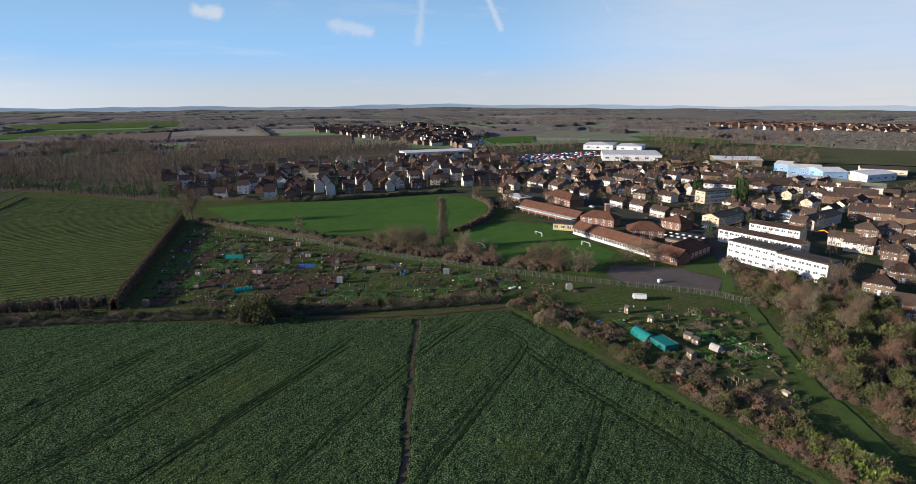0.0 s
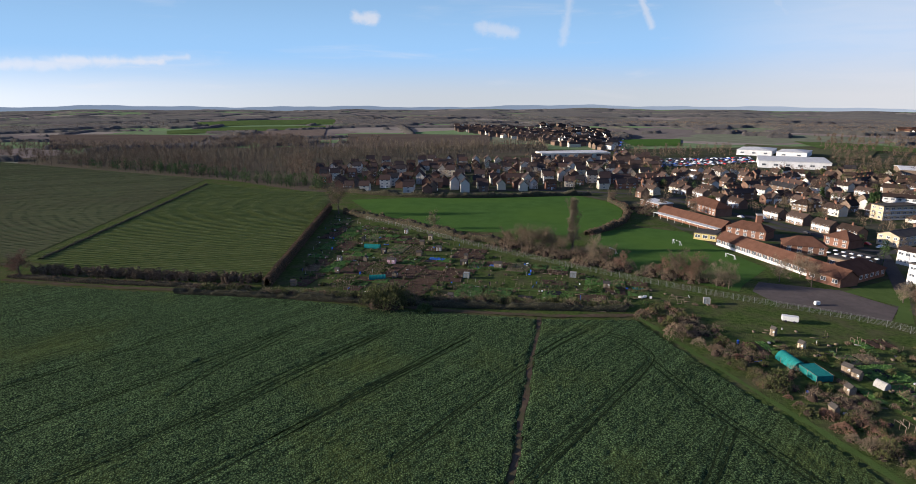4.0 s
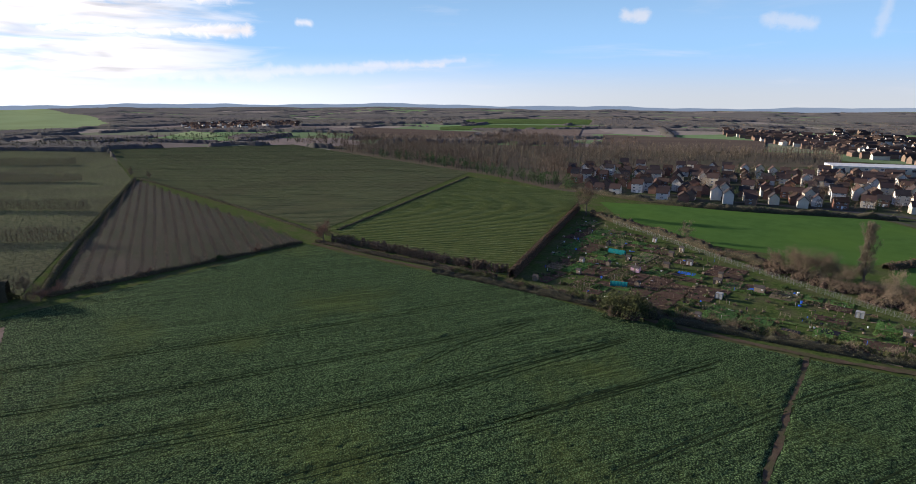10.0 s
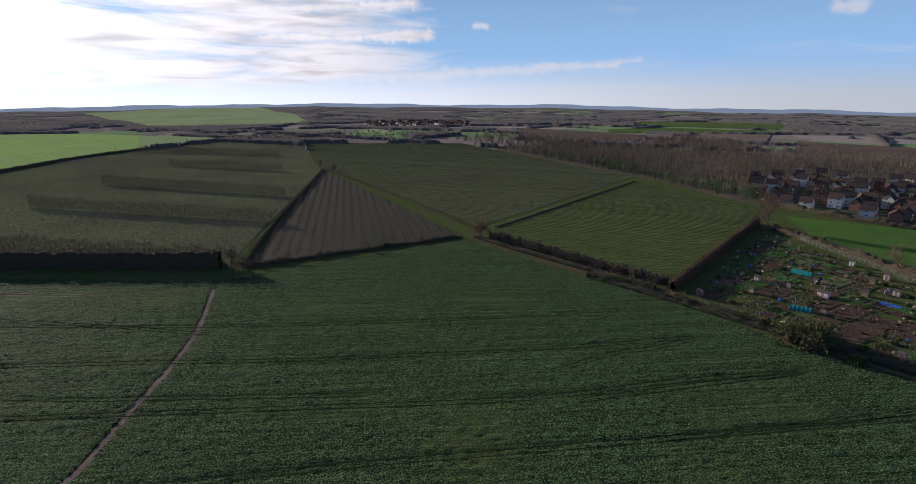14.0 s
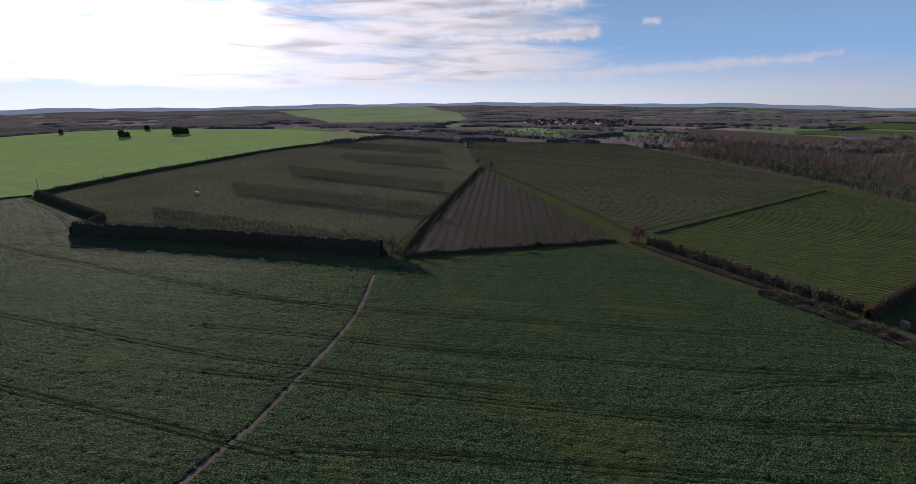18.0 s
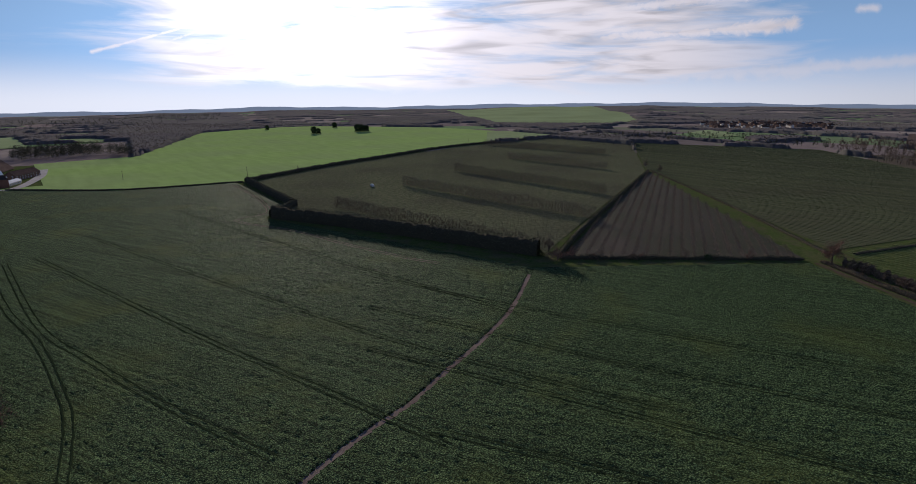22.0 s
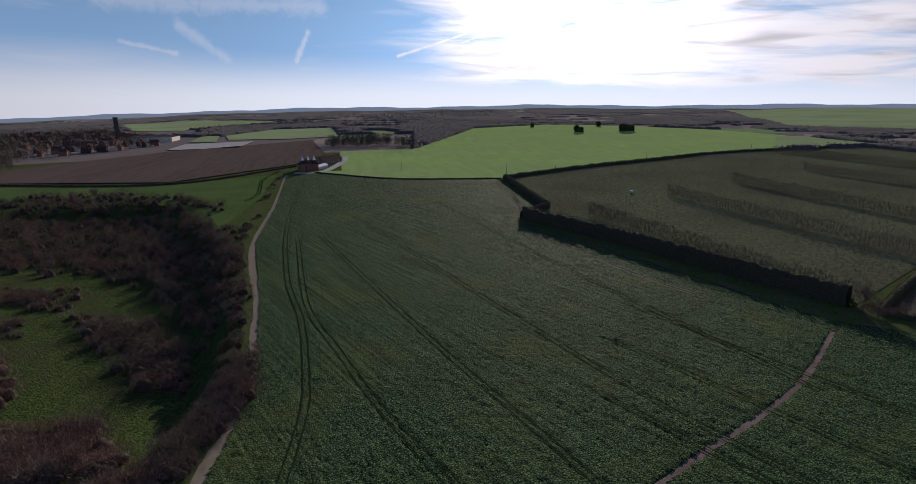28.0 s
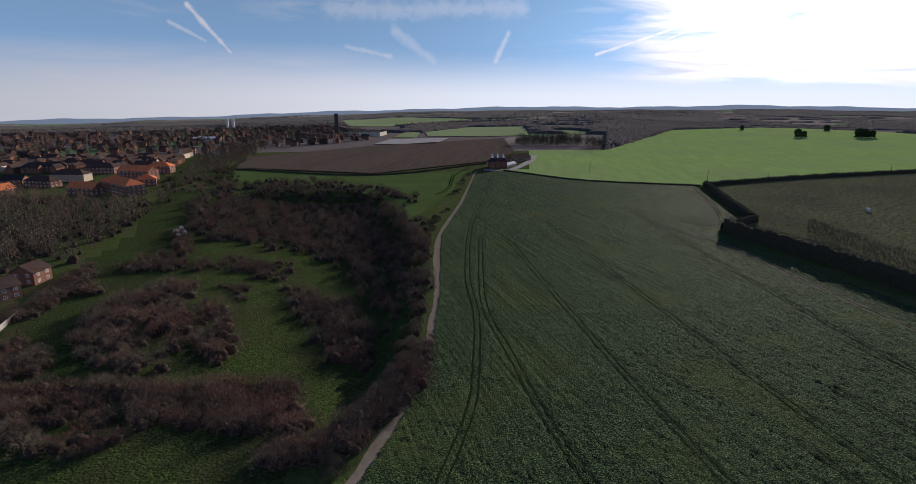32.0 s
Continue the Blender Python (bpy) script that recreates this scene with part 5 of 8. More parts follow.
# tall windbreaks in the orchard
for row in ([(-372, -69), (-254, 48)], [(-470, -29), (-329, 94)], [(-564, 18), (-418, 127)], [(-680, 86), (-571, 173)], [(-885, 75), (-728, 218)]):
    (x0, y0), (x1, y1) = row
    n = max(6, int(math.hypot(x1 - x0, y1 - y0) / 2.6))
    rng = np.random.default_rng(int(abs(x0)))
    s = np.repeat(np.linspace(0, 1, n), 170)
    P = np.stack([x0 + (x1 - x0) * s + rng.normal(size=len(s)) * 1.0, y0 + (y1 - y0) * s + rng.normal(size=len(s)) * 1.0, rng.uniform(0.12, 1.0, len(s)) * (8.2 + 0.5 * np.sin(s * 90) + 0.6 * np.sin(s * 37))], axis=1)
    sticks = [stick((x0 + (x1 - x0) * i / n, y0 + (y1 - y0) * i / n, 0), (x0 + (x1 - x0) * i / n, y0 + (y1 - y0) * i / n, 6.2), 0.09, 0.03, 3) for i in range(n)]
    V, F = joined(sticks + [slivers(P, 1.5, 0.07, rng, up=3.0)])
    tagged(fast_mesh("windbreak_row", V, F, M["twig_grey"]), "tall bare windbreak row across the orchard", "tree row", "orchard windbreaks", "stuff")


thicket([(70, 106), (78, 108), (83, 96), (82, 91), (76, 91)], 46, 0.8, 408, "low yellow-green brambles at the crop's edge", ("leaf_lime", "leaf_lime", "leaf_olive"), h=2.6, dense=360)

# ---- woods too far off to count ----
def far_wood(poly, n, h, mat, label, seed, per=26, shape="round", size=1.6):
    rnd = np.random.default_rng(seed)
    P0 = np.array(poly, float)
    lo, hi = P0.min(axis=0), P0.max(axis=0)
    pts = rnd.uniform(lo, hi, (n * 12, 2))
    pts = pts[inside(poly, pts[:, 0], pts[:, 1])][:n]
    n = len(pts)
    hh = h * rnd.uniform(0.7, 1.2, n)
    x, y, t = np.repeat(pts[:, 0], per), np.repeat(pts[:, 1], per), np.repeat(hh, per)
    rad = 0.3 * t if shape == "round" else 0.09 * t
    z = rnd.uniform(0.25, 1.0, n * per)
    a, r = rnd.uniform(0, 6.28, n * per), np.sqrt(rnd.uniform(0, 1, n * per)) * np.sqrt(np.clip(1.25 - z, 0.05, 1))
    P = np.stack([x + np.cos(a) * r * rad, y + np.sin(a) * r * rad, land(x, y) + z * t], axis=1)
    cl = slivers(P, size, 0.3 if shape == "round" else 0.09, rnd, up=0.8 if shape == "round" else 2.0)
    base = land(pts[:, 0], pts[:, 1])
    V = np.stack([np.stack([pts[:, 0] - 0.2, pts[:, 1], base], 1), np.stack([pts[:, 0] + 0.2, pts[:, 1] + 0.1, base], 1), np.stack([pts[:, 0], pts[:, 1], base + hh * 0.9], 1)], axis=1).reshape(-1, 3)
    V, F = joined([cl, (V, np.arange(3 * n).reshape(-1, 3))])
    return tagged(fast_mesh("woodland", V, F, M[mat]), label, "woodland", kind="stuff")


far_wood([(-547, 487), (-428, 465), (-326, 437), (-201, 393), (-215, 424), (-260, 428), (-345, 463), (-466, 507)], 150, 10, "leaf_green", "dark band of evergreen trees behind the orchard", 61, per=60, size=1.3)
far_wood([(-623, 494), (-461, 502), (-344, 482), (-278, 473), (-286, 531), (-133, 704), (-58, 737), (-74, 842), (-377, 732), (-623, 651)], 1700, 14, "poplar_twig", "plantation of slender bare poplars", 62, per=26, shape="tall", size=2.6)
far_wood(SAPLINGS, 330, 3.4, "twig_brown", "close rows of thin bare saplings", 60, per=60, size=0.8)
far_wood([(-272, 457), (-253, 469), (-297, 556), (-316, 544)], 26, 17, "twig_brown", "clump of bare tall trees", 63, per=60)
far_wood([(-559, 718), (-478, 716), (-391, 723), (-476, 858), (-622, 911)], 220, 15, "twig_brown", "rounded bare wood", 64, per=30, size=2.0)
far_wood([(-729, 626), (-545, 700), (-396, 768), (-329, 835), (-351, 890), (-640, 789), (-825, 710)], 200, 11, "twig_brown", "bare hedgerow trees between ploughed fields", 65, per=30, size=2.0)
far_wood([(-815, 565), (-567, 498), (-348, 440), (-339, 492), (-533, 643), (-909, 717)], 420, 11, "twig_brown", "dark bare wood below the orchard", 66, per=36, size=1.8)
far_wood([(-962, 200), (-950, 439), (-787, 558), (-990, 701), (-1150, 532), (-1109, 252)], 260, 8, "hedge_mixed", "dark trees behind the orchards", 67, per=34, size=1.6)
far_wood([(-95, -527), (-115, -472), (-136, -430), (-172, -429), (-183, -435), (-134, -360), (-96, -308), (-83, -291), (-74, -310), (-59, -295)], 210, 11, "twig_brown", "bare dark wood beside the houses", 68, per=90, size=0.9)
far_wood([(-672, -498), (-743, -426), (-731, -388), (-808, -430), (-851, -535), (-781, -569)], 330, 13, "hedge_mixed", "dark copse beside the wheat", 69, per=70, size=1.4)
far_wood([(-183, -435), (-242, -529), (-297, -566), (-357, -642), (-362, -697), (-264, -600)], 120, 9, "twig_brown", "bare trees above the quarry", 70, per=50, size=1.2)
far_wood([(-289, -657), (-349, -718), (-488, -895), (-427, -748), (-330, -611), (-258, -567)], 190, 11, "twig_brown", "bare brown trees at the ploughland's end", 432, per=90, size=1.0)
far_wood([(-454, -859), (-551, -777), (-723, -903), (-810, -1092), (-599, -1162)], 330, 10, "twig_dark", "dark trees along the town's edge", 433, per=60, size=1.1)
far_wood([(-1256, -1260), (-2224, -1625), (-3127, -1513), (-3634, -1338), (-2369, -896), (-1696, -1135), (-1157, -1073)], 420, 13, "hedge_mixed", "dark belt of trees beyond the fields", 434, per=50, size=1.8)
# trees standing in the wheat
for (x, y), s in zip([(-1362, -401), (-1187, -255), (-1196, -247), (-1472, -262), (-1249, -173), (-1257, -165), (-1266, -156)], (0.9, 1.1, 1.0, 1.2, 1.3, 1.4, 1.2)):
    stand("green_a", x, y, s * 1.4, R, "dark round tree standing in the wheat", "trees in the wheat")
    bush("laurel", x, y, s * 2.2, s * 5, "dark dense growth under a field tree", "growth under field trees")

# ---- the old quarry's scrub ----
BANK = [(-186, -413), (-258, -354), (-275, -320), (-248, -254), (-219, -207), (-165, -149), (-134, -124), (-134, -143), (-154, -180), (-174, -231), (-141, -306)]
thicket(BANK, 330, 1.2, 22, "dense dark scrub on the quarry bank", ("twig_red", "twig_brown", "twig_brown"), h=3.9, dense=230)
for x, y in scatter(BANK, 46, R, 5.0):
    stand(R.choice(["bare_a", "bare_red", "bare_red", "bare_b"]), x, y, R.uniform(0.45, 0.7), R, group="trees on the quarry bank")
CLUMPS = (([(-60, -203), (-74, -221), (-93, -233), (-110, -230), (-104, -182), (-90, -155), (-69, -163), (-56, -186)], 75, 1.2), ([(-66, -152), (-86, -147), (-98, -134), (-92, -126), (-70, -135), (-62, -142)], 50, 0.95),
          ([(-139, -209), (-151, -186), (-139, -152), (-117, -127), (-115, -145), (-124, -176)], 55, 1.05), ([(-107, -262), (-138, -254), (-160, -239), (-157, -224), (-129, -234), (-105, -248)], 40, 0.75))
CLUMPS += (([(-93, -103), (-119, -114), (-135, -120), (-115, -102), (-87, -93), (-73, -99), (-71, -104)], 85, 0.95), ([(-96, -268), (-110, -279), (-123, -280), (-113, -256), (-97, -255)], 22, 0.8),
          ([(-61, -244), (-75, -267), (-88, -283), (-85, -262), (-67, -238), (-58, -228)], 36, 0.85), ([(-115, -220), (-126, -214), (-116, -198)], 9, 0.6), ([(-49, -227), (-56, -231), (-55, -243)], 9, 0.8))
CLUMPS += (([(-40, -178), (-53, -169), (-67, -154), (-63, -148), (-38, -166)], 30, 0.8), ([(-137, -316), (-141, -311), (-124, -264), (-119, -270)], 14, 1.0), ([(-76, -252), (-81, -251), (-83, -239), (-77, -241)], 8, 0.7),
          ([(-136, -241), (-150, -232), (-143, -216), (-132, -224)], 14, 0.8), ([(-68, -210), (-77, -218), (-76, -208), (-68, -204)], 9, 0.7), ([(-143, -297), (-153, -292), (-151, -281), (-140, -289)], 8, 0.6))
CLUMPS += (([(-39, -172), (-54, -158), (-63, -141), (-57, -130), (-45, -132), (-35, -143)], 32, 0.85), ([(-46, -213), (-54, -212), (-56, -188), (-48, -179), (-41, -182)], 16, 0.85))
for i, (poly, n, big) in enumerate(CLUMPS):
    thicket(poly, int(n * 1.5), big * 1.45, 300 + i, "bare brown scrub in the old quarry", ("twig_red", "twig_brown", "twig_red", "twig_brown", "twig_grey"), dense=230)
thicket([(-64, -154), (-89, -129), (-89, -110), (-82, -108), (-60, -142)], 70, 1.5, 336, "low tangled scrub in the quarry's corner", ("twig_red", "twig_brown", "twig_red"), h=3.2, dense=230)
UPPER = [(-217, -437), (-279, -423), (-302, -364), (-305, -301), (-268, -273), (-258, -319), (-227, -353), (-191, -374)]
PIT = [(-174, -393), (-215, -369), (-243, -301), (-254, -249), (-220, -203), (-166, -153), (-149, -157), (-174, -202), (-183, -249), (-161, -286), (-145, -314)]
EAST = [(-199, -537), (-253, -570), (-295, -569), (-236, -432), (-202, -414), (-182, -419), (-164, -410)]
thicket([(-95, -527), (-115, -472), (-136, -430), (-172, -429), (-134, -360), (-96, -308), (-83, -291), (-74, -310), (-59, -295)], 190, 1.4, 334, "dark tangled wood beside the houses", ("twig_dark", "twig_brown", "hedge_mixed"), h=3.8, dense=190)
SHADED = [(-230, -472), (-293, -436), (-309, -370), (-303, -308), (-288, -300), (-263, -323), (-232, -287), (-238, -227), (-210, -203), (-180, -228), (-160, -266), (-143, -306), (-164, -373)]
thicket(SHADED, 330, 1.45, 335, "dense dark scrub below the pasture", ("twig_brown", "twig_red", "twig_dark", "hedge_mixed"), h=3.6, dense=210)
thicket(UPPER, 110, 1.3, 331, "dark scrub along the quarry's lip", ("twig_red", "twig_brown", "hedge_mixed"), h=3.4, dense=230)
thicket(PIT, 230, 1.5, 332, "dense dark thicket in the quarry", ("twig_red", "twig_brown", "twig_dark"), h=3.6, dense=230)
thicket(EAST, 80, 1.3, 333, "scrub between the quarry and the houses", ("twig_brown", "twig_red", "leaf_olive"), h=3.4, dense=230)
for x, y in scatter(PIT, 30, R, 6.0) + scatter(EAST, 10, R, 6.0) + scatter(UPPER, 8, R, 8.0):
    stand(R.choice(["bare_a", "bare_red", "bare_red", "bare_b"]), x, y, R.uniform(0.5, 0.8), R, group="trees on the quarry bank")
far_wood([(-202, -1224), (-362, -1165), (-582, -1115), (-786, -1126), (-612, -739), (-463, -710), (-340, -698), (-284, -698), (-214, -771), (-129, -747)], 1500, 12, "twig_dark", "dark bare trees between the old roofs", 431, per=60, size=1.2)
for i in range(70):
    j = R.uniform(0, len(TRACK) - 4.01)
    (x0, y0), (x1, y1) = TRACK[int(j)], TRACK[int(j) + 1]
    s = j - int(j)
    dx, dy = x1 - x0, y1 - y0
    L = math.hypot(dx, dy)
    off = -R.uniform(4.5, 10)
    bush(R.choice(["scrub", "bramble", "thorn", "ivy"]), x0 + dx * s - dy / L * off, y0 + dy * s + dx / L * off, R.uniform(0.5, 0.95), R.uniform(0, 6.28), group="scrub beside the farm track")

# trees among the houses
TOWN = [(33, 404), (87, 379), (129, 330), (121, 262), (136, 242), (151, 173), (333, 402), (269, 497), (195, 589), (76, 624), (-121, 639), (-273, 529), (-212, 416), (-100, 423), (-1, 440)]
for x, y in scatter(TOWN, 44, R, 9.0):
    stand(R.choice(["bare_a", "bare_b", "bare_red", "bare_a", "conifer", "green_a", "green_b"]), x, y, R.uniform(0.5, 0.95), R, group="garden trees")
for (x, y), s in zip([(200, 399), (193, 378), (189, 365), (184, 368), (173, 397), (166, 386)], (1.2, 1.4, 1.3, 1.1, 1.0, 1.1)):
    stand("conifer", x, y, s, R, "tall dark conifer by the flats", "conifers by the flats")
thicket([(31, 381), (49, 396), (44, 358), (25, 348), (21, 367)], 40, 1.1, 401, "bare scrub at the school boundary", ("twig_brown", "twig_grey", "hedge_mixed"))
thicket([(120, 238), (123, 238), (118, 196), (106, 184), (108, 200)], 44, 1.15, 402, "brown scrub below the flats", ("twig_brown", "leaf_olive", "twig_red"))
thicket([(-42, 270), (-7, 260), (20, 240), (53, 225), (52, 219), (12, 231), (-40, 259)], 80, 1.15, 407, "bare brown scrub under the field trees", ("twig_brown", "twig_grey", "twig_brown"), h=3.4, dense=260)
thicket([(-65, 268), (-23, 247), (12, 232), (12, 246), (-7, 258), (-39, 268), (-68, 280)], 70, 0.8, 403, "brown scrub along the fence", ("twig_brown", "hedge_mixed", "twig_grey"))
far_wood(TOWN, 620, 8.5, "twig_brown", "bare garden trees between the houses", 411, per=90, size=0.8)
far_wood(TOWN, 90, 8.0, "leaf_green", "evergreen garden trees between the houses", 412, per=120, size=0.9)
thicket([(20, 189), (41, 151), (69, 97), (95, 50), (106, 54), (81, 104), (53, 158), (31, 196)], 170, 0.85, 404, "bare scrub along the crop's edge", ("twig_brown", "twig_red", "twig_grey", "leaf_olive"))
thicket([(-150, 171), (-74, 177), (-36, 181), (14, 189), (16, 193), (-36, 186), (-76, 181), (-150, 175)], 150, 0.95, 405, "untidy brown scrub below the plots", ("hedge_mixed", "twig_brown", "leaf_olive", "twig_grey"))

far_wood([(263, 729), (420, 654), (347, 536), (291, 549), (221, 607)], 170, 10, "twig_brown", "bare trees among the works", 421, per=60, size=1.3)
far_wood([(364, 1098), (502, 1037), (625, 984), (454, 709), (358, 732), (274, 783)], 330, 8, "twig_brown", "bare scrubby wood beyond the stores", 422, per=40, size=1.7)
far_wood([(21, 776), (177, 825), (162, 725), (67, 680), (21, 653)], 110, 9, "twig_brown", "bare trees between the car parks", 423, per=50, size=1.3)
far_wood([(216, 592), (278, 532), (224, 424), (194, 447), (193, 527)], 90, 9, "leaf_olive", "ivy-clad trees behind the terraces", 424, per=60, size=1.1)
thicket([(53, 172), (83, 179), (97, 176), (88, 141), (83, 116), (80, 102), (70, 117), (60, 131)], 130, 0.42, 426, "weeds and low shrubs between the side plots", ("leaf_olive", "twig_brown", "leaf_green", "hedge_mixed"), dense=300)
thicket(MAIN_PLOTS, 260, 0.42, 425, "small shrubs and weeds on the plots", ("leaf_olive", "twig_brown", "leaf_green", "hedge_mixed"), dense=330)

# ---- buildings ----
def box_bm(bm, x0, x1, y0, y1, z0, z1, mi=0):
    v = [bm.verts.new(p) for p in ((x0, y0, z0), (x1, y0, z0), (x1, y1, z0), (x0, y1, z0), (x0, y0, z1), (x1, y0, z1), (x1, y1, z1), (x0, y1, z1))]
    for f in ((0, 3, 2, 1), (4, 5, 6, 7), (0, 1, 5, 4), (1, 2, 6, 5), (2, 3, 7, 6), (3, 0, 4, 7)):
        bm.faces.new([v[i] for i in f]).material_index = mi
    return v


def solid(pts, faces, mi=0, bm=None):
    bm = bm or bmesh.new()
    v = [bm.verts.new(p) for p in pts]
    for f in faces:
        bm.faces.new([v[i] for i in f]).material_index = mi
    return bm


WINDOWS = {}
PANES = {}


def window(parent, x, y, z, w, h, side, pane="glass", bars=1, deep=False):
    """A window in a wall facing -y (side 0), +y (2), +x (1) or -x (3): white frame, dark panes set back."""
    key = (w, h, bars, deep)
    if key not in WINDOWS:
        # one piece: a proud frame, its panes set back
        bm = bmesh.new()
        f, n = 0.1, bars + 1
        xs = [-w / 2]
        for i in range(n):
            xs += [-w / 2 + f + (w - f) * i / n, -w / 2 + (w - f) * (i + 1) / n]
        xs.append(w / 2)
        zs = [0, f, h - f, h]
        g = [[bm.verts.new((x, -0.06, z)) for z in zs] for x in xs]
        for i in range(len(xs) - 1):
            for j in range(3):
                if j == 1 and i % 2 == 1:
                    a, b, c, d = g[i][1], g[i + 1][1], g[i + 1][2], g[i][2]
                    q = [bm.verts.new((v.co.x, -0.015, v.co.z)) for v in (a, b, c, d)]
                    for k, (u, v) in enumerate(((a, b), (b, c), (c, d), (d, a))):
                        bm.faces.new((u, v, q[(k + 1) % 4], q[k]))
                    bm.faces.new(q).material_index = 1
                else:
                    bm.faces.new((g[i][j], g[i + 1][j], g[i + 1][j + 1], g[i][j + 1]))
        o = [bm.verts.new((x, 0.03, z)) for x, z in ((-w / 2, 0), (w / 2, 0), (w / 2, h), (-w / 2, h))]
        bm.faces.new([v[0] for v in g][::-1] + [o[0], o[1]])
        bm.faces.new([v[3] for v in g] + [o[2], o[3]])
        bm.faces.new(g[0] + [o[3], o[0]])
        bm.faces.new(g[-1][::-1] + [o[1], o[2]])
        bmesh.ops.recalc_face_normals(bm, faces=bm.faces[:])
        if deep:
            # the panes come away as a mesh of their own
            bp = bm.copy()
            bmesh.ops.delete(bp, geom=[f for f in bp.faces if f.material_index == 0], context="FACES")
            bmesh.ops.delete(bm, geom=[f for f in bm.faces if f.material_index == 1], context="FACES_ONLY")
            pm = bpy.data.meshes.new("pane")
            bp.to_mesh(pm)
            bp.free()
            pm.materials.append(M["frame_white"]), pm.materials.append(M[pane])
            PANES[key] = pm
        me = bpy.data.meshes.new("window")
        bm.to_mesh(me)
        bm.free()
        me.materials.append(M["frame_white"]), me.materials.append(M[pane])
        WINDOWS[key] = me
    ob = new("window", WINDOWS[key])
    ob.parent = parent
    ob.matrix_basis = pose(x, y, z, 0, 0, (0, 90, 180, 270)[side])
    if deep:
        pn = new("pane", PANES[key])
        pn.parent = ob
    return ob


def roof_bm(w, d, eave, rise, kind, over=0.35, thick=0.22):
    """A gable or hipped roof with thickness, its ridge along x."""
    x, y = w / 2 + over, d / 2 + over
    drop = rise * over / (d / 2)
    rx = x if kind == "gable" else max(0.3, x - y)
    zt = eave + rise
    top = [(-x, -y, eave - drop), (x, -y, eave - drop), (x, y, eave - drop), (-x, y, eave - drop), (-rx, 0, zt), (rx, 0, zt)]
    low = [(a, b, c - thick) for a, b, c in top]
    bm = bmesh.new()
    v = [bm.verts.new(p) for p in [*top, *low]]
    quads = [(0, 1, 5, 4), (2, 3, 4, 5), (7, 6, 10, 11), (9, 8, 11, 10), (0, 6, 7, 1), (2, 8, 9, 3)]
    if kind == "gable":
        quads += [(1, 7, 11, 5), (2, 5, 11, 8), (3, 9, 10, 4), (0, 4, 10, 6)]
    else:
        quads += [(1, 2, 5), (3, 0, 4), (7, 11, 8), (9, 10, 6), (1, 7, 8, 2), (3, 9, 6, 0)]
    for q in quads:
        bm.faces.new([v[i] for i in q])
    # ridge tiles
    box_bm(bm, -rx, rx, -0.12, 0.12, zt - 0.05, zt + 0.1)
    bmesh.ops.recalc_face_normals(bm, faces=bm.faces[:])
    return bm


def wall_bm(w, d, eave, rise, gable):
    if not gable:
        bm = bmesh.new()
        box_bm(bm, -w / 2, w / 2, -d / 2, d / 2, -0.4, eave)
        return bm
    x, y, r = w / 2, d / 2, rise - 0.2
    return solid([(-x, -y, -0.4), (x, -y, -0.4), (x, y, -0.4), (-x, y, -0.4), (-x, -y, eave), (x, -y, eave), (x, y, eave), (-x, y, eave), (-x, 0, eave + r), (x, 0, eave + r)],
                 [(0, 1, 5, 4), (2, 3, 7, 6), (1, 2, 6, 9, 5), (3, 0, 4, 8, 7), (0, 3, 2, 1), (4, 5, 9, 8), (6, 7, 8, 9)])


HOUSES = {}
# width along the ridge, depth, eaves, rise of the roof, wall, roof, roof kind, windows a row, chimneys, label
KINDS = {
    "semi": (13.0, 7.6, 4.8, 2.4, "brick_brown", "tile_brown", "gable", 4, 1, "pair of brick semi-detached houses with brown tiled roof"),
    "semi_white": (13.0, 7.6, 5.0, 2.4, "white_wall", "tile_brown", "gable", 4, 1, "pale rendered pair of houses with brown tiled roof"),
    "detached": (8.5, 7.5, 5.0, 3.2, "brick_brown", "tile_brown", "gable", 2, 1, "small detached brick house with a gabled roof"),
    "estate_white": (9.0, 7.0, 5.4, 3.4, "white_wall", "slate", "gable", 2, 0, "white rendered estate house with a dark slate roof"),
    "estate_brick": (8.0, 7.0, 5.2, 3.4, "brick_brown", "slate", "gable", 2, 0, "brick estate house with a steep dark roof"),
    "estate_tall": (9.5, 7.5, 7.6, 3.6, "white_wall", "slate", "gable", 2, 0, "tall pale three-storey estate house with slate roof"),
    "estate_terrace": (19.0, 7.2, 5.3, 3.5, "brick_red", "slate", "gable", 4, 0, "terrace of red brick estate houses with slate roof"),
    "terrace": (26.0, 7.8, 5.2, 2.8, "brick_brown", "slate", "gable", 6, 4, "terrace of brick houses with chimneys"),
    "hipped": (11.0, 8.5, 4.9, 3.0, "brick_brown", "tile_brown", "hip", 3, 1, "brick house with a hipped brown roof"),
    "bungalow": (11.0, 8.0, 2.7, 2.8, "white_wall", "tile_brown", "hip", 2, 1, "low pale bungalow with a hipped roof"),
    "brick_new": (9.5, 8.0, 5.3, 2.8, "brick_red", "tile_brown", "gable", 2, 0, "red brick house with a plain brown roof"),
}


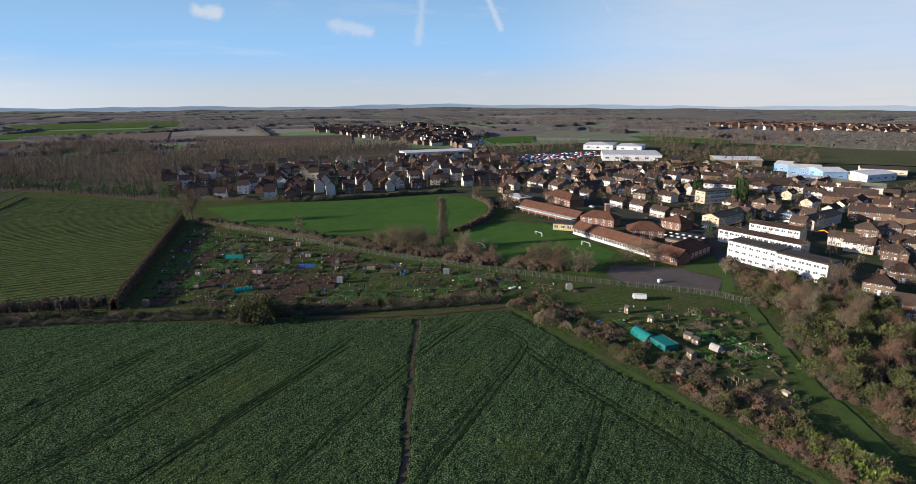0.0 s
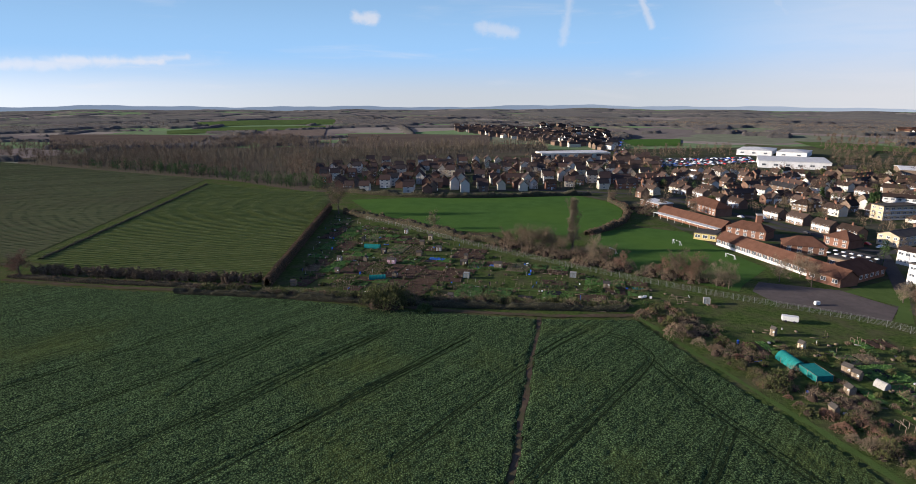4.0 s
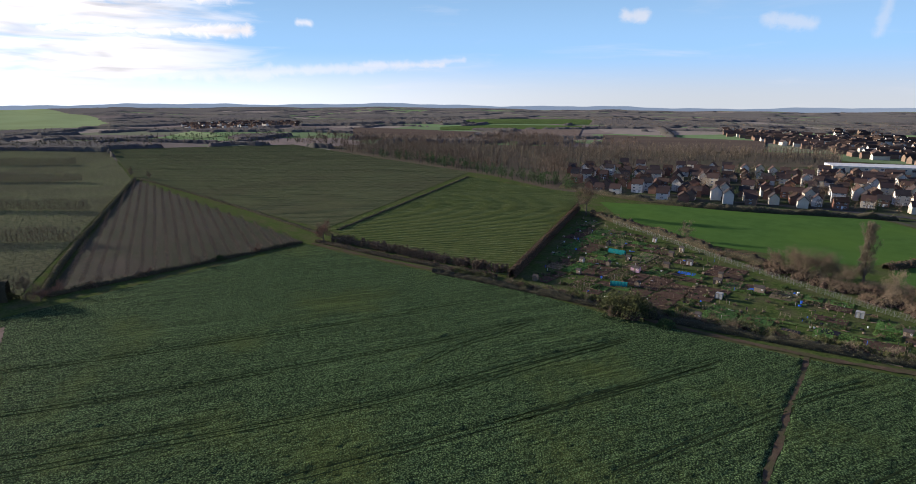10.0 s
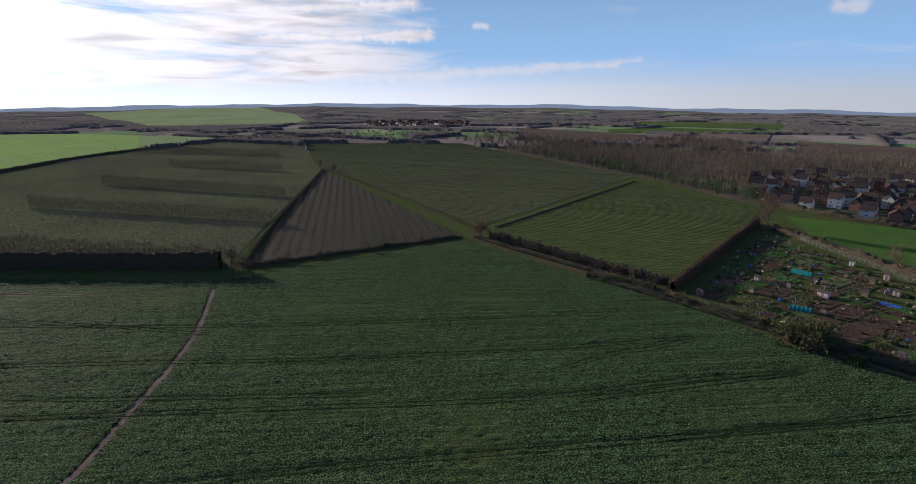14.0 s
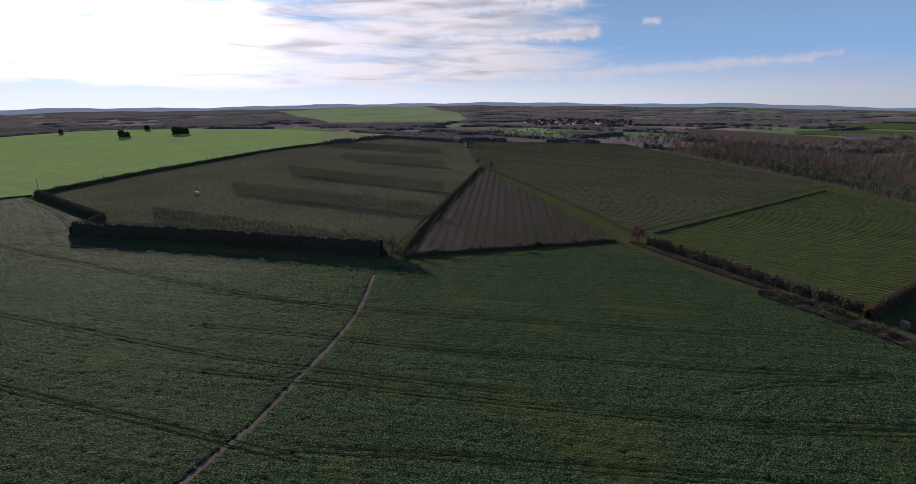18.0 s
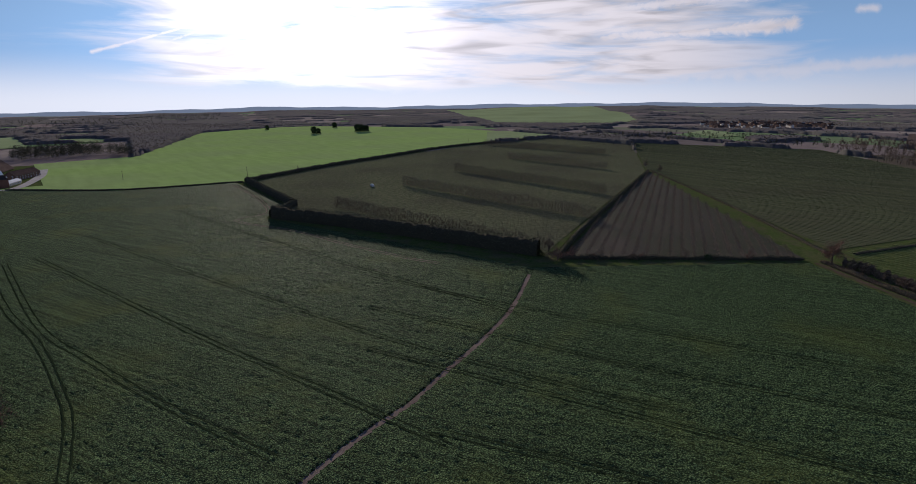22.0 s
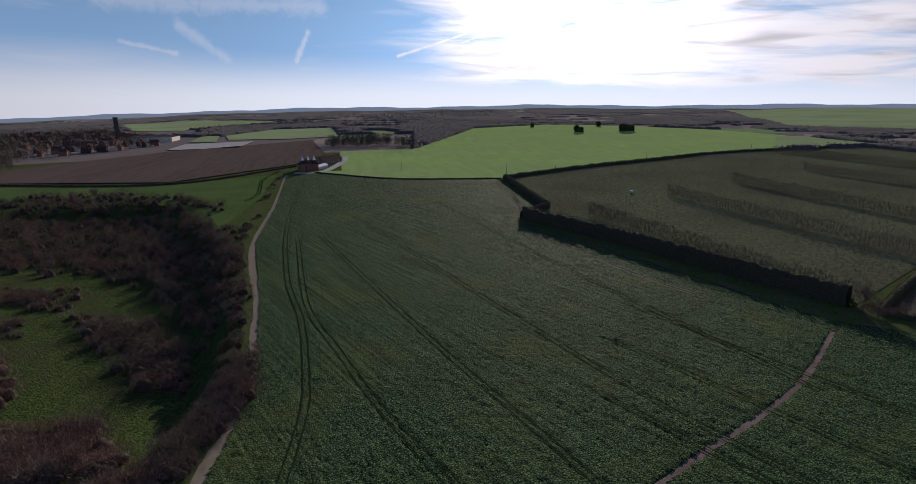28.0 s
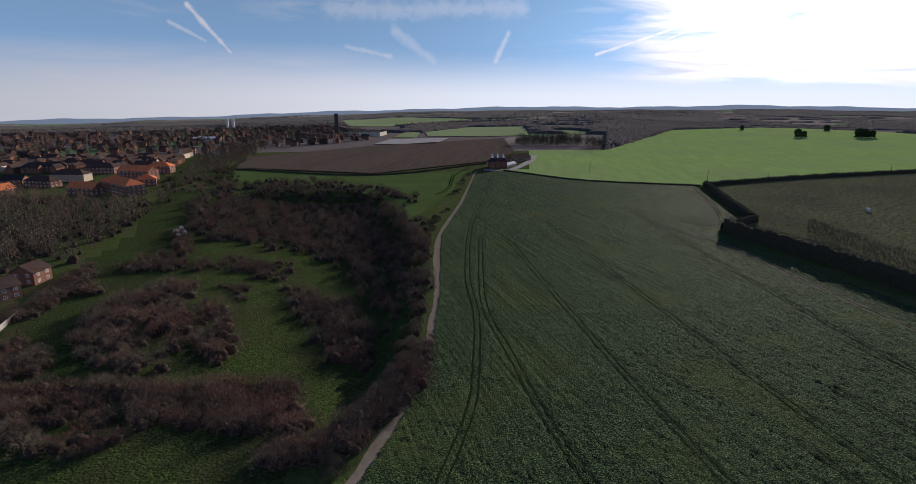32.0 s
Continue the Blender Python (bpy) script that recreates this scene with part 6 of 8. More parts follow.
def house(key, x, y, turn, label="", group=""):
    m = pose(x, y, height(x, y) + 0.02, 0, 0, turn)
    w, d, eave, rise, wall, roof, kind, nwin, chim, text = KINDS[key]
    w, d, eave, rise = w * 0.88, d * 0.9, eave * 0.95, rise * 0.92
    if key in HOUSES:
        return tagged(copy_thing(HOUSES[key], m), label or text, "house", group)
    ob = thing("house", m, label or text, "house", group)
    part("wall", wall_bm(w, d, eave, rise, kind == "gable"), M[wall], ob)
    part("roof", roof_bm(w, d, eave, rise, kind), M[roof], ob)
    for i in range(chim):
        bm = bmesh.new()
        cx = 0 if chim == 1 else -w / 2 + w * (i + 0.5) / chim
        box_bm(bm, cx - 0.5, cx + 0.5, -0.35, 0.35, eave + rise * 0.6, eave + rise + 1.0)
        box_bm(bm, cx - 0.56, cx + 0.56, -0.41, 0.41, eave + rise + 1.0, eave + rise + 1.15)
        for s in (-0.22, 0.22):
            box_bm(bm, cx + s - 0.11, cx + s + 0.11, -0.11, 0.11, eave + rise + 1.15, eave + rise + 1.5)
        part("chimney", bm, M["brick_red"], ob)
    if key in ("semi", "semi_white"):
        for fy in (-d / 2 - 0.04, d / 2 - 0.02):
            bm = bmesh.new()
            box_bm(bm, -w / 2 + 0.2, w / 2 - 0.2, fy, fy + 0.06, 2.15, 3.35)
            part("panel", bm, M["panel_white"], ob, "white boarded panel between the windows")
    floors = [0.9] if eave < 3 else [0.9, 3.4] if eave < 7 else [0.9, 3.4, 5.7]
    for side in (0, 2):
        for z in floors:
            n = min(nwin, 4) if side == 0 else max(1, min(nwin, 4) - 1)
            for i in range(n):
                wx = -w / 2 + w * (i + 0.5) / n
                window(ob, wx, -d / 2 if side == 0 else d / 2, z, 1.7 if eave > 3 else 2.0, 1.15, side)
    bm = bmesh.new()
    box_bm(bm, -0.48, 0.48, -0.06, 0.05, 0, 2.05)
    dd = part("door", bm, M["frame_white"], ob, "pale front door")
    dd.matrix_basis = pose(w * 0.03 + 0.2, -d / 2, 0.02)
    HOUSES[key] = ob
    return ob


def block(name, p0, p1, depth, eave, rise, wall, roof, kind, label, category="building", rows=2, win=(1.8, 1.3), pitch=3.2, sides=(0,), end=None, z0=None, bands=None, group=""):
    """A long building whose front runs from p0 to p1 with its depth away from the eye; windows row by row on the given sides."""
    a, b = Vector(p0), Vector(p1)
    c, w = (a + b) / 2, (b - a).length
    n = Vector((-(b - a).y, (b - a).x)).normalized()
    if n.dot(c) < 0:
        a, b, n = b, a, -n
    c = c + n * depth / 2
    turn = math.degrees(math.atan2(b.y - a.y, b.x - a.x))
    ob = thing(name, pose(c.x, c.y, height(c.x, c.y) + 0.02 if z0 is None else z0, 0, 0, turn), label, category, group)
    part("wall", wall_bm(w, depth, eave, rise, kind == "gable"), M[wall], ob)
    if kind == "flat":
        bm = bmesh.new()
        box_bm(bm, -w / 2 - 0.3, w / 2 + 0.3, -depth / 2 - 0.3, depth / 2 + 0.3, eave, eave + 0.35)
        box_bm(bm, -w / 2 + 0.2, w / 2 - 0.2, -depth / 2 + 0.2, depth / 2 - 0.2, eave + 0.35, eave + 0.45)
        part("roof", bm, M[roof], ob)
    else:
        part("roof", roof_bm(w, depth, eave, rise, kind, over=0.45), M[roof], ob)
    if end:
        for s in (-1, 1):
            bm = bmesh.new()
            x = s * (w / 2 + 0.06)
            box_bm(bm, min(x, x - s * 0.05), max(x, x - s * 0.05), -depth / 2 + 0.02, depth / 2 - 0.02, -0.3, eave - 0.25)
            part("end_wall", bm, M[end], ob)
    step = (eave - 0.3) / rows
    if bands:
        for r in range(rows):
            bm = bmesh.new()
            box_bm(bm, -w / 2 + 0.1, w / 2 - 0.1, -depth / 2 - 0.03, -depth / 2 + 0.02, r * step + 0.1, r * step + step * 0.36)
            part("panel", bm, M[bands], ob)
    for side in sides:
        long = w if side in (0, 2) else depth
        k = max(1, int(long / pitch))
        for r in range(rows):
            for i in range(k):
                u = -long / 2 + long * (i + 0.5) / k
                z = r * step + step * 0.36
                if side in (0, 2):
                    window(ob, u, -depth / 2 if side == 0 else depth / 2, z, *win, side, deep=category in ("school", "apartment block"))
                else:
                    window(ob, w / 2 if side == 1 else -w / 2, u, z, *win, side)
    return ob


# three-storey flats beside the scrub wood
block("apartment_block", *[(120, 240), (131, 221)], 9.5, 8.4, 0, "panel_white", "roof_felt", "flat", "white-panelled three-storey flats with dark roof", "apartment block", 3, (2.1, 1.1), 2.75, (0,), "brick_buff", group="white flats")
block("apartment_block", *[(130, 219), (140, 202)], 9.5, 8.4, 0, "panel_white", "roof_felt", "flat", "white-panelled three-storey flats with brick ends", "apartment block", 3, (2.1, 1.1), 2.75, (0,), "brick_buff", group="white flats")
block("apartment_block", *[(130, 271), (152, 239)], 8.5, 6.6, 1.0, "panel_white", "tile_brown", "gable", "long white flats with low brown roof", "apartment block", 2, (2.1, 1.2), 2.75, (0,), "brick_buff", group="white flats")
block("apartment_block", *[(152, 284), (167, 265)], 8.5, 6.4, 1.0, "panel_white", "tile_brown", "gable", "white two-storey flats with brown roof", "apartment block", 2, (2.1, 1.2), 2.75, (0,), "brick_buff", group="white flats")
block("apartment_block", *[(143, 299), (175, 322)], 10, 5.6, 1.8, "brick_buff", "roof_felt", "gable", "buff two-storey block with gabled ends", "apartment block", 2, (1.6, 1.3), 3.3, (0, 3), group="buff blocks")
block("apartment_block", *[(189, 289), (217, 309)], 10, 5.6, 1.8, "brick_buff", "roof_felt", "gable", "buff block with white gable beside the car park", "apartment block", 2, (1.6, 1.3), 3.3, (0, 3), group="buff blocks")
block("apartment_block", *[(179, 404), (198, 395)], 10, 8.4, 1.4, "panel_white", "tile_brown", "gable", "white three-storey flats with brown roof", "apartment block", 3, (1.9, 1.3), 3.2, (0,), "brick_buff")
block("apartment_block", *[(164, 366), (186, 374)], 9, 8.2, 0, "brick_buff", "roof_felt", "flat", "stepped pale flats with balconies", "apartment block", 3, (2.2, 1.3), 3.4, (0, 3), bands="panel_white")
block("long_house", *[(217, 418), (251, 405)], 15, 5.2, 4.6, "white_wall", "tile_brown", "hip", "long white building under a big brown roof", "building", 2, (1.4, 1.3), 3.6)

# the school
block("school_range", *[(61, 288), (94, 230)], 8.5, 3.6, 3.0, "brick_red", "tile_school", "gable", "long low school range with orange tiled roof", "school", 1, (2.6, 1.8), 3.1, (0,), bands="panel_white", group="school buildings")
block("school_range", *[(94, 230), (117, 250)], 13, 3.8, 3.4, "brick_red", "tile_school", "hip", "hipped school wing in red brick", "school", 1, (2.0, 1.6), 3.4, (0, 3), group="school buildings")
block("school_hall", *[(88, 279), (105, 276)], 11, 4.4, 3.2, "brick_red", "tile_school", "hip", "tall school hall with hipped tiled roof", "school", 2, (1.8, 1.5), 3.6, (0,), group="school buildings")
block("school_hall", *[(112, 301), (119, 291)], 11, 4.6, 3.0, "brick_red", "tile_school", "hip", "school hall with a bright tiled roof", "school", 2, (1.8, 1.5), 3.6, (0,), group="school buildings")
block("school_range", *[(70, 313), (86, 301)], 10, 4.6, 3.0, "brick_red", "tile_school", "hip", "two-storey school wing in dark brick", "school", 2, (1.8, 1.5), 3.4, (0,), group="school buildings")
fl = block("school_extension", *[(100, 261), (108, 253)], 17, 4.0, 0, "brick_brown", "roof_felt", "flat", "flat-roofed school extension with roof lights", "school", 1, (1.8, 1.5), 3.4, (0,), group="school buildings")
for i in range(12):
    bm = bmesh.new()
    box_bm(bm, -0.7, 0.7, -0.7, 0.7, 0, 0.3)
    box_bm(bm, -0.55, 0.55, -0.55, 0.55, 0.3, 0.42)
    q = part("roof_light", bm, M["plastic_white"], fl)
    q.matrix_basis = pose(-8 + 3.2 * (i % 6), -3.5 + 6 * (i // 6), 4.45)
block("nursery", *[(52, 298), (62, 294)], 10, 3.4, 0, "yellow_wall", "roof_felt", "flat", "yellow nursery building with a grey flat roof", "building", 1, (2.4, 1.6), 3.4, (0, 3))
can = block("school_range", *[(40, 353), (68, 313)], 8.5, 3.6, 2.8, "brick_red", "tile_school", "gable", "school range with a white canopy", "school", 1, (2.4, 1.6), 3.2, (0,), group="school buildings")
bm = bmesh.new()
box_bm(bm, -24, 24, -8.4, -4.3, 2.6, 2.8)
for i in range(9):
    box_bm(bm, -23.6 + 5.9 * i - 0.06, -23.6 + 5.9 * i + 0.06, -8.3, -8.18, 0, 2.6)
part("canopy", bm, M["roof_sheet"], can, "white flat canopy on thin posts")
block("school_range", *[(61, 385), (73, 358)], 11, 5.0, 3.4, "brick_red", "tile_school", "hip", "two-storey school block with hipped roof", "school", 2, (1.8, 1.5), 3.4, (0,), group="school buildings")
block("pavilion", *[(32, 389), (42, 373)], 11, 3.4, 0, "brick_red", "roof_sheet", "flat", "red pavilion with a pale flat roof", "building", 1, (2.0, 1.5), 3.4, (0,))
(cx_, cy_), = [(85, 312)]
st = thing("boiler_chimney", pose(cx_, cy_, 0.02), "square brick boiler chimney at the school", "chimney")
bm = bmesh.new()
box_bm(bm, -1.3, 1.3, -1.3, 1.3, -0.3, 11.0)
part("stack", bm, M["brick_red"], st)
bm = bmesh.new()
box_bm(bm, -1.5, 1.5, -1.5, 1.5, 11.0, 11.5)
part("cap", bm, M["concrete"], st)

# semis in rows
def row(kind, pts, turn, group):
    for x, y in pts:
        house(kind, x, y, turn, group=group)


ROW1 = [(67, 439), (76, 426), (84, 407), (92, 391)]
t1 = math.degrees(math.atan2(ROW1[-1][1] - ROW1[0][1], ROW1[-1][0] - ROW1[0][0]))
row("semi", ROW1, t1, "semis behind the school")
ROW2 = [(106, 360), (115, 347), (122, 329), (130, 317)]
t2 = math.degrees(math.atan2(ROW2[-1][1] - ROW2[0][1], ROW2[-1][0] - ROW2[0][0]))
row("semi", ROW2, t2, "semis beside the school road")
row("semi", [(117, 411), (131, 415)], t2 + 80, "semis on the cross street")
row("hipped", [(130, 390), (143, 404), (144, 380)], t2 + 15, "houses on the cross street")
# houses at the edge of the scrub wood
row("hipped", [(155, 195), (174, 208), (212, 249), (192, 236)], -40, "houses by the wood")
row("brick_new", [(148, 173)], -35, "houses by the wood")
row("semi_white", [(175, 210), (185, 260), (186, 250)], -42, "houses by the wood")
row("hipped", [(193, 248), (209, 254), (233, 276), (224, 282), (209, 278)], -35, "houses beyond the flats")
row("semi_white", [(225, 352), (230, 383), (239, 342), (260, 357), (224, 329)], 40, "white gabled houses")
row("terrace", [(240, 317), (269, 338), (257, 309), (273, 381)], -30, "terraces by the works")


def settle(poly, kinds, gap, turn, n, seed, group, spread=0):
    rnd = random.Random(seed)
    for x, y in scatter(poly, n, rnd, gap):
        house(rnd.choice(kinds), x, y, turn + rnd.choice([0, 0, 90, 180, 270]) + rnd.uniform(-spread, spread), group=group)


settle([(-238, 453), (-193, 403), (-150, 401), (-112, 404), (-64, 422), (-38, 437), (-2, 452), (31, 444), (58, 474), (45, 560), (-54, 622), (-114, 600), (-183, 580), (-254, 562), (-271, 518)], ["estate_white", "estate_brick", "brick_new", "estate_tall", "estate_brick", "brick_new", "estate_terrace", "estate_white", "estate_tall", "estate_white"], 11.5, 12, 178, 71, "new housing estate", 8)
settle([(34, 417), (69, 448), (95, 414), (117, 400), (138, 377), (166, 375), (189, 409), (193, 501), (129, 569), (56, 551)], ["semi", "detached", "terrace", "semi_white", "semi_white"], 16.5, t2, 64, 72, "houses between the school and the stores", 6)
settle([(115, 506), (204, 466), (222, 408), (250, 382), (289, 417), (265, 479), (224, 540), (160, 576)], ["terrace", "semi", "detached", "semi_white"], 18.5, t2 + 8, 46, 73, "old terraces", 5)
settle([(185, 374), (216, 373), (205, 311), (173, 284), (165, 325)], ["hipped", "detached", "bungalow"], 17, t2, 12, 74, "houses among trees", 10)

# stores, works and sheds
block("store", *[(-58, 638), (17, 665)], 30, 8.0, 0, "cream_wall", "roof_sheet", "flat", "long cream store with a pale flat roof", "store", 2, (2.4, 1.6), 6.0)
block("supermarket", *[(160, 620), (221, 607)], 55, 6.5, 0, "panel_white", "roof_sheet", "flat", "large white supermarket with flat roof", "store", 1, (4.0, 2.0), 9.0)
block("warehouse", *[(167, 748), (202, 734)], 45, 6.5, 2.4, "panel_white", "roof_sheet", "hip", "retail warehouse with a pale hipped sheet roof", "warehouse", 1, (4, 2), 12)
block("warehouse", *[(205, 727), (233, 714)], 40, 6.5, 2.2, "panel_white", "roof_sheet", "hip", "white retail warehouse with shallow hipped roof", "warehouse", 1, (4, 2), 12)
block("warehouse", *[(261, 569), (303, 557)], 35, 6.5, 1.5, "brick_brown", "roof_sheet", "gable", "low warehouse with a grey sheet roof", "warehouse", 1, (3, 1.5), 9)
block("factory", *[(293, 495), (315, 483)], 26, 7.0, 2.2, "blue_sheet", "roof_sheet", "gable", "blue sheet-clad works with pale roof", "factory", 1, (3, 1.4), 8, group="blue works")
block("factory", *[(306, 467), (326, 466)], 28, 7.0, 2.2, "blue_sheet", "roof_sheet", "gable", "blue sheet-clad works beside the yard", "factory", 1, (3, 1.4), 8, group="blue works")
block("factory", *[(298, 527), (308, 518)], 24, 6.5, 2.0, "blue_sheet", "roof_sheet", "gable", "smaller blue works shed with pale roof", "factory", 1, (3, 1.4), 8, group="blue works")
block("works_shed", *[(271, 456), (295, 445)], 14, 4.5, 0, "panel_white", "roof_sheet", "flat", "low white works shed with flat roof", "factory", 1, (3, 1.2), 7)
block("works_shed", *[(327, 466), (348, 471)], 18, 5.5, 0, "cream_wall", "roof_felt", "flat", "cream works office with flat roof", "factory", 2, (2, 1.2), 5)
block("works_shed", *[(333, 452), (365, 463)], 24, 6.0, 1.6, "panel_white", "roof_sheet", "gable", "white works shed with sheet roof", "factory", 1, (3, 1.4), 8)
block("works_shed", *[(360, 499), (389, 482)], 22, 5.5, 1.6, "white_wall", "roof_felt", "gable", "long dark-roofed works shed", "factory", 1, (3, 1.4), 8)
for i, s in enumerate([[(284, 431), (291, 420)], [(289, 417), (297, 406)], [(295, 404), (306, 396)]]):
    block("works_shed", *s, 20, 4.5, 2.0, "white_wall", "roof_green", "gable", "workshop with white gable and mossy roof", "factory", 1, (2, 1.2), 7, group="row of workshops")
block("garage_row", *[(183, 327), (194, 318)], 6, 2.6, 0, "white_wall", "blue_sheet", "flat", "row of garages with blue fascia", "garage", 1, (2.2, 1.6), 3.0)


# ---- roads, cars ----
for i, (line, w) in enumerate((([(90, 340), (114, 321), (124, 299), (134, 290), (166, 302), (210, 315)], 6), ([(51, 419), (77, 380), (100, 351), (126, 304)], 5.5), ([(-100, 423), (-38, 434), (30, 430), (51, 416), (81, 436)], 5.5),
                               ([(-136, 425), (-107, 458), (-43, 497), (36, 511)], 5.5), ([(132, 288), (123, 257), (115, 231)], 5), ([(162, 291), (188, 284), (205, 240)], 6), ([(22, 766), (31, 914), (26, 1134)], 14))):
    ribbon("road", line, w, M["asphalt"], "grey asphalt street between the houses", "road", z=0.22 + 0.01 * i)
patch("car_park", [(67, 680), (178, 726), (167, 660), (66, 610)], M["asphalt"], "asphalt car park by the supermarket", "car park", z=0.3)
patch("car_park", [(167, 305), (195, 314), (188, 292), (163, 287)], M["asphalt"], "asphalt yard with parked cars", "car park", z=0.31)

CAR = None


def car(x, y, turn, paint, label, group):
    """A small saloon: rounded body, cabin, wheels."""
    global CAR
    cname, mat = paint
    ob = thing("car", pose(x, y, height(x, y) + 0.32, 0, 0, turn), label, "car", group)
    prof = [(-2.05, 0.3), (-2.1, 0.65), (-1.9, 0.85), (-1.2, 0.92), (-0.75, 1.4), (0.7, 1.43), (1.35, 0.95), (2.0, 0.85), (2.1, 0.55), (2.05, 0.3)]
    bm = bmesh.new()
    ring = []
    for yy, k in ((-0.85, 0.97), (-0.72, 1.0), (0.72, 1.0), (0.85, 0.97)):
        ring.append([bm.verts.new((px, yy * (0.86 if pz > 1.0 else 1.0), pz * k)) for px, pz in prof])
    for a, b in zip(ring, ring[1:]):
        for i in range(len(prof)):
            j = (i + 1) % len(prof)
            bm.faces.new((a[i], a[j], b[j], b[i]))
    bm.faces.new(ring[0]), bm.faces.new(ring[-1][::-1])
    bmesh.ops.recalc_face_normals(bm, faces=bm.faces[:])
    part("body", bm, mat, ob)
    bm = bmesh.new()
    box_bm(bm, -0.65, 0.6, -0.76, 0.76, 0.98, 1.3)
    part("side_glass", bm, M["glass"], ob)
    for sx in (-1.25, 1.25):
        for sy in (-0.8, 0.8):
            bm = bmesh.new()
            bmesh.ops.create_cone(bm, cap_ends=True, segments=10, radius1=0.31, radius2=0.31, depth=0.2, matrix=pose(sx, sy, 0.31, 90, 0, 0))
            part("wheel", bm, M["black_plastic"], ob)
    return ob


CARS = [(135, 297), (99, 356), (107, 355), (95, 347), (152, 290), (175, 303), (176, 301), (177, 298), (178, 296), (172, 308), (187, 309), (189, 307), (190, 303), (131, 302), (70, 390), (79, 370), (87, 357), (111, 321)]
for i, (x, y) in enumerate(CARS):
    paint = CAR_PAINTS[i % 5]
    car(x, y, t2 + (0 if i % 3 else 90), paint, "small %s car parked by the road" % paint[0], "cars by the flats")
# the far car park, too many to tell apart
pieces = [[] for _ in CAR_PAINTS]
rnd = random.Random(9)
for x, y in scatter([(62, 667), (175, 712), (166, 654), (65, 600)], 200, rnd, 4.0) + scatter([(13, 712), (35, 711), (55, 1131), (26, 1134)], 60, rnd, 5):
    k = rnd.choice([0, 1, 1, 2, 2, 2, 2, 2, 3, 4])
    bm_v = np.array([(sx * 2, sy * 0.85, z) for sx, sy, z in ((-1, -1, .3), (1, -1, .3), (1, 1, .3), (-1, 1, .3), (-1, -1, .9), (1, -1, .85), (1, 1, .85), (-1, 1, .9), (-.6, -.8, 1.45), (.3, -.8, 1.45), (.3, .8, 1.45), (-.6, .8, 1.45))])
    bm_f = np.array([(0, 1, 5), (0, 5, 4), (1, 2, 6), (1, 6, 5), (2, 3, 7), (2, 7, 6), (3, 0, 4), (3, 4, 7), (4, 5, 9), (4, 9, 8), (5, 6, 10), (5, 10, 9), (6, 7, 11), (6, 11, 10), (7, 4, 8), (7, 8, 11), (8, 9, 10), (8, 10, 11)])
    a = radians(t2 + rnd.choice([0, 90]))
    rot = np.array([[math.cos(a), math.sin(a), 0], [-math.sin(a), math.cos(a), 0], [0, 0, 1]])
    pieces[k].append((bm_v @ rot + np.array([x, y, height(x, y) + 0.3]), bm_f))
for (cname, mat), pc in zip(CAR_PAINTS, pieces):
    tagged(fast_mesh("parked_cars", *joined(pc), mat), "many %s cars parked at the stores" % cname, "cars", kind="stuff")


# ---- far housing ----
SETTLED = []                              # ground built over, kept clear of woods


def far_houses(poly, n, gap, turn, seed, label, mats=("brick_brown", "white_wall", "tile_brown", "slate"), size=1.0):
    rnd = random.Random(seed)
    V, F, I = [], [], []
    for x, y in scatter(poly, n, rnd, gap):
        w, d, e, r = rnd.uniform(4, 9) * size, 3.6 * size, rnd.uniform(4.6, 5.6), rnd.uniform(2.2, 3.4)
        a = radians(turn + rnd.choice([0, 0, 90]) + rnd.uniform(-14, 14))
        c, s, z = math.cos(a), math.sin(a), height(x, y)
        o = len(V)
        for px, py, pz in ((-w, -d, -1), (w, -d, -1), (w, d, -1), (-w, d, -1), (-w, -d, e), (w, -d, e), (w, d, e), (-w, d, e), (-w, 0, e + r), (w, 0, e + r),
                           (-w - .3, -d - .4, e - .15), (w + .3, -d - .4, e - .15), (w + .3, d + .4, e - .15), (-w - .3, d + .4, e - .15), (-w - .3, 0, e + r + .15), (w + .3, 0, e + r + .15)):
            V.append((x + px * c - py * s, y + px * s + py * c, z + pz))
        wm, rm = rnd.choice([0, 0, 1]), rnd.choice([2, 2, 3])
        for f, k in (((0, 1, 5, 4), wm), ((1, 2, 6, 9, 5), wm), ((2, 3, 7, 6), wm), ((3, 0, 4, 8, 7), wm), ((10, 11, 15, 14), rm), ((12, 13, 14, 15), rm)):
            F.append(tuple(o + i for i in f)), I.append(k)
    SETTLED.append(poly)
    return tagged(mesh_object("far_houses", V, F, [M[k] for k in mats], idx=I), label, "houses", kind="stuff")


far_houses([(-342, 1379), (-102, 1209), (15, 830), (-36, 816), (-140, 957), (-281, 1156)], 230, 17, 20, 81, "distant houses on the slope")
far_houses([(-143, 1517), (20, 1135), (25, 810), (6, 768), (-88, 1034)], 120, 17, 30, 82, "distant houses along the main road")
far_houses([(592, 1337), (754, 1424), (953, 1183), (756, 935), (657, 1036), (533, 1202)], 330, 20, 10, 83, "distant estate on the far hillside", ("brick_brown", "white_wall", "tile_school", "tile_brown"))
far_houses([(251, 392), (287, 415), (299, 359), (243, 288), (240, 322)], 45, 18, -30, 85, "houses behind the works")
far_houses([(-68, 702), (63, 680), (58, 584), (-7, 558), (-54, 555)], 70, 17, 15, 91, "older houses behind the store")
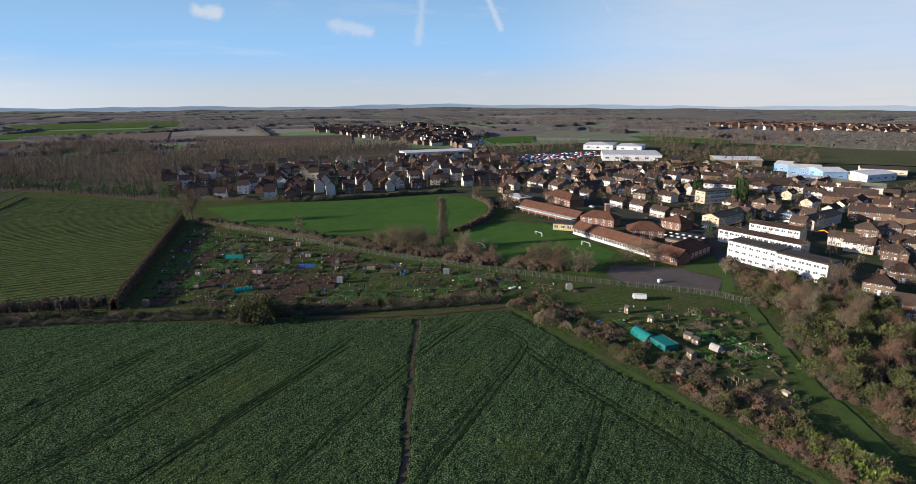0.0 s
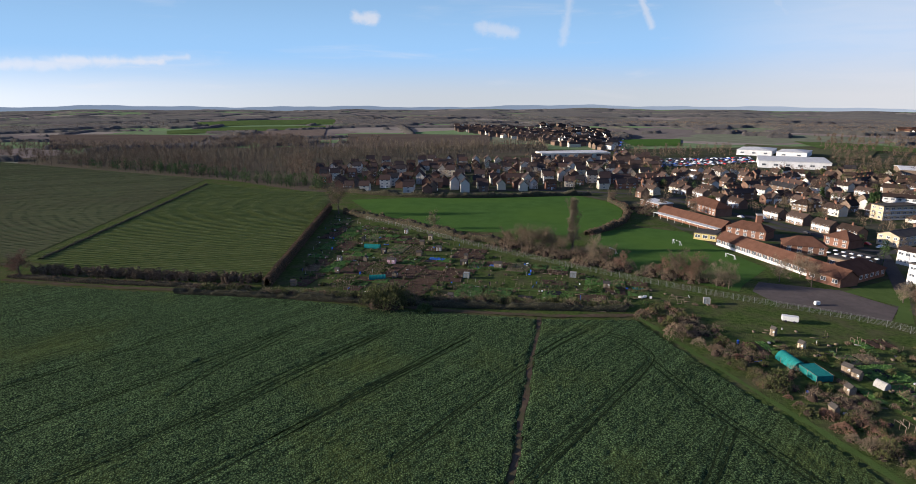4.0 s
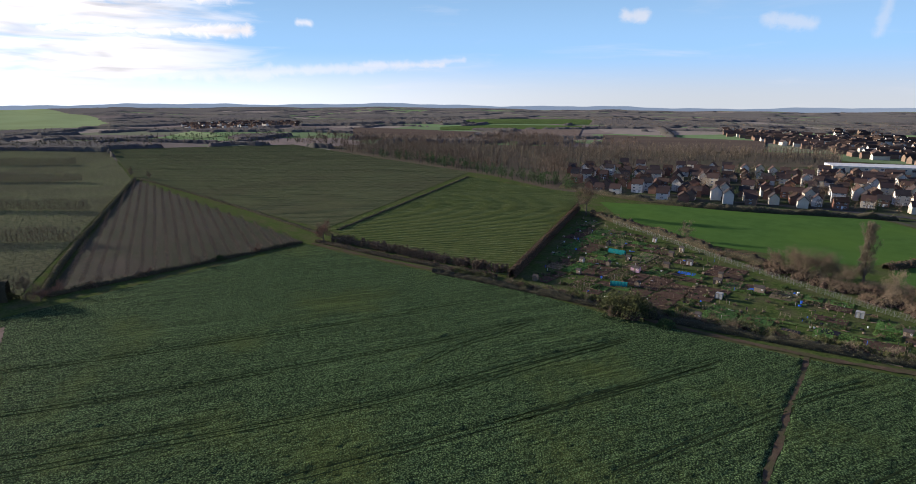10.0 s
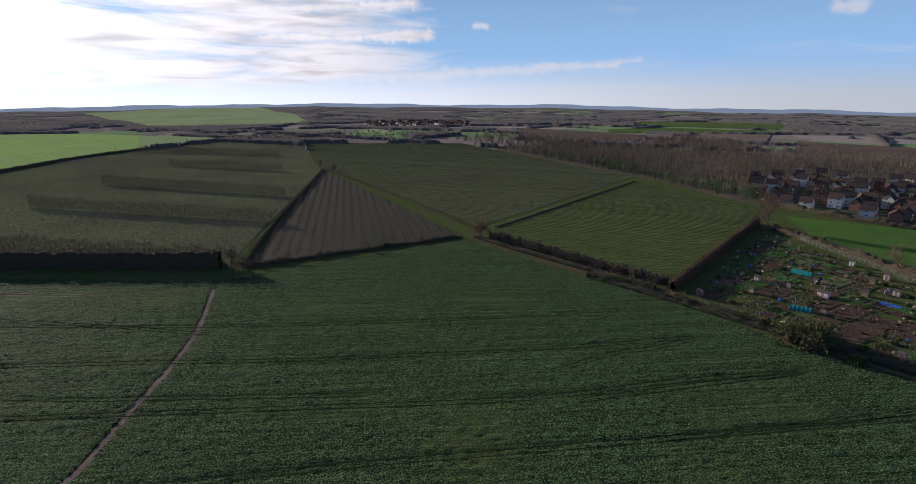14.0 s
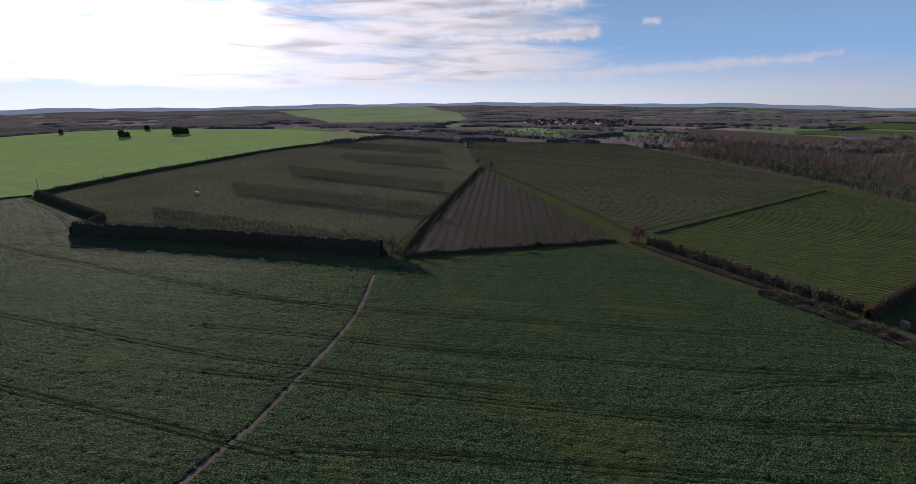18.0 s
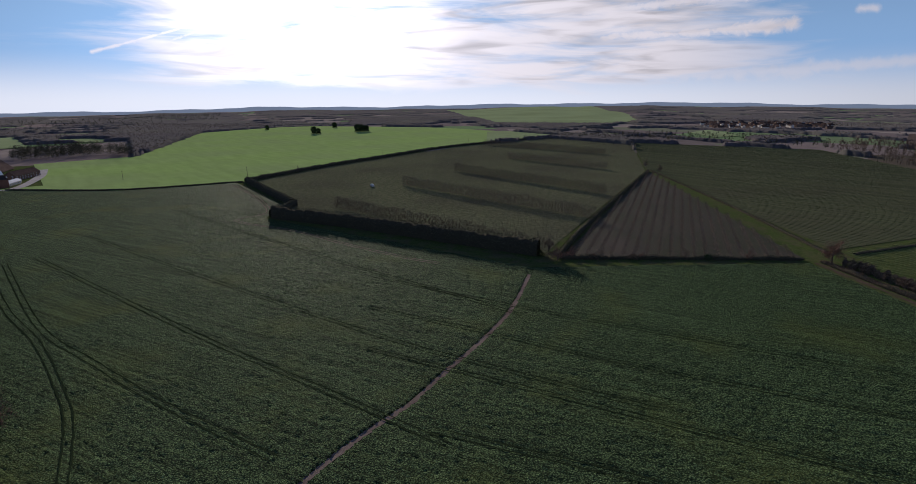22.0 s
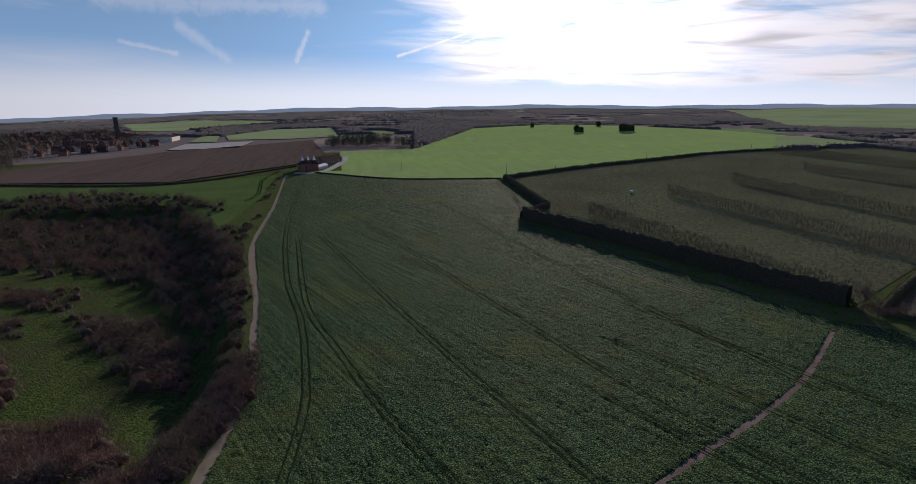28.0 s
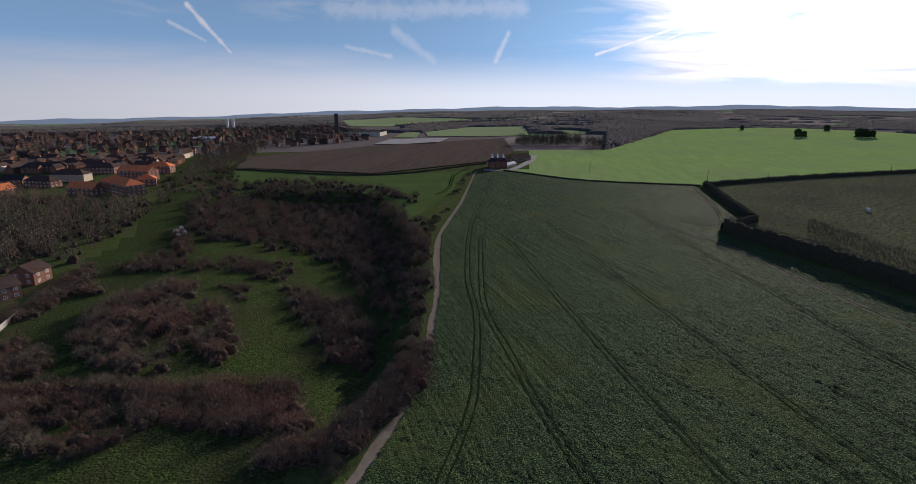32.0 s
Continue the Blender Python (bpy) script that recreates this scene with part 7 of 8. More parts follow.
far_houses([(217, 597), (278, 532), (230, 436), (202, 468), (193, 527)], 46, 19, -20, 92, "terraced houses behind the works")
far_houses([(-1804, 1024), (-1600, 1142), (-1329, 947), (-1435, 813)], 70, 22, 0, 86, "distant village houses")
far_houses([(-1722, 798), (-1710, 1013), (-1323, 820), (-1322, 644)], 60, 22, 0, 87, "distant village among trees")
far_houses([(-213, -1292), (-377, -1217), (-601, -1152), (-816, -1169), (-612, -739), (-473, -727), (-346, -712), (-289, -712), (-217, -785), (-131, -759)], 300, 17, 35, 88, "dark roofs of the old town", ("brick_red", "tile_brown", "slate", "slate"), size=0.7)
far_houses([(-128, -741), (-210, -757), (-275, -690), (-321, -739), (-251, -613), (-196, -625), (-117, -670)], 70, 14, 35, 89, "brick houses behind the new estate", ("brick_red", "white_wall", "tile_brown", "slate"))

# the orange-roofed estate beside the quarry
for p, dep, e, r, wall, roof, kind, rows, label in (
        ([(-153, -500), (-157, -456)], 14, 8.0, 4.0, "brick_red", "tile_orange", "hip", 3, "three-storey red brick flats with orange roof"),
        ([(-178, -499), (-191, -494)], 12, 6.0, 3.4, "brick_red", "tile_orange", "hip", 2, "red brick house with an orange hipped roof"),
        ([(-180, -551), (-196, -525)], 13, 8.5, 4.0, "brick_red", "tile_orange", "gable", 3, "long red brick flats with orange roof"),
        ([(-212, -577), (-227, -562)], 12, 7.0, 3.6, "brick_red", "tile_orange", "hip", 3, "tall brick house with dormers and orange roof"),
        ([(-130, -498), (-142, -478)], 10, 5.4, 4.0, "brick_red", "tile_orange", "gable", 2, "red brick house with an orange gabled roof"),
        ([(-131, -661), (-166, -649)], 12, 6.0, 3.4, "brick_red", "slate", "hip", 2, "brick flats with a dark slate roof"),
        ([(-116, -563), (-129, -541)], 11, 5.6, 3.4, "brick_red", "slate", "hip", 2, "brick houses under a slate roof"),
        ([(-138, -581), (-157, -561)], 12, 6.5, 3.6, "brick_buff", "slate", "hip", 2, "buff brick flats with slate roof"),
        ([(-172, -619), (-191, -599)], 12, 6.0, 3.4, "brick_red", "slate", "hip", 2, "brick flats behind with slate roof"),
        ([(-103, -577), (-116, -567)], 11, 5.6, 3.2, "brick_red", "slate", "gable", 2, "brick terrace with slate roof"),
        ([(-94, -521), (-105, -527)], 10, 5.0, 3.6, "brick_red", "tile_orange", "gable", 2, "brick house with orange gable roof")):
    block("estate_house", *p, dep, e, r, wall, roof, kind, label, "house", rows, (1.3, 1.3), 3.4, (0, 1, 3), group="orange-roofed estate")
# two houses at the wood's edge
block("brick_house", *[(-66, -268), (-73, -274)], 9.5, 5.2, 2.8, "brick_red", "tile_brown", "gable", "orange brick house with a brown tiled roof", "house", 2, (1.4, 1.2), 3.2, (0, 3), group="houses by the quarry")
block("brick_house", *[(-53, -254), (-60, -256)], 9.5, 5.2, 2.8, "brick_red", "tile_brown", "gable", "orange brick house with white windows", "house", 2, (1.4, 1.2), 3.2, (0, 3), group="houses by the quarry")
fp = [(-48, -223), (-55, -235)]
fe = thing("garden_fence", pose(0, 0, 0), "pale close-boarded garden fence", "fence")
for i in range(24):
    s = i / 24
    bm = bmesh.new()
    x, y = fp[0][0] + (fp[1][0] - fp[0][0]) * s, fp[0][1] + (fp[1][1] - fp[0][1]) * s
    box_bm(bm, -0.42, 0.42, -0.03, 0.03, 0, 1.9)
    b = part("board", bm, M["concrete"], fe)
    b.matrix_basis = pose(x, y, height(x, y), 0, 0, math.degrees(math.atan2(fp[1][1] - fp[0][1], fp[1][0] - fp[0][0])))

# the oast house at the end of the track
oa = block("oast_house", *[(-465, -372), (-478, -359)], 14, 7.0, 4.0, "brick_red", "slate", "hip", "brick oast house with three white-cowled kilns", "oast house", 2, (1.2, 1.3), 3.2, (0, 1))
for i in range(3):
    x = -5.6 + 5.6 * i
    pr = [solid([(x - 2.6, -8.2, -.3), (x + 2.6, -8.2, -.3), (x + 2.6, -3, -.3), (x - 2.6, -3, -.3), (x - 2.6, -8.2, 7), (x + 2.6, -8.2, 7), (x + 2.6, -3, 7), (x - 2.6, -3, 7)],
                [(0, 1, 5, 4), (1, 2, 6, 5), (2, 3, 7, 6), (3, 0, 4, 7), (4, 5, 6, 7)])]
    part("kiln", pr[0], M["brick_red"], oa)
    bm = solid([(x - 2.9, -8.5, 6.9), (x + 2.9, -8.5, 6.9), (x + 2.9, -2.7, 6.9), (x - 2.9, -2.7, 6.9), (x - .5, -6.1, 11.6), (x + .5, -6.1, 11.6), (x + .5, -5.1, 11.6), (x - .5, -5.1, 11.6)],
               [(0, 1, 5, 4), (1, 2, 6, 5), (2, 3, 7, 6), (3, 0, 4, 7), (4, 5, 6, 7), (3, 2, 1, 0)])
    part("kiln_roof", bm, M["slate"], oa, "dark steep kiln roof")
    bm = solid([(x - 1.3, -7.0, 10.6), (x + 1.3, -7.0, 10.6), (x + 1.3, -4.4, 10.6), (x - 1.3, -4.4, 10.6), (x - .4, -4.6, 15.2)], [(0, 1, 4), (1, 2, 4), (2, 3, 4), (3, 0, 4), (3, 2, 1, 0)])
    part("cowl", bm, M["frame_white"], oa, "white timber cowl")
block("barn", *[(-518, -382), (-555, -385)], 10, 4.5, 3.6, "brick_brown", "tile_brown", "gable", "brick farm cottage beside the oast", "house", 2, (1.1, 1.2), 4.0, (0, 3))
block("barn", *[(-482, -362), (-504, -367)], 6, 2.8, 1.6, "white_wall", "roof_sheet", "gable", "low white outbuilding by the oast", "barn", 1, (1.2, 1.0), 4.0)
ribbon("farm_yard", [(-451, -367), (-469, -349), (-539, -376), (-600, -412)], 8, M["concrete"], "pale concrete farm yard", "yard", z=0.3)
# the tall stack in the town
(sx_, sy_), = [(-625, -859)]
sk = thing("tower", pose(sx_, sy_, height(sx_, sy_)), "tall dark square tower in the town", "tower")
bm = bmesh.new()
box_bm(bm, -2.3, 2.3, -2.3, 2.3, -1, 38)
part("shaft", bm, M["roof_felt"], sk)
bm = bmesh.new()
box_bm(bm, -2.6, 2.6, -2.6, 2.6, 38, 39.5)
part("cap", bm, M["roof_felt"], sk)
block("works_shed", *[(-392, -911), (-416, -887)], 30, 6, 1.5, "panel_white", "roof_sheet", "gable", "long white shed in the town", "factory", 1, (3, 1.4), 9)
block("works_shed", *[(-550, -875), (-588, -818)], 40, 6, 0, "brick_brown", "roof_felt", "flat", "dark works buildings below the tower", "factory", 1, (3, 1.4), 9)
block("works_shed", *[(-643, -862), (-679, -805)], 40, 7, 0, "white_wall", "roof_felt", "flat", "low works beside the tower", "factory", 1, (3, 1.4), 9)

# pale silos beyond the works
for x, y in ((-598, -1226), (-606, -1215)):
    si = thing("silo", pose(x, y, height(x, y) - 0.5), "tall pale cylindrical silo in the town", "silo", "town silos")
    for name, r0, r1, z, h in (("body", 3.0, 3.0, 0, 22.0), ("cap", 3.2, 0.8, 22.0, 1.8)):
        bm = bmesh.new()
        bmesh.ops.create_cone(bm, cap_ends=True, segments=20, radius1=r0, radius2=r1, depth=h, matrix=Matrix.Translation((0, 0, z + h / 2)))
        part(name, bm, M["panel_white"], si)

# ---- allotments ----
def plane_box(name, m, size, mat, label, category, group="", top=None):
    bm = bmesh.new()
    box_bm(bm, -size[0] / 2, size[0] / 2, -size[1] / 2, size[1] / 2, 0, size[2])
    bmesh.ops.bevel(bm, geom=bm.edges[:], offset=min(size) * 0.12, segments=1, affect="EDGES")
    ob = part(name, bm, mat)
    ob.matrix_basis = m
    return tagged(ob, label, category, group)


def shed(x, y, turn, w, d, h, mat, label, group="allotment sheds"):
    ob = thing("garden_shed", pose(x, y, 0.2, 0, 0, turn), label, "shed", group)
    part("wall", wall_bm(w, d, h, 0.6, True), M[mat], ob)
    part("roof", roof_bm(w, d, h, 0.6, "gable", over=0.15, thick=0.08), M["roof_felt"], ob)
    bm = bmesh.new()
    box_bm(bm, -0.4, 0.4, -d / 2 - 0.04, -d / 2, 0, 1.75)
    part("door", bm, M["shed_wood"], ob)
    window(ob, w * 0.32, -d / 2, 1.0, 0.5, 0.5, 0, bars=0)
    return ob


def tunnel(x, y, turn, length, width, h, mat, label, ribs=7):
    """A netted tunnel: a vault on hoops."""
    ob = thing("polytunnel", pose(x, y, 0.2, 0, 0, turn), label, "polytunnel")
    seg = 10
    for k in range(ribs):
        bm = bmesh.new()
        x0 = -length / 2 + length * k / ribs
        x1 = x0 + length / ribs - 0.02
        rows = []
        for xx, b in ((x0, 1.0), ((x0 + x1) / 2, 0.95), (x1, 1.0)):
            rows.append([bm.verts.new((xx, math.cos(math.pi * i / seg) * width / 2 * b, math.sin(math.pi * i / seg) * h * b)) for i in range(seg + 1)])
        for a, b in zip(rows, rows[1:]):
            for i in range(seg):
                bm.faces.new((a[i], b[i], b[i + 1], a[i + 1]))
        part("cover", bm, M[mat], ob)
    for e in (-1, 1):
        bm = bmesh.new()
        vs = [bm.verts.new((e * length / 2, math.cos(math.pi * i / seg) * width / 2, math.sin(math.pi * i / seg) * h)) for i in range(seg + 1)]
        bm.faces.new(vs)
        part("end_panel", bm, M[mat], ob)
    return ob


def cage(x, y, turn, w, d, h, mat, label, cover=None):
    """A fruit cage or cold frame: posts and rails, netted if a cover is given."""
    ob = thing("fruit_cage", pose(x, y, 0.2, 0, 0, turn), label, "frame")
    for sx in (-1, 0, 1):
        for sy in (-1, 1):
            bm = bmesh.new()
            box_bm(bm, sx * w / 2 - 0.04, sx * w / 2 + 0.04, sy * d / 2 - 0.04, sy * d / 2 + 0.04, 0, h)
            part("post", bm, M["shed_wood"], ob)
    for sy in (-1, 1):
        bm = bmesh.new()
        box_bm(bm, -w / 2, w / 2, sy * d / 2 - 0.03, sy * d / 2 + 0.03, h, h + 0.06)
        part("rail", bm, M["shed_wood"], ob)
    if cover:
        bm = bmesh.new()
        box_bm(bm, -w / 2 + 0.05, w / 2 - 0.05, -d / 2 + 0.05, d / 2 - 0.05, 0.05, h + 0.02)
        part("net", bm, M[cover], ob)
    return ob


def barrel(x, y, mat="tarp_blue", label="blue plastic water butt", h=0.95):
    bm = bmesh.new()
    bmesh.ops.create_cone(bm, cap_ends=True, segments=10, radius1=0.3, radius2=0.34, depth=h, matrix=pose(0, 0, h / 2))
    bmesh.ops.create_cone(bm, cap_ends=True, segments=10, radius1=0.36, radius2=0.36, depth=0.08, matrix=pose(0, 0, h))
    ob = part("water_butt", bm, M[mat])
    ob.matrix_basis = pose(x, y, 0.2)
    return tagged(ob, label + " on the plot", "barrel", "water butts")


AL = random.Random(23)
(ra, rb) = [(-101, 198), (-45, 197)]
PLOT_TURN = math.degrees(math.atan2(rb[1] - ra[1], rb[0] - ra[0]))
c_, s_ = math.cos(radians(PLOT_TURN)), math.sin(radians(PLOT_TURN))
MAIN = [(-114, 186), (-155, 314), (-91, 278), (-50, 251), (4, 223), (38, 207), (47, 198), (30, 196), (-36, 184)]
SIDE = [(43, 172), (56, 183), (85, 184), (98, 180), (88, 141), (83, 116), (81, 100), (75, 106), (69, 117), (60, 131), (51, 146)]


def bed(x, y, w, d, turn, mat, label, h=0.12):
    return plane_box("vegetable_bed", pose(x, y, 0.12 + AL.uniform(0, 0.05), 0, 0, turn), (w, d, h), M[mat], label, "vegetable bed", "allotment beds")


def inside1(poly, x, y):
    return bool(inside(poly, np.array([x]), np.array([y]))[0])


tufts = {"bed_green": [], "leaf_olive": [], "twig_brown": [], "leaf_green": []}
rng = np.random.default_rng(77)


def plots(poly, turn, du, dv, skip):
    c, s = math.cos(radians(turn)), math.sin(radians(turn))
    us, vs = [x * c + y * s for x, y in poly], [-x * s + y * c for x, y in poly]
    v = min(vs) + 1
    while v < max(vs):
        u = min(us) + AL.uniform(0, 3)
        depth = dv * AL.uniform(0.8, 1.2)
        while u < max(us):
            w = du * AL.uniform(0.7, 1.3)
            cu, cv = u + w / 2, v + depth / 2
            x, y = cu * c - cv * s, cu * s + cv * c
            if inside1(poly, x, y) and inside1(poly, x + 3 * c, y + 3 * s) and inside1(poly, x - 3 * c, y - 3 * s) and AL.random() > skip:
                n = AL.choice([1, 1, 2, 2, 3])
                for i in range(n):
                    mat = AL.choice(["bed_soil", "bed_soil", "bed_green", "bed_straw", "bed_green", "rough_grass"])
                    if AL.random() < 0.82:
                        vv = cv - depth / 2 + depth * (i + 0.5) / n
                        bx, by = cu * c - vv * s, cu * s + vv * c
                        L = depth / n - 0.8
                        bed(bx, by, w - 0.9, L, turn, mat, {"bed_soil": "dug brown soil bed", "bed_green": "bed of low green vegetables", "bed_straw": "straw-coloured bed full of weeds", "rough_grass": "overgrown grassy bed with weeds"}[mat] + (" on an allotment" if mat == "bed_soil" else ""))
                        k = int(w * L * (0.5 if mat == "bed_soil" else 2.2))
                        lx, ly = rng.uniform(-w / 2 + 0.6, w / 2 - 0.6, k), np.round(rng.uniform(-L / 2, L / 2, k) / 0.7) * 0.7
                        P = np.stack([bx + lx * c - ly * s, by + lx * s + ly * c, rng.uniform(0.25, 0.7, k)], axis=1)
                        tufts[AL.choice(["bed_green", "leaf_olive", "twig_brown", "leaf_green"])].append(P)
                q = AL.random()
                ex, ey = (u + 0.8) * c - (v + 0.8) * s, (u + 0.8) * s + (v + 0.8) * c
                if q < 0.2:
                    shed(ex, ey, turn + AL.choice([0, 90, 180]), AL.uniform(1.6, 2.4), AL.uniform(1.4, 1.9), 1.8, AL.choice(["shed_wood", "shed_wood", "black_board"]), "weathered timber allotment shed")
                elif q < 0.4:
                    barrel(ex, ey, AL.choice(["tarp_blue", "tarp_blue", "black_plastic", "leaf_green"]), AL.choice(["dark plastic rainwater butt"]))
                elif q < 0.52:
                    plane_box("compost_bin", pose(ex, ey, 0.18, 0, 0, turn), (1.1, 1.1, 0.9), M["shed_wood"], "slatted timber compost bin", "compost bin", "compost bins")
                elif q < 0.545:
                    plane_box("plastic_sack", pose(ex, ey, 0.18, 0, 0, AL.uniform(0, 90)), (0.9, 0.6, 0.5), M["plastic_white"], "white plastic sack lying on a plot", "sack", "white sacks")
                elif q < 0.68:
                    cage(ex + 2 * c, ey + 2 * s, turn, 3.0, 2.2, 1.5, "shed_wood", "timber frame for climbing beans")
                elif q < 0.74:
                    plane_box("ground_sheet", pose(x, y, 0.27, 0, 0, turn), (w * 0.5, 2.4, 0.05), M[AL.choice(["tarp_blue", "black_plastic", "teal", "black_plastic"])], "plastic sheet pegged over a bed", "tarpaulin", "ground sheets")
                elif q < 0.82:
                    bush(AL.choice(["laurel", "scrub", "bramble"]), ex, ey, AL.uniform(0.25, 0.45), AL.uniform(0, 6), "small garden bush on a plot", "plot bushes")
            u += w
        v += depth + 1.2


plots(MAIN, PLOT_TURN, 8.5, 15.0, 0.06)
(sa, sb) = [(62, 165), (74, 131)]
SIDE_TURN = math.degrees(math.atan2(sb[1] - sa[1], sb[0] - sa[0]))
plots(SIDE, SIDE_TURN, 8.0, 11.0, 0.25)
for mat, P in tufts.items():
    P = np.concatenate(P)
    P = np.repeat(P, 3, axis=0) + rng.normal(size=(len(P) * 3, 3)) * 0.12
    V, F = slivers(P, 0.45, 0.5, rng, up=0.6)
    tagged(fast_mesh("vegetables", V, F, M[mat]), "rows of winter vegetables and weeds", "vegetables", kind="stuff")

# what stands out among the plots
P_ = dict(zip("ABCDEFGHIJ", [(-102, 246), (-82, 202), (-84, 224), (-66, 234), (-62, 209), (-53, 213), (-108, 222), (-96, 279), (-79, 268), (-69, 248)]))
tunnel(*P_["A"], PLOT_TURN, 8.0, 2.6, 2.0, "teal", "teal netted tunnel over a bed", 8)
tunnel(*P_["B"], PLOT_TURN + 20, 6.5, 3.4, 1.6, "teal", "sagging teal netting on hoops", 5)
shed(*P_["C"], PLOT_TURN, 3.6, 2.2, 1.9, "shed_pink", "faded pink timber shed")
plane_box("ground_sheet", pose(*P_["D"], 0.3, 0, 0, PLOT_TURN), (7, 3.5, 0.12), M["tarp_blue"], "bright blue tarpaulin over a bed", "tarpaulin")
for k in "EF":
    plane_box("vegetable_bed", pose(*P_[k], 0.2, 0, 0, PLOT_TURN), (9.5, 17.0, 0.14), M["bed_soil"], "large freshly dug brown soil bed", "vegetable bed", "allotment beds")
shed(*P_["G"], PLOT_TURN, 1.8, 1.8, 2.0, "concrete", "pale grey allotment shed")
shed(*P_["H"], PLOT_TURN, 1.8, 1.6, 2.0, "plastic_white", "white painted allotment shed")
shed(*P_["I"], PLOT_TURN, 2.0, 1.8, 2.2, "brick_buff", "orange timber shed with flat roof")
shed(*P_["J"], PLOT_TURN, 2.2, 1.8, 2.0, "concrete", "grey shed with a dark roof")
Q_ = [(-47, 211), (-52, 228), (-37, 228), (-5, 221), (-11, 200), (21, 203), (32, 200), (8, 211)]
cage(*Q_[0], PLOT_TURN, 2.4, 2.2, 2.1, "shed_wood", "pale greenhouse framed in timber", "clear_plastic")
shed(*Q_[1], PLOT_TURN, 3.0, 2.2, 2.0, "black_board", "dark timber shed by the path")
shed(*Q_[2], PLOT_TURN, 3.4, 2.2, 2.0, "shed_wood", "brown timber shed by the fence")
cage(*Q_[3], PLOT_TURN, 2.6, 2.2, 2.0, "shed_wood", "small framed greenhouse on a plot", "clear_plastic")
plane_box("ground_sheet", pose(*Q_[4], 0.3, 0, 0, PLOT_TURN), (5, 4, 0.1), M["black_plastic"], "dark weed sheet over a bed", "tarpaulin")
for i in range(5):
    plane_box("plastic_sack", pose(Q_[5][0] + AL.uniform(-3, 3), Q_[5][1] + AL.uniform(-1.5, 1.5), 0.2, 0, 0, 40 * i), (1.2, 0.8, 0.6), M["plastic_white"], "white plastic sacks lying in a heap", "sack", "white sacks")
cage(*Q_[6], PLOT_TURN, 5.0, 3.0, 1.7, "shed_wood", "fruit cage of thin timber posts")
shed(*Q_[7], PLOT_TURN, 2.4, 1.8, 1.9, "shed_wood", "weathered brown shed on a plot")
S_ = [(56, 157), (60, 151), (57, 177), (62, 168), (69, 155), (70, 152), (74, 148), (65, 189), (101, 182), (79, 208), (66, 139), (80, 123), (42, 201), (82, 98), (86, 148), (86, 152), (87, 162)]
tunnel(*S_[0], SIDE_TURN, 7.5, 4.0, 2.4, "teal", "large teal tunnel of garden netting", 6)
cage(*S_[1], SIDE_TURN, 7.0, 4.6, 1.8, "shed_wood", "teal fruit cage covered in netting", "teal")
for i, (w, d, h, mat, label) in enumerate(((1.5, 1.3, 2.1, "shed_wood", "narrow pale timber shed"), (1.6, 1.4, 2.0, "brick_buff", "small orange-sided timber shed"), (2.4, 2.0, 2.0, "shed_wood", "brown timber shed beside the path"),
                                           (2.0, 1.8, 1.8, "shed_wood", "greenish timber shed beside the path"))):
    shed(*S_[2 + i], SIDE_TURN + 20, w, d, h, mat, label)
tunnel(*S_[6], SIDE_TURN + 10, 3.0, 2.2, 1.8, "concrete", "grey tunnel covered in plastic", 4)
vn = thing("trailer", pose(*S_[7], 0.25, 0, 0, -12), "white box trailer beside the fence", "trailer")
bm = bmesh.new()
box_bm(bm, -2.4, 2.4, -1.0, 1.0, 0.5, 2.1)
bmesh.ops.bevel(bm, geom=bm.edges[:], offset=0.15, segments=2, affect="EDGES")
part("body", bm, M["plastic_white"], vn)
for sx in (-1.2, 1.2):
    for sy in (-0.95, 0.95):
        bm = bmesh.new()
        bmesh.ops.create_cone(bm, cap_ends=True, segments=12, radius1=0.4, radius2=0.4, depth=0.22, matrix=pose(sx, sy, 0.4, 90, 0, 0))
        part("wheel", bm, M["black_plastic"], vn)
gt = thing("metal_gate", pose(*S_[8], 0.2, 0, 0, 10), "pale metal gate into the allotments", "gate")
for i in range(9):
    bm = bmesh.new()
    box_bm(bm, -1.6 + 0.4 * i - 0.03, -1.6 + 0.4 * i + 0.03, -0.03, 0.03, 0, 2.0)
    part("bar", bm, M["fence_steel"], gt)
for z in (0.15, 1.9):
    bm = bmesh.new()
    box_bm(bm, -1.65, 1.65, -0.035, 0.035, z, z + 0.07)
    part("rail", bm, M["fence_steel"], gt)
plane_box("storage_box", pose(*S_[9], 0.22, 0, 0, 20), (1.8, 1.2, 1.3), M["plastic_white"], "white storage box on the yard", "box")
cage(*S_[11], SIDE_TURN, 2.2, 1.2, 0.9, "shed_wood", "reddish timber bench frame on a plot", "brick_buff")
cage(*S_[12], PLOT_TURN, 2.2, 1.8, 2.0, "shed_wood", "small white-framed greenhouse on a plot", "clear_plastic")
cage(*S_[13], SIDE_TURN + 40, 3.0, 2.0, 1.0, "fence_steel", "white slatted table in the shade", "plastic_white")
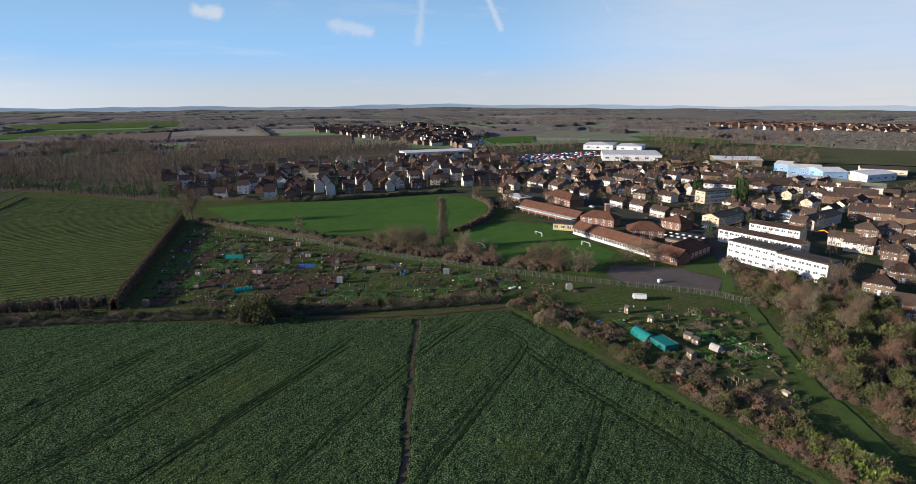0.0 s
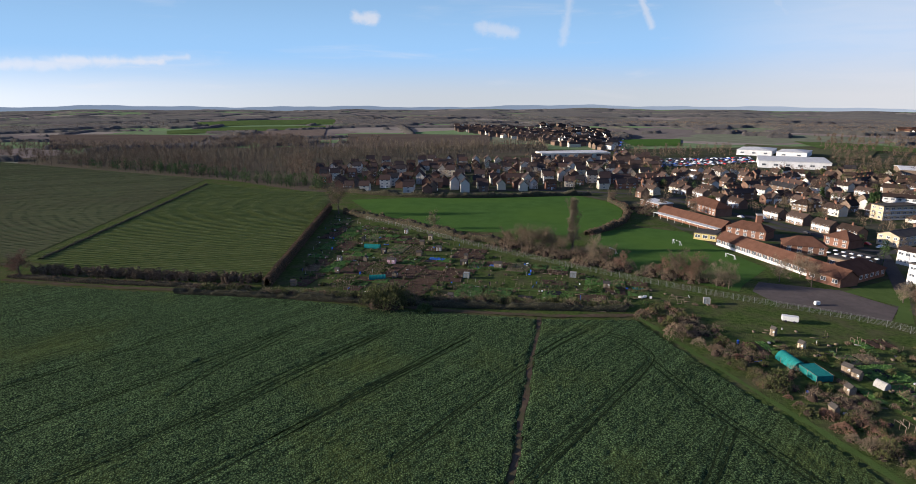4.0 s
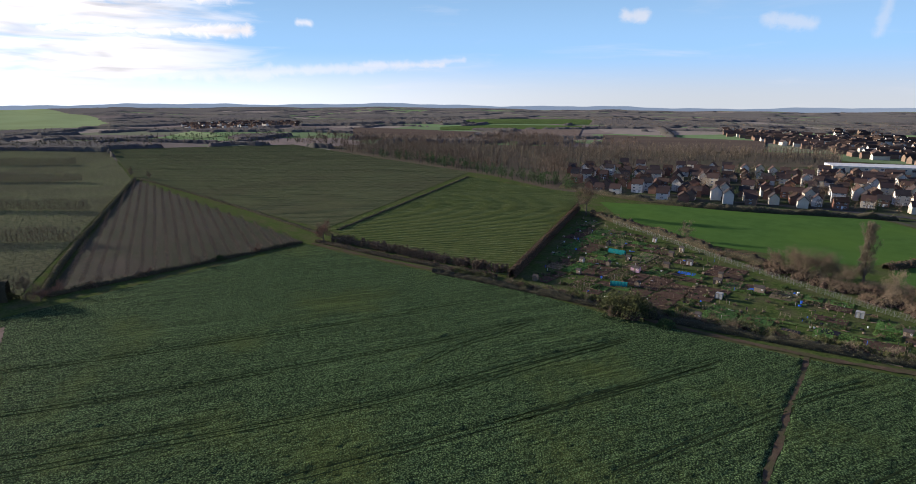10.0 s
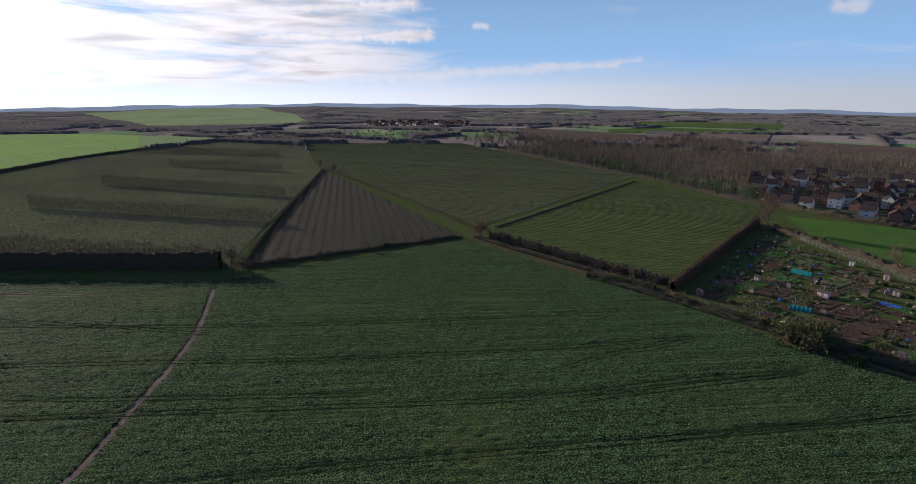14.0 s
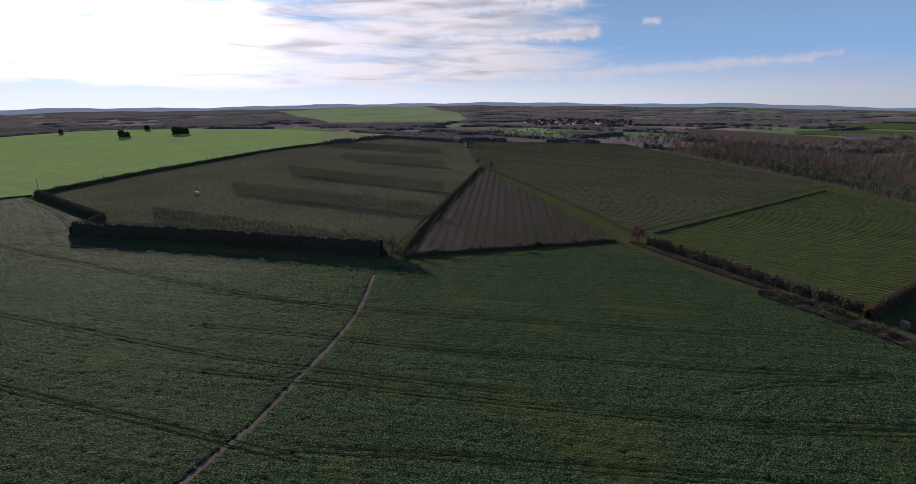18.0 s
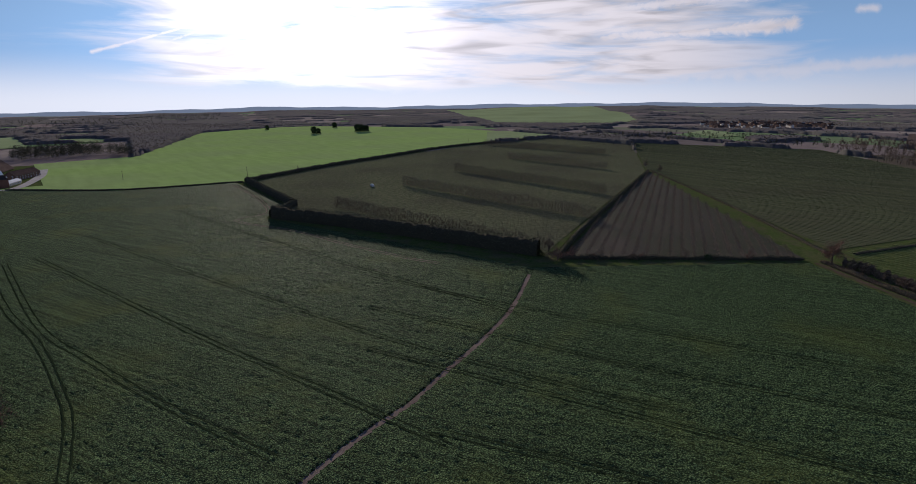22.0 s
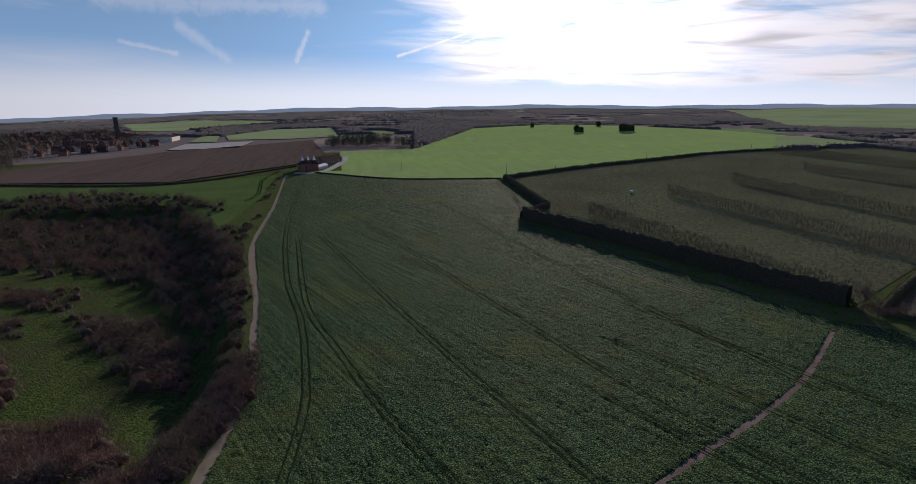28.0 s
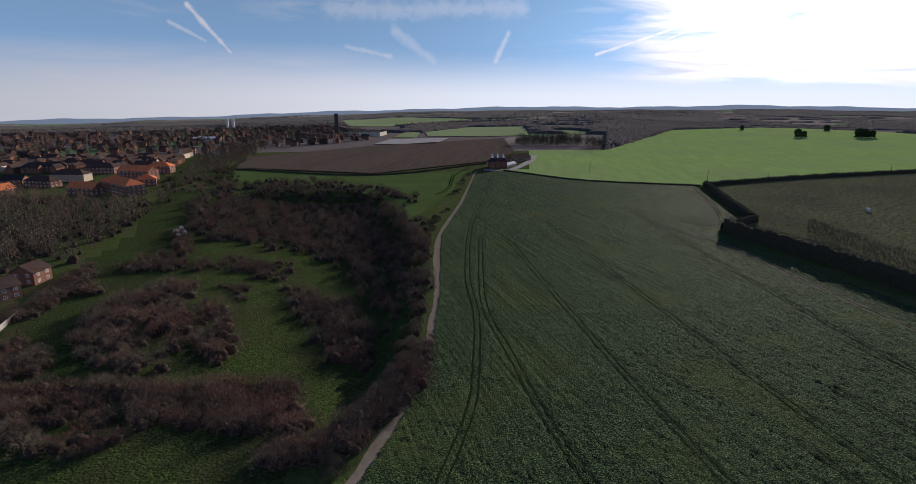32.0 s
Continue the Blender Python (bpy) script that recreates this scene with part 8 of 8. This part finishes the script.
for i in range(16):
    x, y = S_[14][0] + AL.uniform(-7, 5), S_[14][1] + AL.uniform(-6, 5)
    plane_box(*[("plastic_pot", pose(x, y, 0.2, 0, 0, AL.uniform(0, 90)), (AL.uniform(0.4, 1.2), 0.5, 0.5), M[AL.choice(["plastic_white", "shed_wood", "tarp_blue", "black_plastic", "brick_red"])], "odd tubs and boards on a plot", "clutter", "plot clutter"),
                ("timber_edging", pose(x, y, 0.2, 0, 0, SIDE_TURN), (2.6, 0.18, 0.25), M["shed_wood"], "timber board edging a bed", "board", "plot clutter")][i % 2])
# grass paths mown between the plots
ribbon("mown_path", [(101, 182), (95, 156), (92, 143), (89, 124), (89, 115), (87, 97)], 4.0, M["grass"], "mown grass path beside the wood", "path", z=0.2, wobble=0.3)
ribbon("mown_path", [(54, 175), (64, 156), (72, 139), (76, 128)], 2.2, M["grass"], "mown grass path between plots", "path", z=0.21, wobble=0.2)
ribbon("mown_path", [(-99, 198), (-73, 198), (-45, 198), (-19, 201), (15, 204)], 2.0, M["grass"], "mown grass path between plots", "path", z=0.21, wobble=0.2)
ribbon("mown_path", [(-111, 230), (-84, 229), (-51, 226), (-21, 222)], 1.8, M["grass"], "mown grass path through the plots", "path", z=0.205, wobble=0.2)

# the fence above the plots
fl_ = spline([(-131, 307), (-94, 286), (-52, 259), (4, 229), (49, 209), (89, 194), (102, 184)], 3.0)
fence = thing("mesh_fence", pose(0, 0, 0), "tall grey steel mesh fence on posts", "fence")
for (x, y), (x1, y1) in zip(fl_, fl_[1:]):
    bm = bmesh.new()
    box_bm(bm, x - 0.06, x + 0.06, y - 0.06, y + 0.06, 0, 2.3)
    part("post", bm, M["fence_steel"], fence)
for z in (0.3, 0.7, 1.1, 1.5, 1.9, 2.25):
    verts = [(x, y, z + dz) for x, y in fl_ for dz in (0, 0.05)]
    faces = [(2 * i, 2 * i + 2, 2 * i + 3, 2 * i + 1) for i in range(len(fl_) - 1)]
    mesh_object("wire", verts, faces, M["fence_steel"], fence)
ribbon("verge", [(x + 1.2, y + 2.2) for x, y in fl_[::4]], 4.5, M["rough_grass"], "pale rough verge along the fence", "verge", z=0.2, wobble=0.5)

# goals on the school field
def goal(x, y, turn, w=5.0, h=2.0):
    ob = thing("football_goal", pose(x, y, 0.2, 0, 0, turn), "white tubular football goal on grass", "goal", "school goals")
    for a, b, n in (((-w / 2, 0, 0), (-w / 2, 0, h), "post"), ((w / 2, 0, 0), (w / 2, 0, h), "post"), ((-w / 2, 0, h), (w / 2, 0, h), "crossbar"), ((-w / 2, 0, h), (-w / 2, 1.2, 0), "stay"), ((w / 2, 0, h), (w / 2, 1.2, 0), "stay")):
        V, F = stick(a, b, 0.09, 0.09, 6)
        fast_mesh(n, V, F, M["frame_white"], ob)


for x, y in [(42, 284), (62, 263), (11, 262)]:
    goal(x, y, t2 + 5)

# poles across the wheat and a white van in the orchard
for x, y in [(-514, -285), (-547, -136), (-693, -68), (-897, 49), (-536, -181)]:
    pole = thing("utility_pole", pose(x, y, height(x, y)), "dark wooden pole carrying a wire", "pole", "poles")
    V, F = stick((0, 0, -0.5), (0, 0, 9), 0.2, 0.14, 8)
    fast_mesh("shaft", V, F, M["bark"], pole)
    V, F = stick((-0.9, 0, 8.5), (0.9, 0, 8.5), 0.08, 0.08, 4)
    fast_mesh("crossarm", V, F, M["bark"], pole)
(vx, vy), = [(-464, -55)]
van = thing("van", pose(vx, vy, 0.3, 0, 0, 30), "white farm van parked in the orchard", "van")
bm = bmesh.new()
box_bm(bm, -2.4, 1.2, -0.95, 0.95, 0.4, 2.2)
box_bm(bm, 1.2, 2.5, -0.95, 0.95, 0.4, 1.4)
bmesh.ops.bevel(bm, geom=bm.edges[:], offset=0.12, segments=2, affect="EDGES")
part("body", bm, M["plastic_white"], van)
for sx in (-1.5, 1.6):
    for sy in (-0.9, 0.9):
        bm = bmesh.new()
        bmesh.ops.create_cone(bm, cap_ends=True, segments=12, radius1=0.36, radius2=0.36, depth=0.22, matrix=pose(sx, sy, 0.36, 90, 0, 0))
        part("wheel", bm, M["black_plastic"], van)
# chalk showing in the quarry face
for i, (x, y) in enumerate([(-138, -318), (-143, -324), (-140, -312), (-135, -307)]):
    bm = bmesh.new()
    bmesh.ops.create_icosphere(bm, subdivisions=2, radius=1.0)
    for v in bm.verts:
        v.co *= 1 + 0.25 * noise.noise(v.co * 1.7 + Vector((i, 0, 0)))
    ob = part("chalk_outcrop", bm, M["chalk"])
    ob.matrix_basis = Matrix.LocRotScale((x, y, height(x, y) + 0.6), Euler((0, 0.2, i)), (1.6, 1.2, 1.5))
    tagged(ob, "pale chalk rock showing in the bank", "rock", "chalk outcrops")
# the orange digger's arm by the houses
(dx_, dy_), = [(187, 265)]
dg = thing("excavator", pose(dx_, dy_, 0.3, 0, 0, -25), "orange excavator with a long raised arm", "excavator")
bm = bmesh.new()
box_bm(bm, -2.2, 2.2, -1.3, 1.3, 1.0, 2.4)
bmesh.ops.bevel(bm, geom=bm.edges[:], offset=0.2, segments=2, affect="EDGES")
part("cab", bm, M["digger"], dg)
for sy in (-1.1, 1.1):
    bm = bmesh.new()
    box_bm(bm, -2.4, 2.4, sy - 0.3, sy + 0.3, 0.0, 0.9)
    bmesh.ops.bevel(bm, geom=bm.edges[:], offset=0.25, segments=2, affect="EDGES")
    part("crawler", bm, M["black_plastic"], dg)
for a, b in (((-1.5, 0, 2.2), (-7, 0, 5.5)), ((-7, 0, 5.5), (-11, 0, 4.5))):
    V, F = stick(a, b, 0.35, 0.25, 4)
    fast_mesh("arm", V, F, M["digger"], dg)

# canes, boards, pots and frames too many to tell apart
for k, (mat, n) in enumerate((("shed_wood", 420), ("plastic_white", 24), ("black_plastic", 150), ("concrete", 40), ("tarp_blue", 22), ("leaf_green", 160), ("bed_straw", 200))):
    rr = random.Random(500 + k)
    pcs = []
    for x, y in scatter(MAIN, int(n * 0.75), rr, 0) + scatter(SIDE, int(n * 0.1), rr, 0):
        a = radians(PLOT_TURN + rr.choice([0, 90, 30]))
        L, W, Hh = rr.choice([(0.5, 0.4, 0.5), (1.8, 0.1, 0.25), (0.08, 0.08, 1.8), (2.6, 0.12, 0.2), (0.9, 0.7, 0.4), (0.1, 0.1, 1.4)])
        c, s = math.cos(a), math.sin(a)
        bv = np.array([(u * L / 2 * c - v * W / 2 * s + x, u * L / 2 * s + v * W / 2 * c + y, 0.2 + z * Hh) for z in (0, 1) for u, v in ((-1, -1), (1, -1), (1, 1), (-1, 1))])
        bf = np.array([(4, 5, 6), (4, 6, 7), (0, 1, 5), (0, 5, 4), (1, 2, 6), (1, 6, 5), (2, 3, 7), (2, 7, 6), (3, 0, 4), (3, 4, 7)])
        pcs.append((bv, bf))
    tagged(fast_mesh("plot_clutter", *joined(pcs), M[mat]), "canes, boards and pots scattered over the plots", "clutter", kind="stuff")

# ---- woods out to the horizon ----
def value_noise(x, y, cell, seed):
    g = np.random.default_rng(seed).uniform(size=(64, 64))
    u, v = x / cell + 500.37, y / cell + 500.71
    i, j = np.floor(u).astype(int), np.floor(v).astype(int)
    a, b = smooth01(u - i), smooth01(v - j)
    return (g[i % 64, j % 64] * (1 - a) + g[(i + 1) % 64, j % 64] * a) * (1 - b) + (g[i % 64, (j + 1) % 64] * (1 - a) + g[(i + 1) % 64, (j + 1) % 64] * a) * b


AZ, RR = np.meshgrid(np.radians(np.arange(-58, 182, 0.23)), np.geomspace(820, 4200, 170))
FX, FY = -np.sin(AZ) * RR, np.cos(AZ) * RR
deg = np.degrees(AZ)
# woods lie along the slopes in long broken belts
belt = 0.55 * value_noise(FX + 0.5 * FY, 2.2 * (FY - 0.4 * FX), 420, 1) + 0.3 * value_noise(FX, FY, 130, 2) + 0.15 * value_noise(FX, FY, 45, 3)
share = np.interp(deg, [-58, -20, 20, 60, 80, 100, 130, 182], [0.5, 0.52, 0.54, 0.52, 0.47, 0.42, 0.45, 0.47])
wooded = belt > share
# narrow hedgerows between the fields
for k, (ang, cell) in enumerate(((0.4, 230), (1.9, 310))):
    q = FX * math.cos(ang) + FY * math.sin(ang) + 60 * value_noise(FX, FY, 500, 20 + k)
    wooded |= (np.abs((q / cell) % 1 - 0.5) < 9 / cell) & (value_noise(FX, FY, 160, 30 + k) > 0.35)
for field in FIELDS:
    wooded &= ~inside(field[1], FX, FY)
wooded &= ~((deg > 118) & (RR < 1150))
wooded &= ~((RR < 1250) & (deg > -24) & (deg < 12)) | (value_noise(FX, FY, 60, 5) > 0.66)
for poly in SETTLED:
    wooded &= ~inside(poly, FX, FY)
rng = np.random.default_rng(9)
tall = 3.2 + 3.0 * value_noise(FX, FY, 200, 7) + rng.uniform(-0.9, 0.9, FX.shape)
FZ = land(FX, FY) + np.where(wooded, tall, -1.5)
idx = np.arange(FX.size).reshape(FX.shape)
q = np.stack([idx[:-1, :-1], idx[1:, :-1], idx[1:, 1:], idx[:-1, 1:]], axis=-1).reshape(-1, 4)
q = q[wooded.ravel()[q].any(axis=1)]
used = np.unique(q)
remap = -np.ones(FX.size, int)
remap[used] = np.arange(len(used))
V = np.stack([FX.ravel()[used], FY.ravel()[used], FZ.ravel()[used]], axis=1)
V[:, :2] += rng.uniform(-2.5, 2.5, (len(V), 2))
tagged(fast_mesh("woodland", V, remap[q], M["wood_canopy"]), "distant brown winter woods and hedgerows", "woodland", kind="stuff")

# bare crowns standing up out of the nearer woods
top = wooded & (RR < 2300)
at = np.repeat(np.stack([FX[top], FY[top], FZ[top]], axis=1), 2, axis=0)
reach = np.repeat(RR[top], 2) / 1000
at += rng.normal(size=at.shape) * np.array([3.5, 3.5, 1.2])
at[:, 2] += 0.6
CV, CF = slivers(at, 1.0, 0.16, rng, up=1.2)
centre3 = np.repeat(at, 3, axis=0)
CV = centre3 + (CV - centre3) * np.repeat(2.2 + 1.3 * reach, 3)[:, None]
tagged(fast_mesh("woodland", CV, CF, M["twig_brown"]), "bare crowns of distant winter woods", "woodland", kind="stuff")
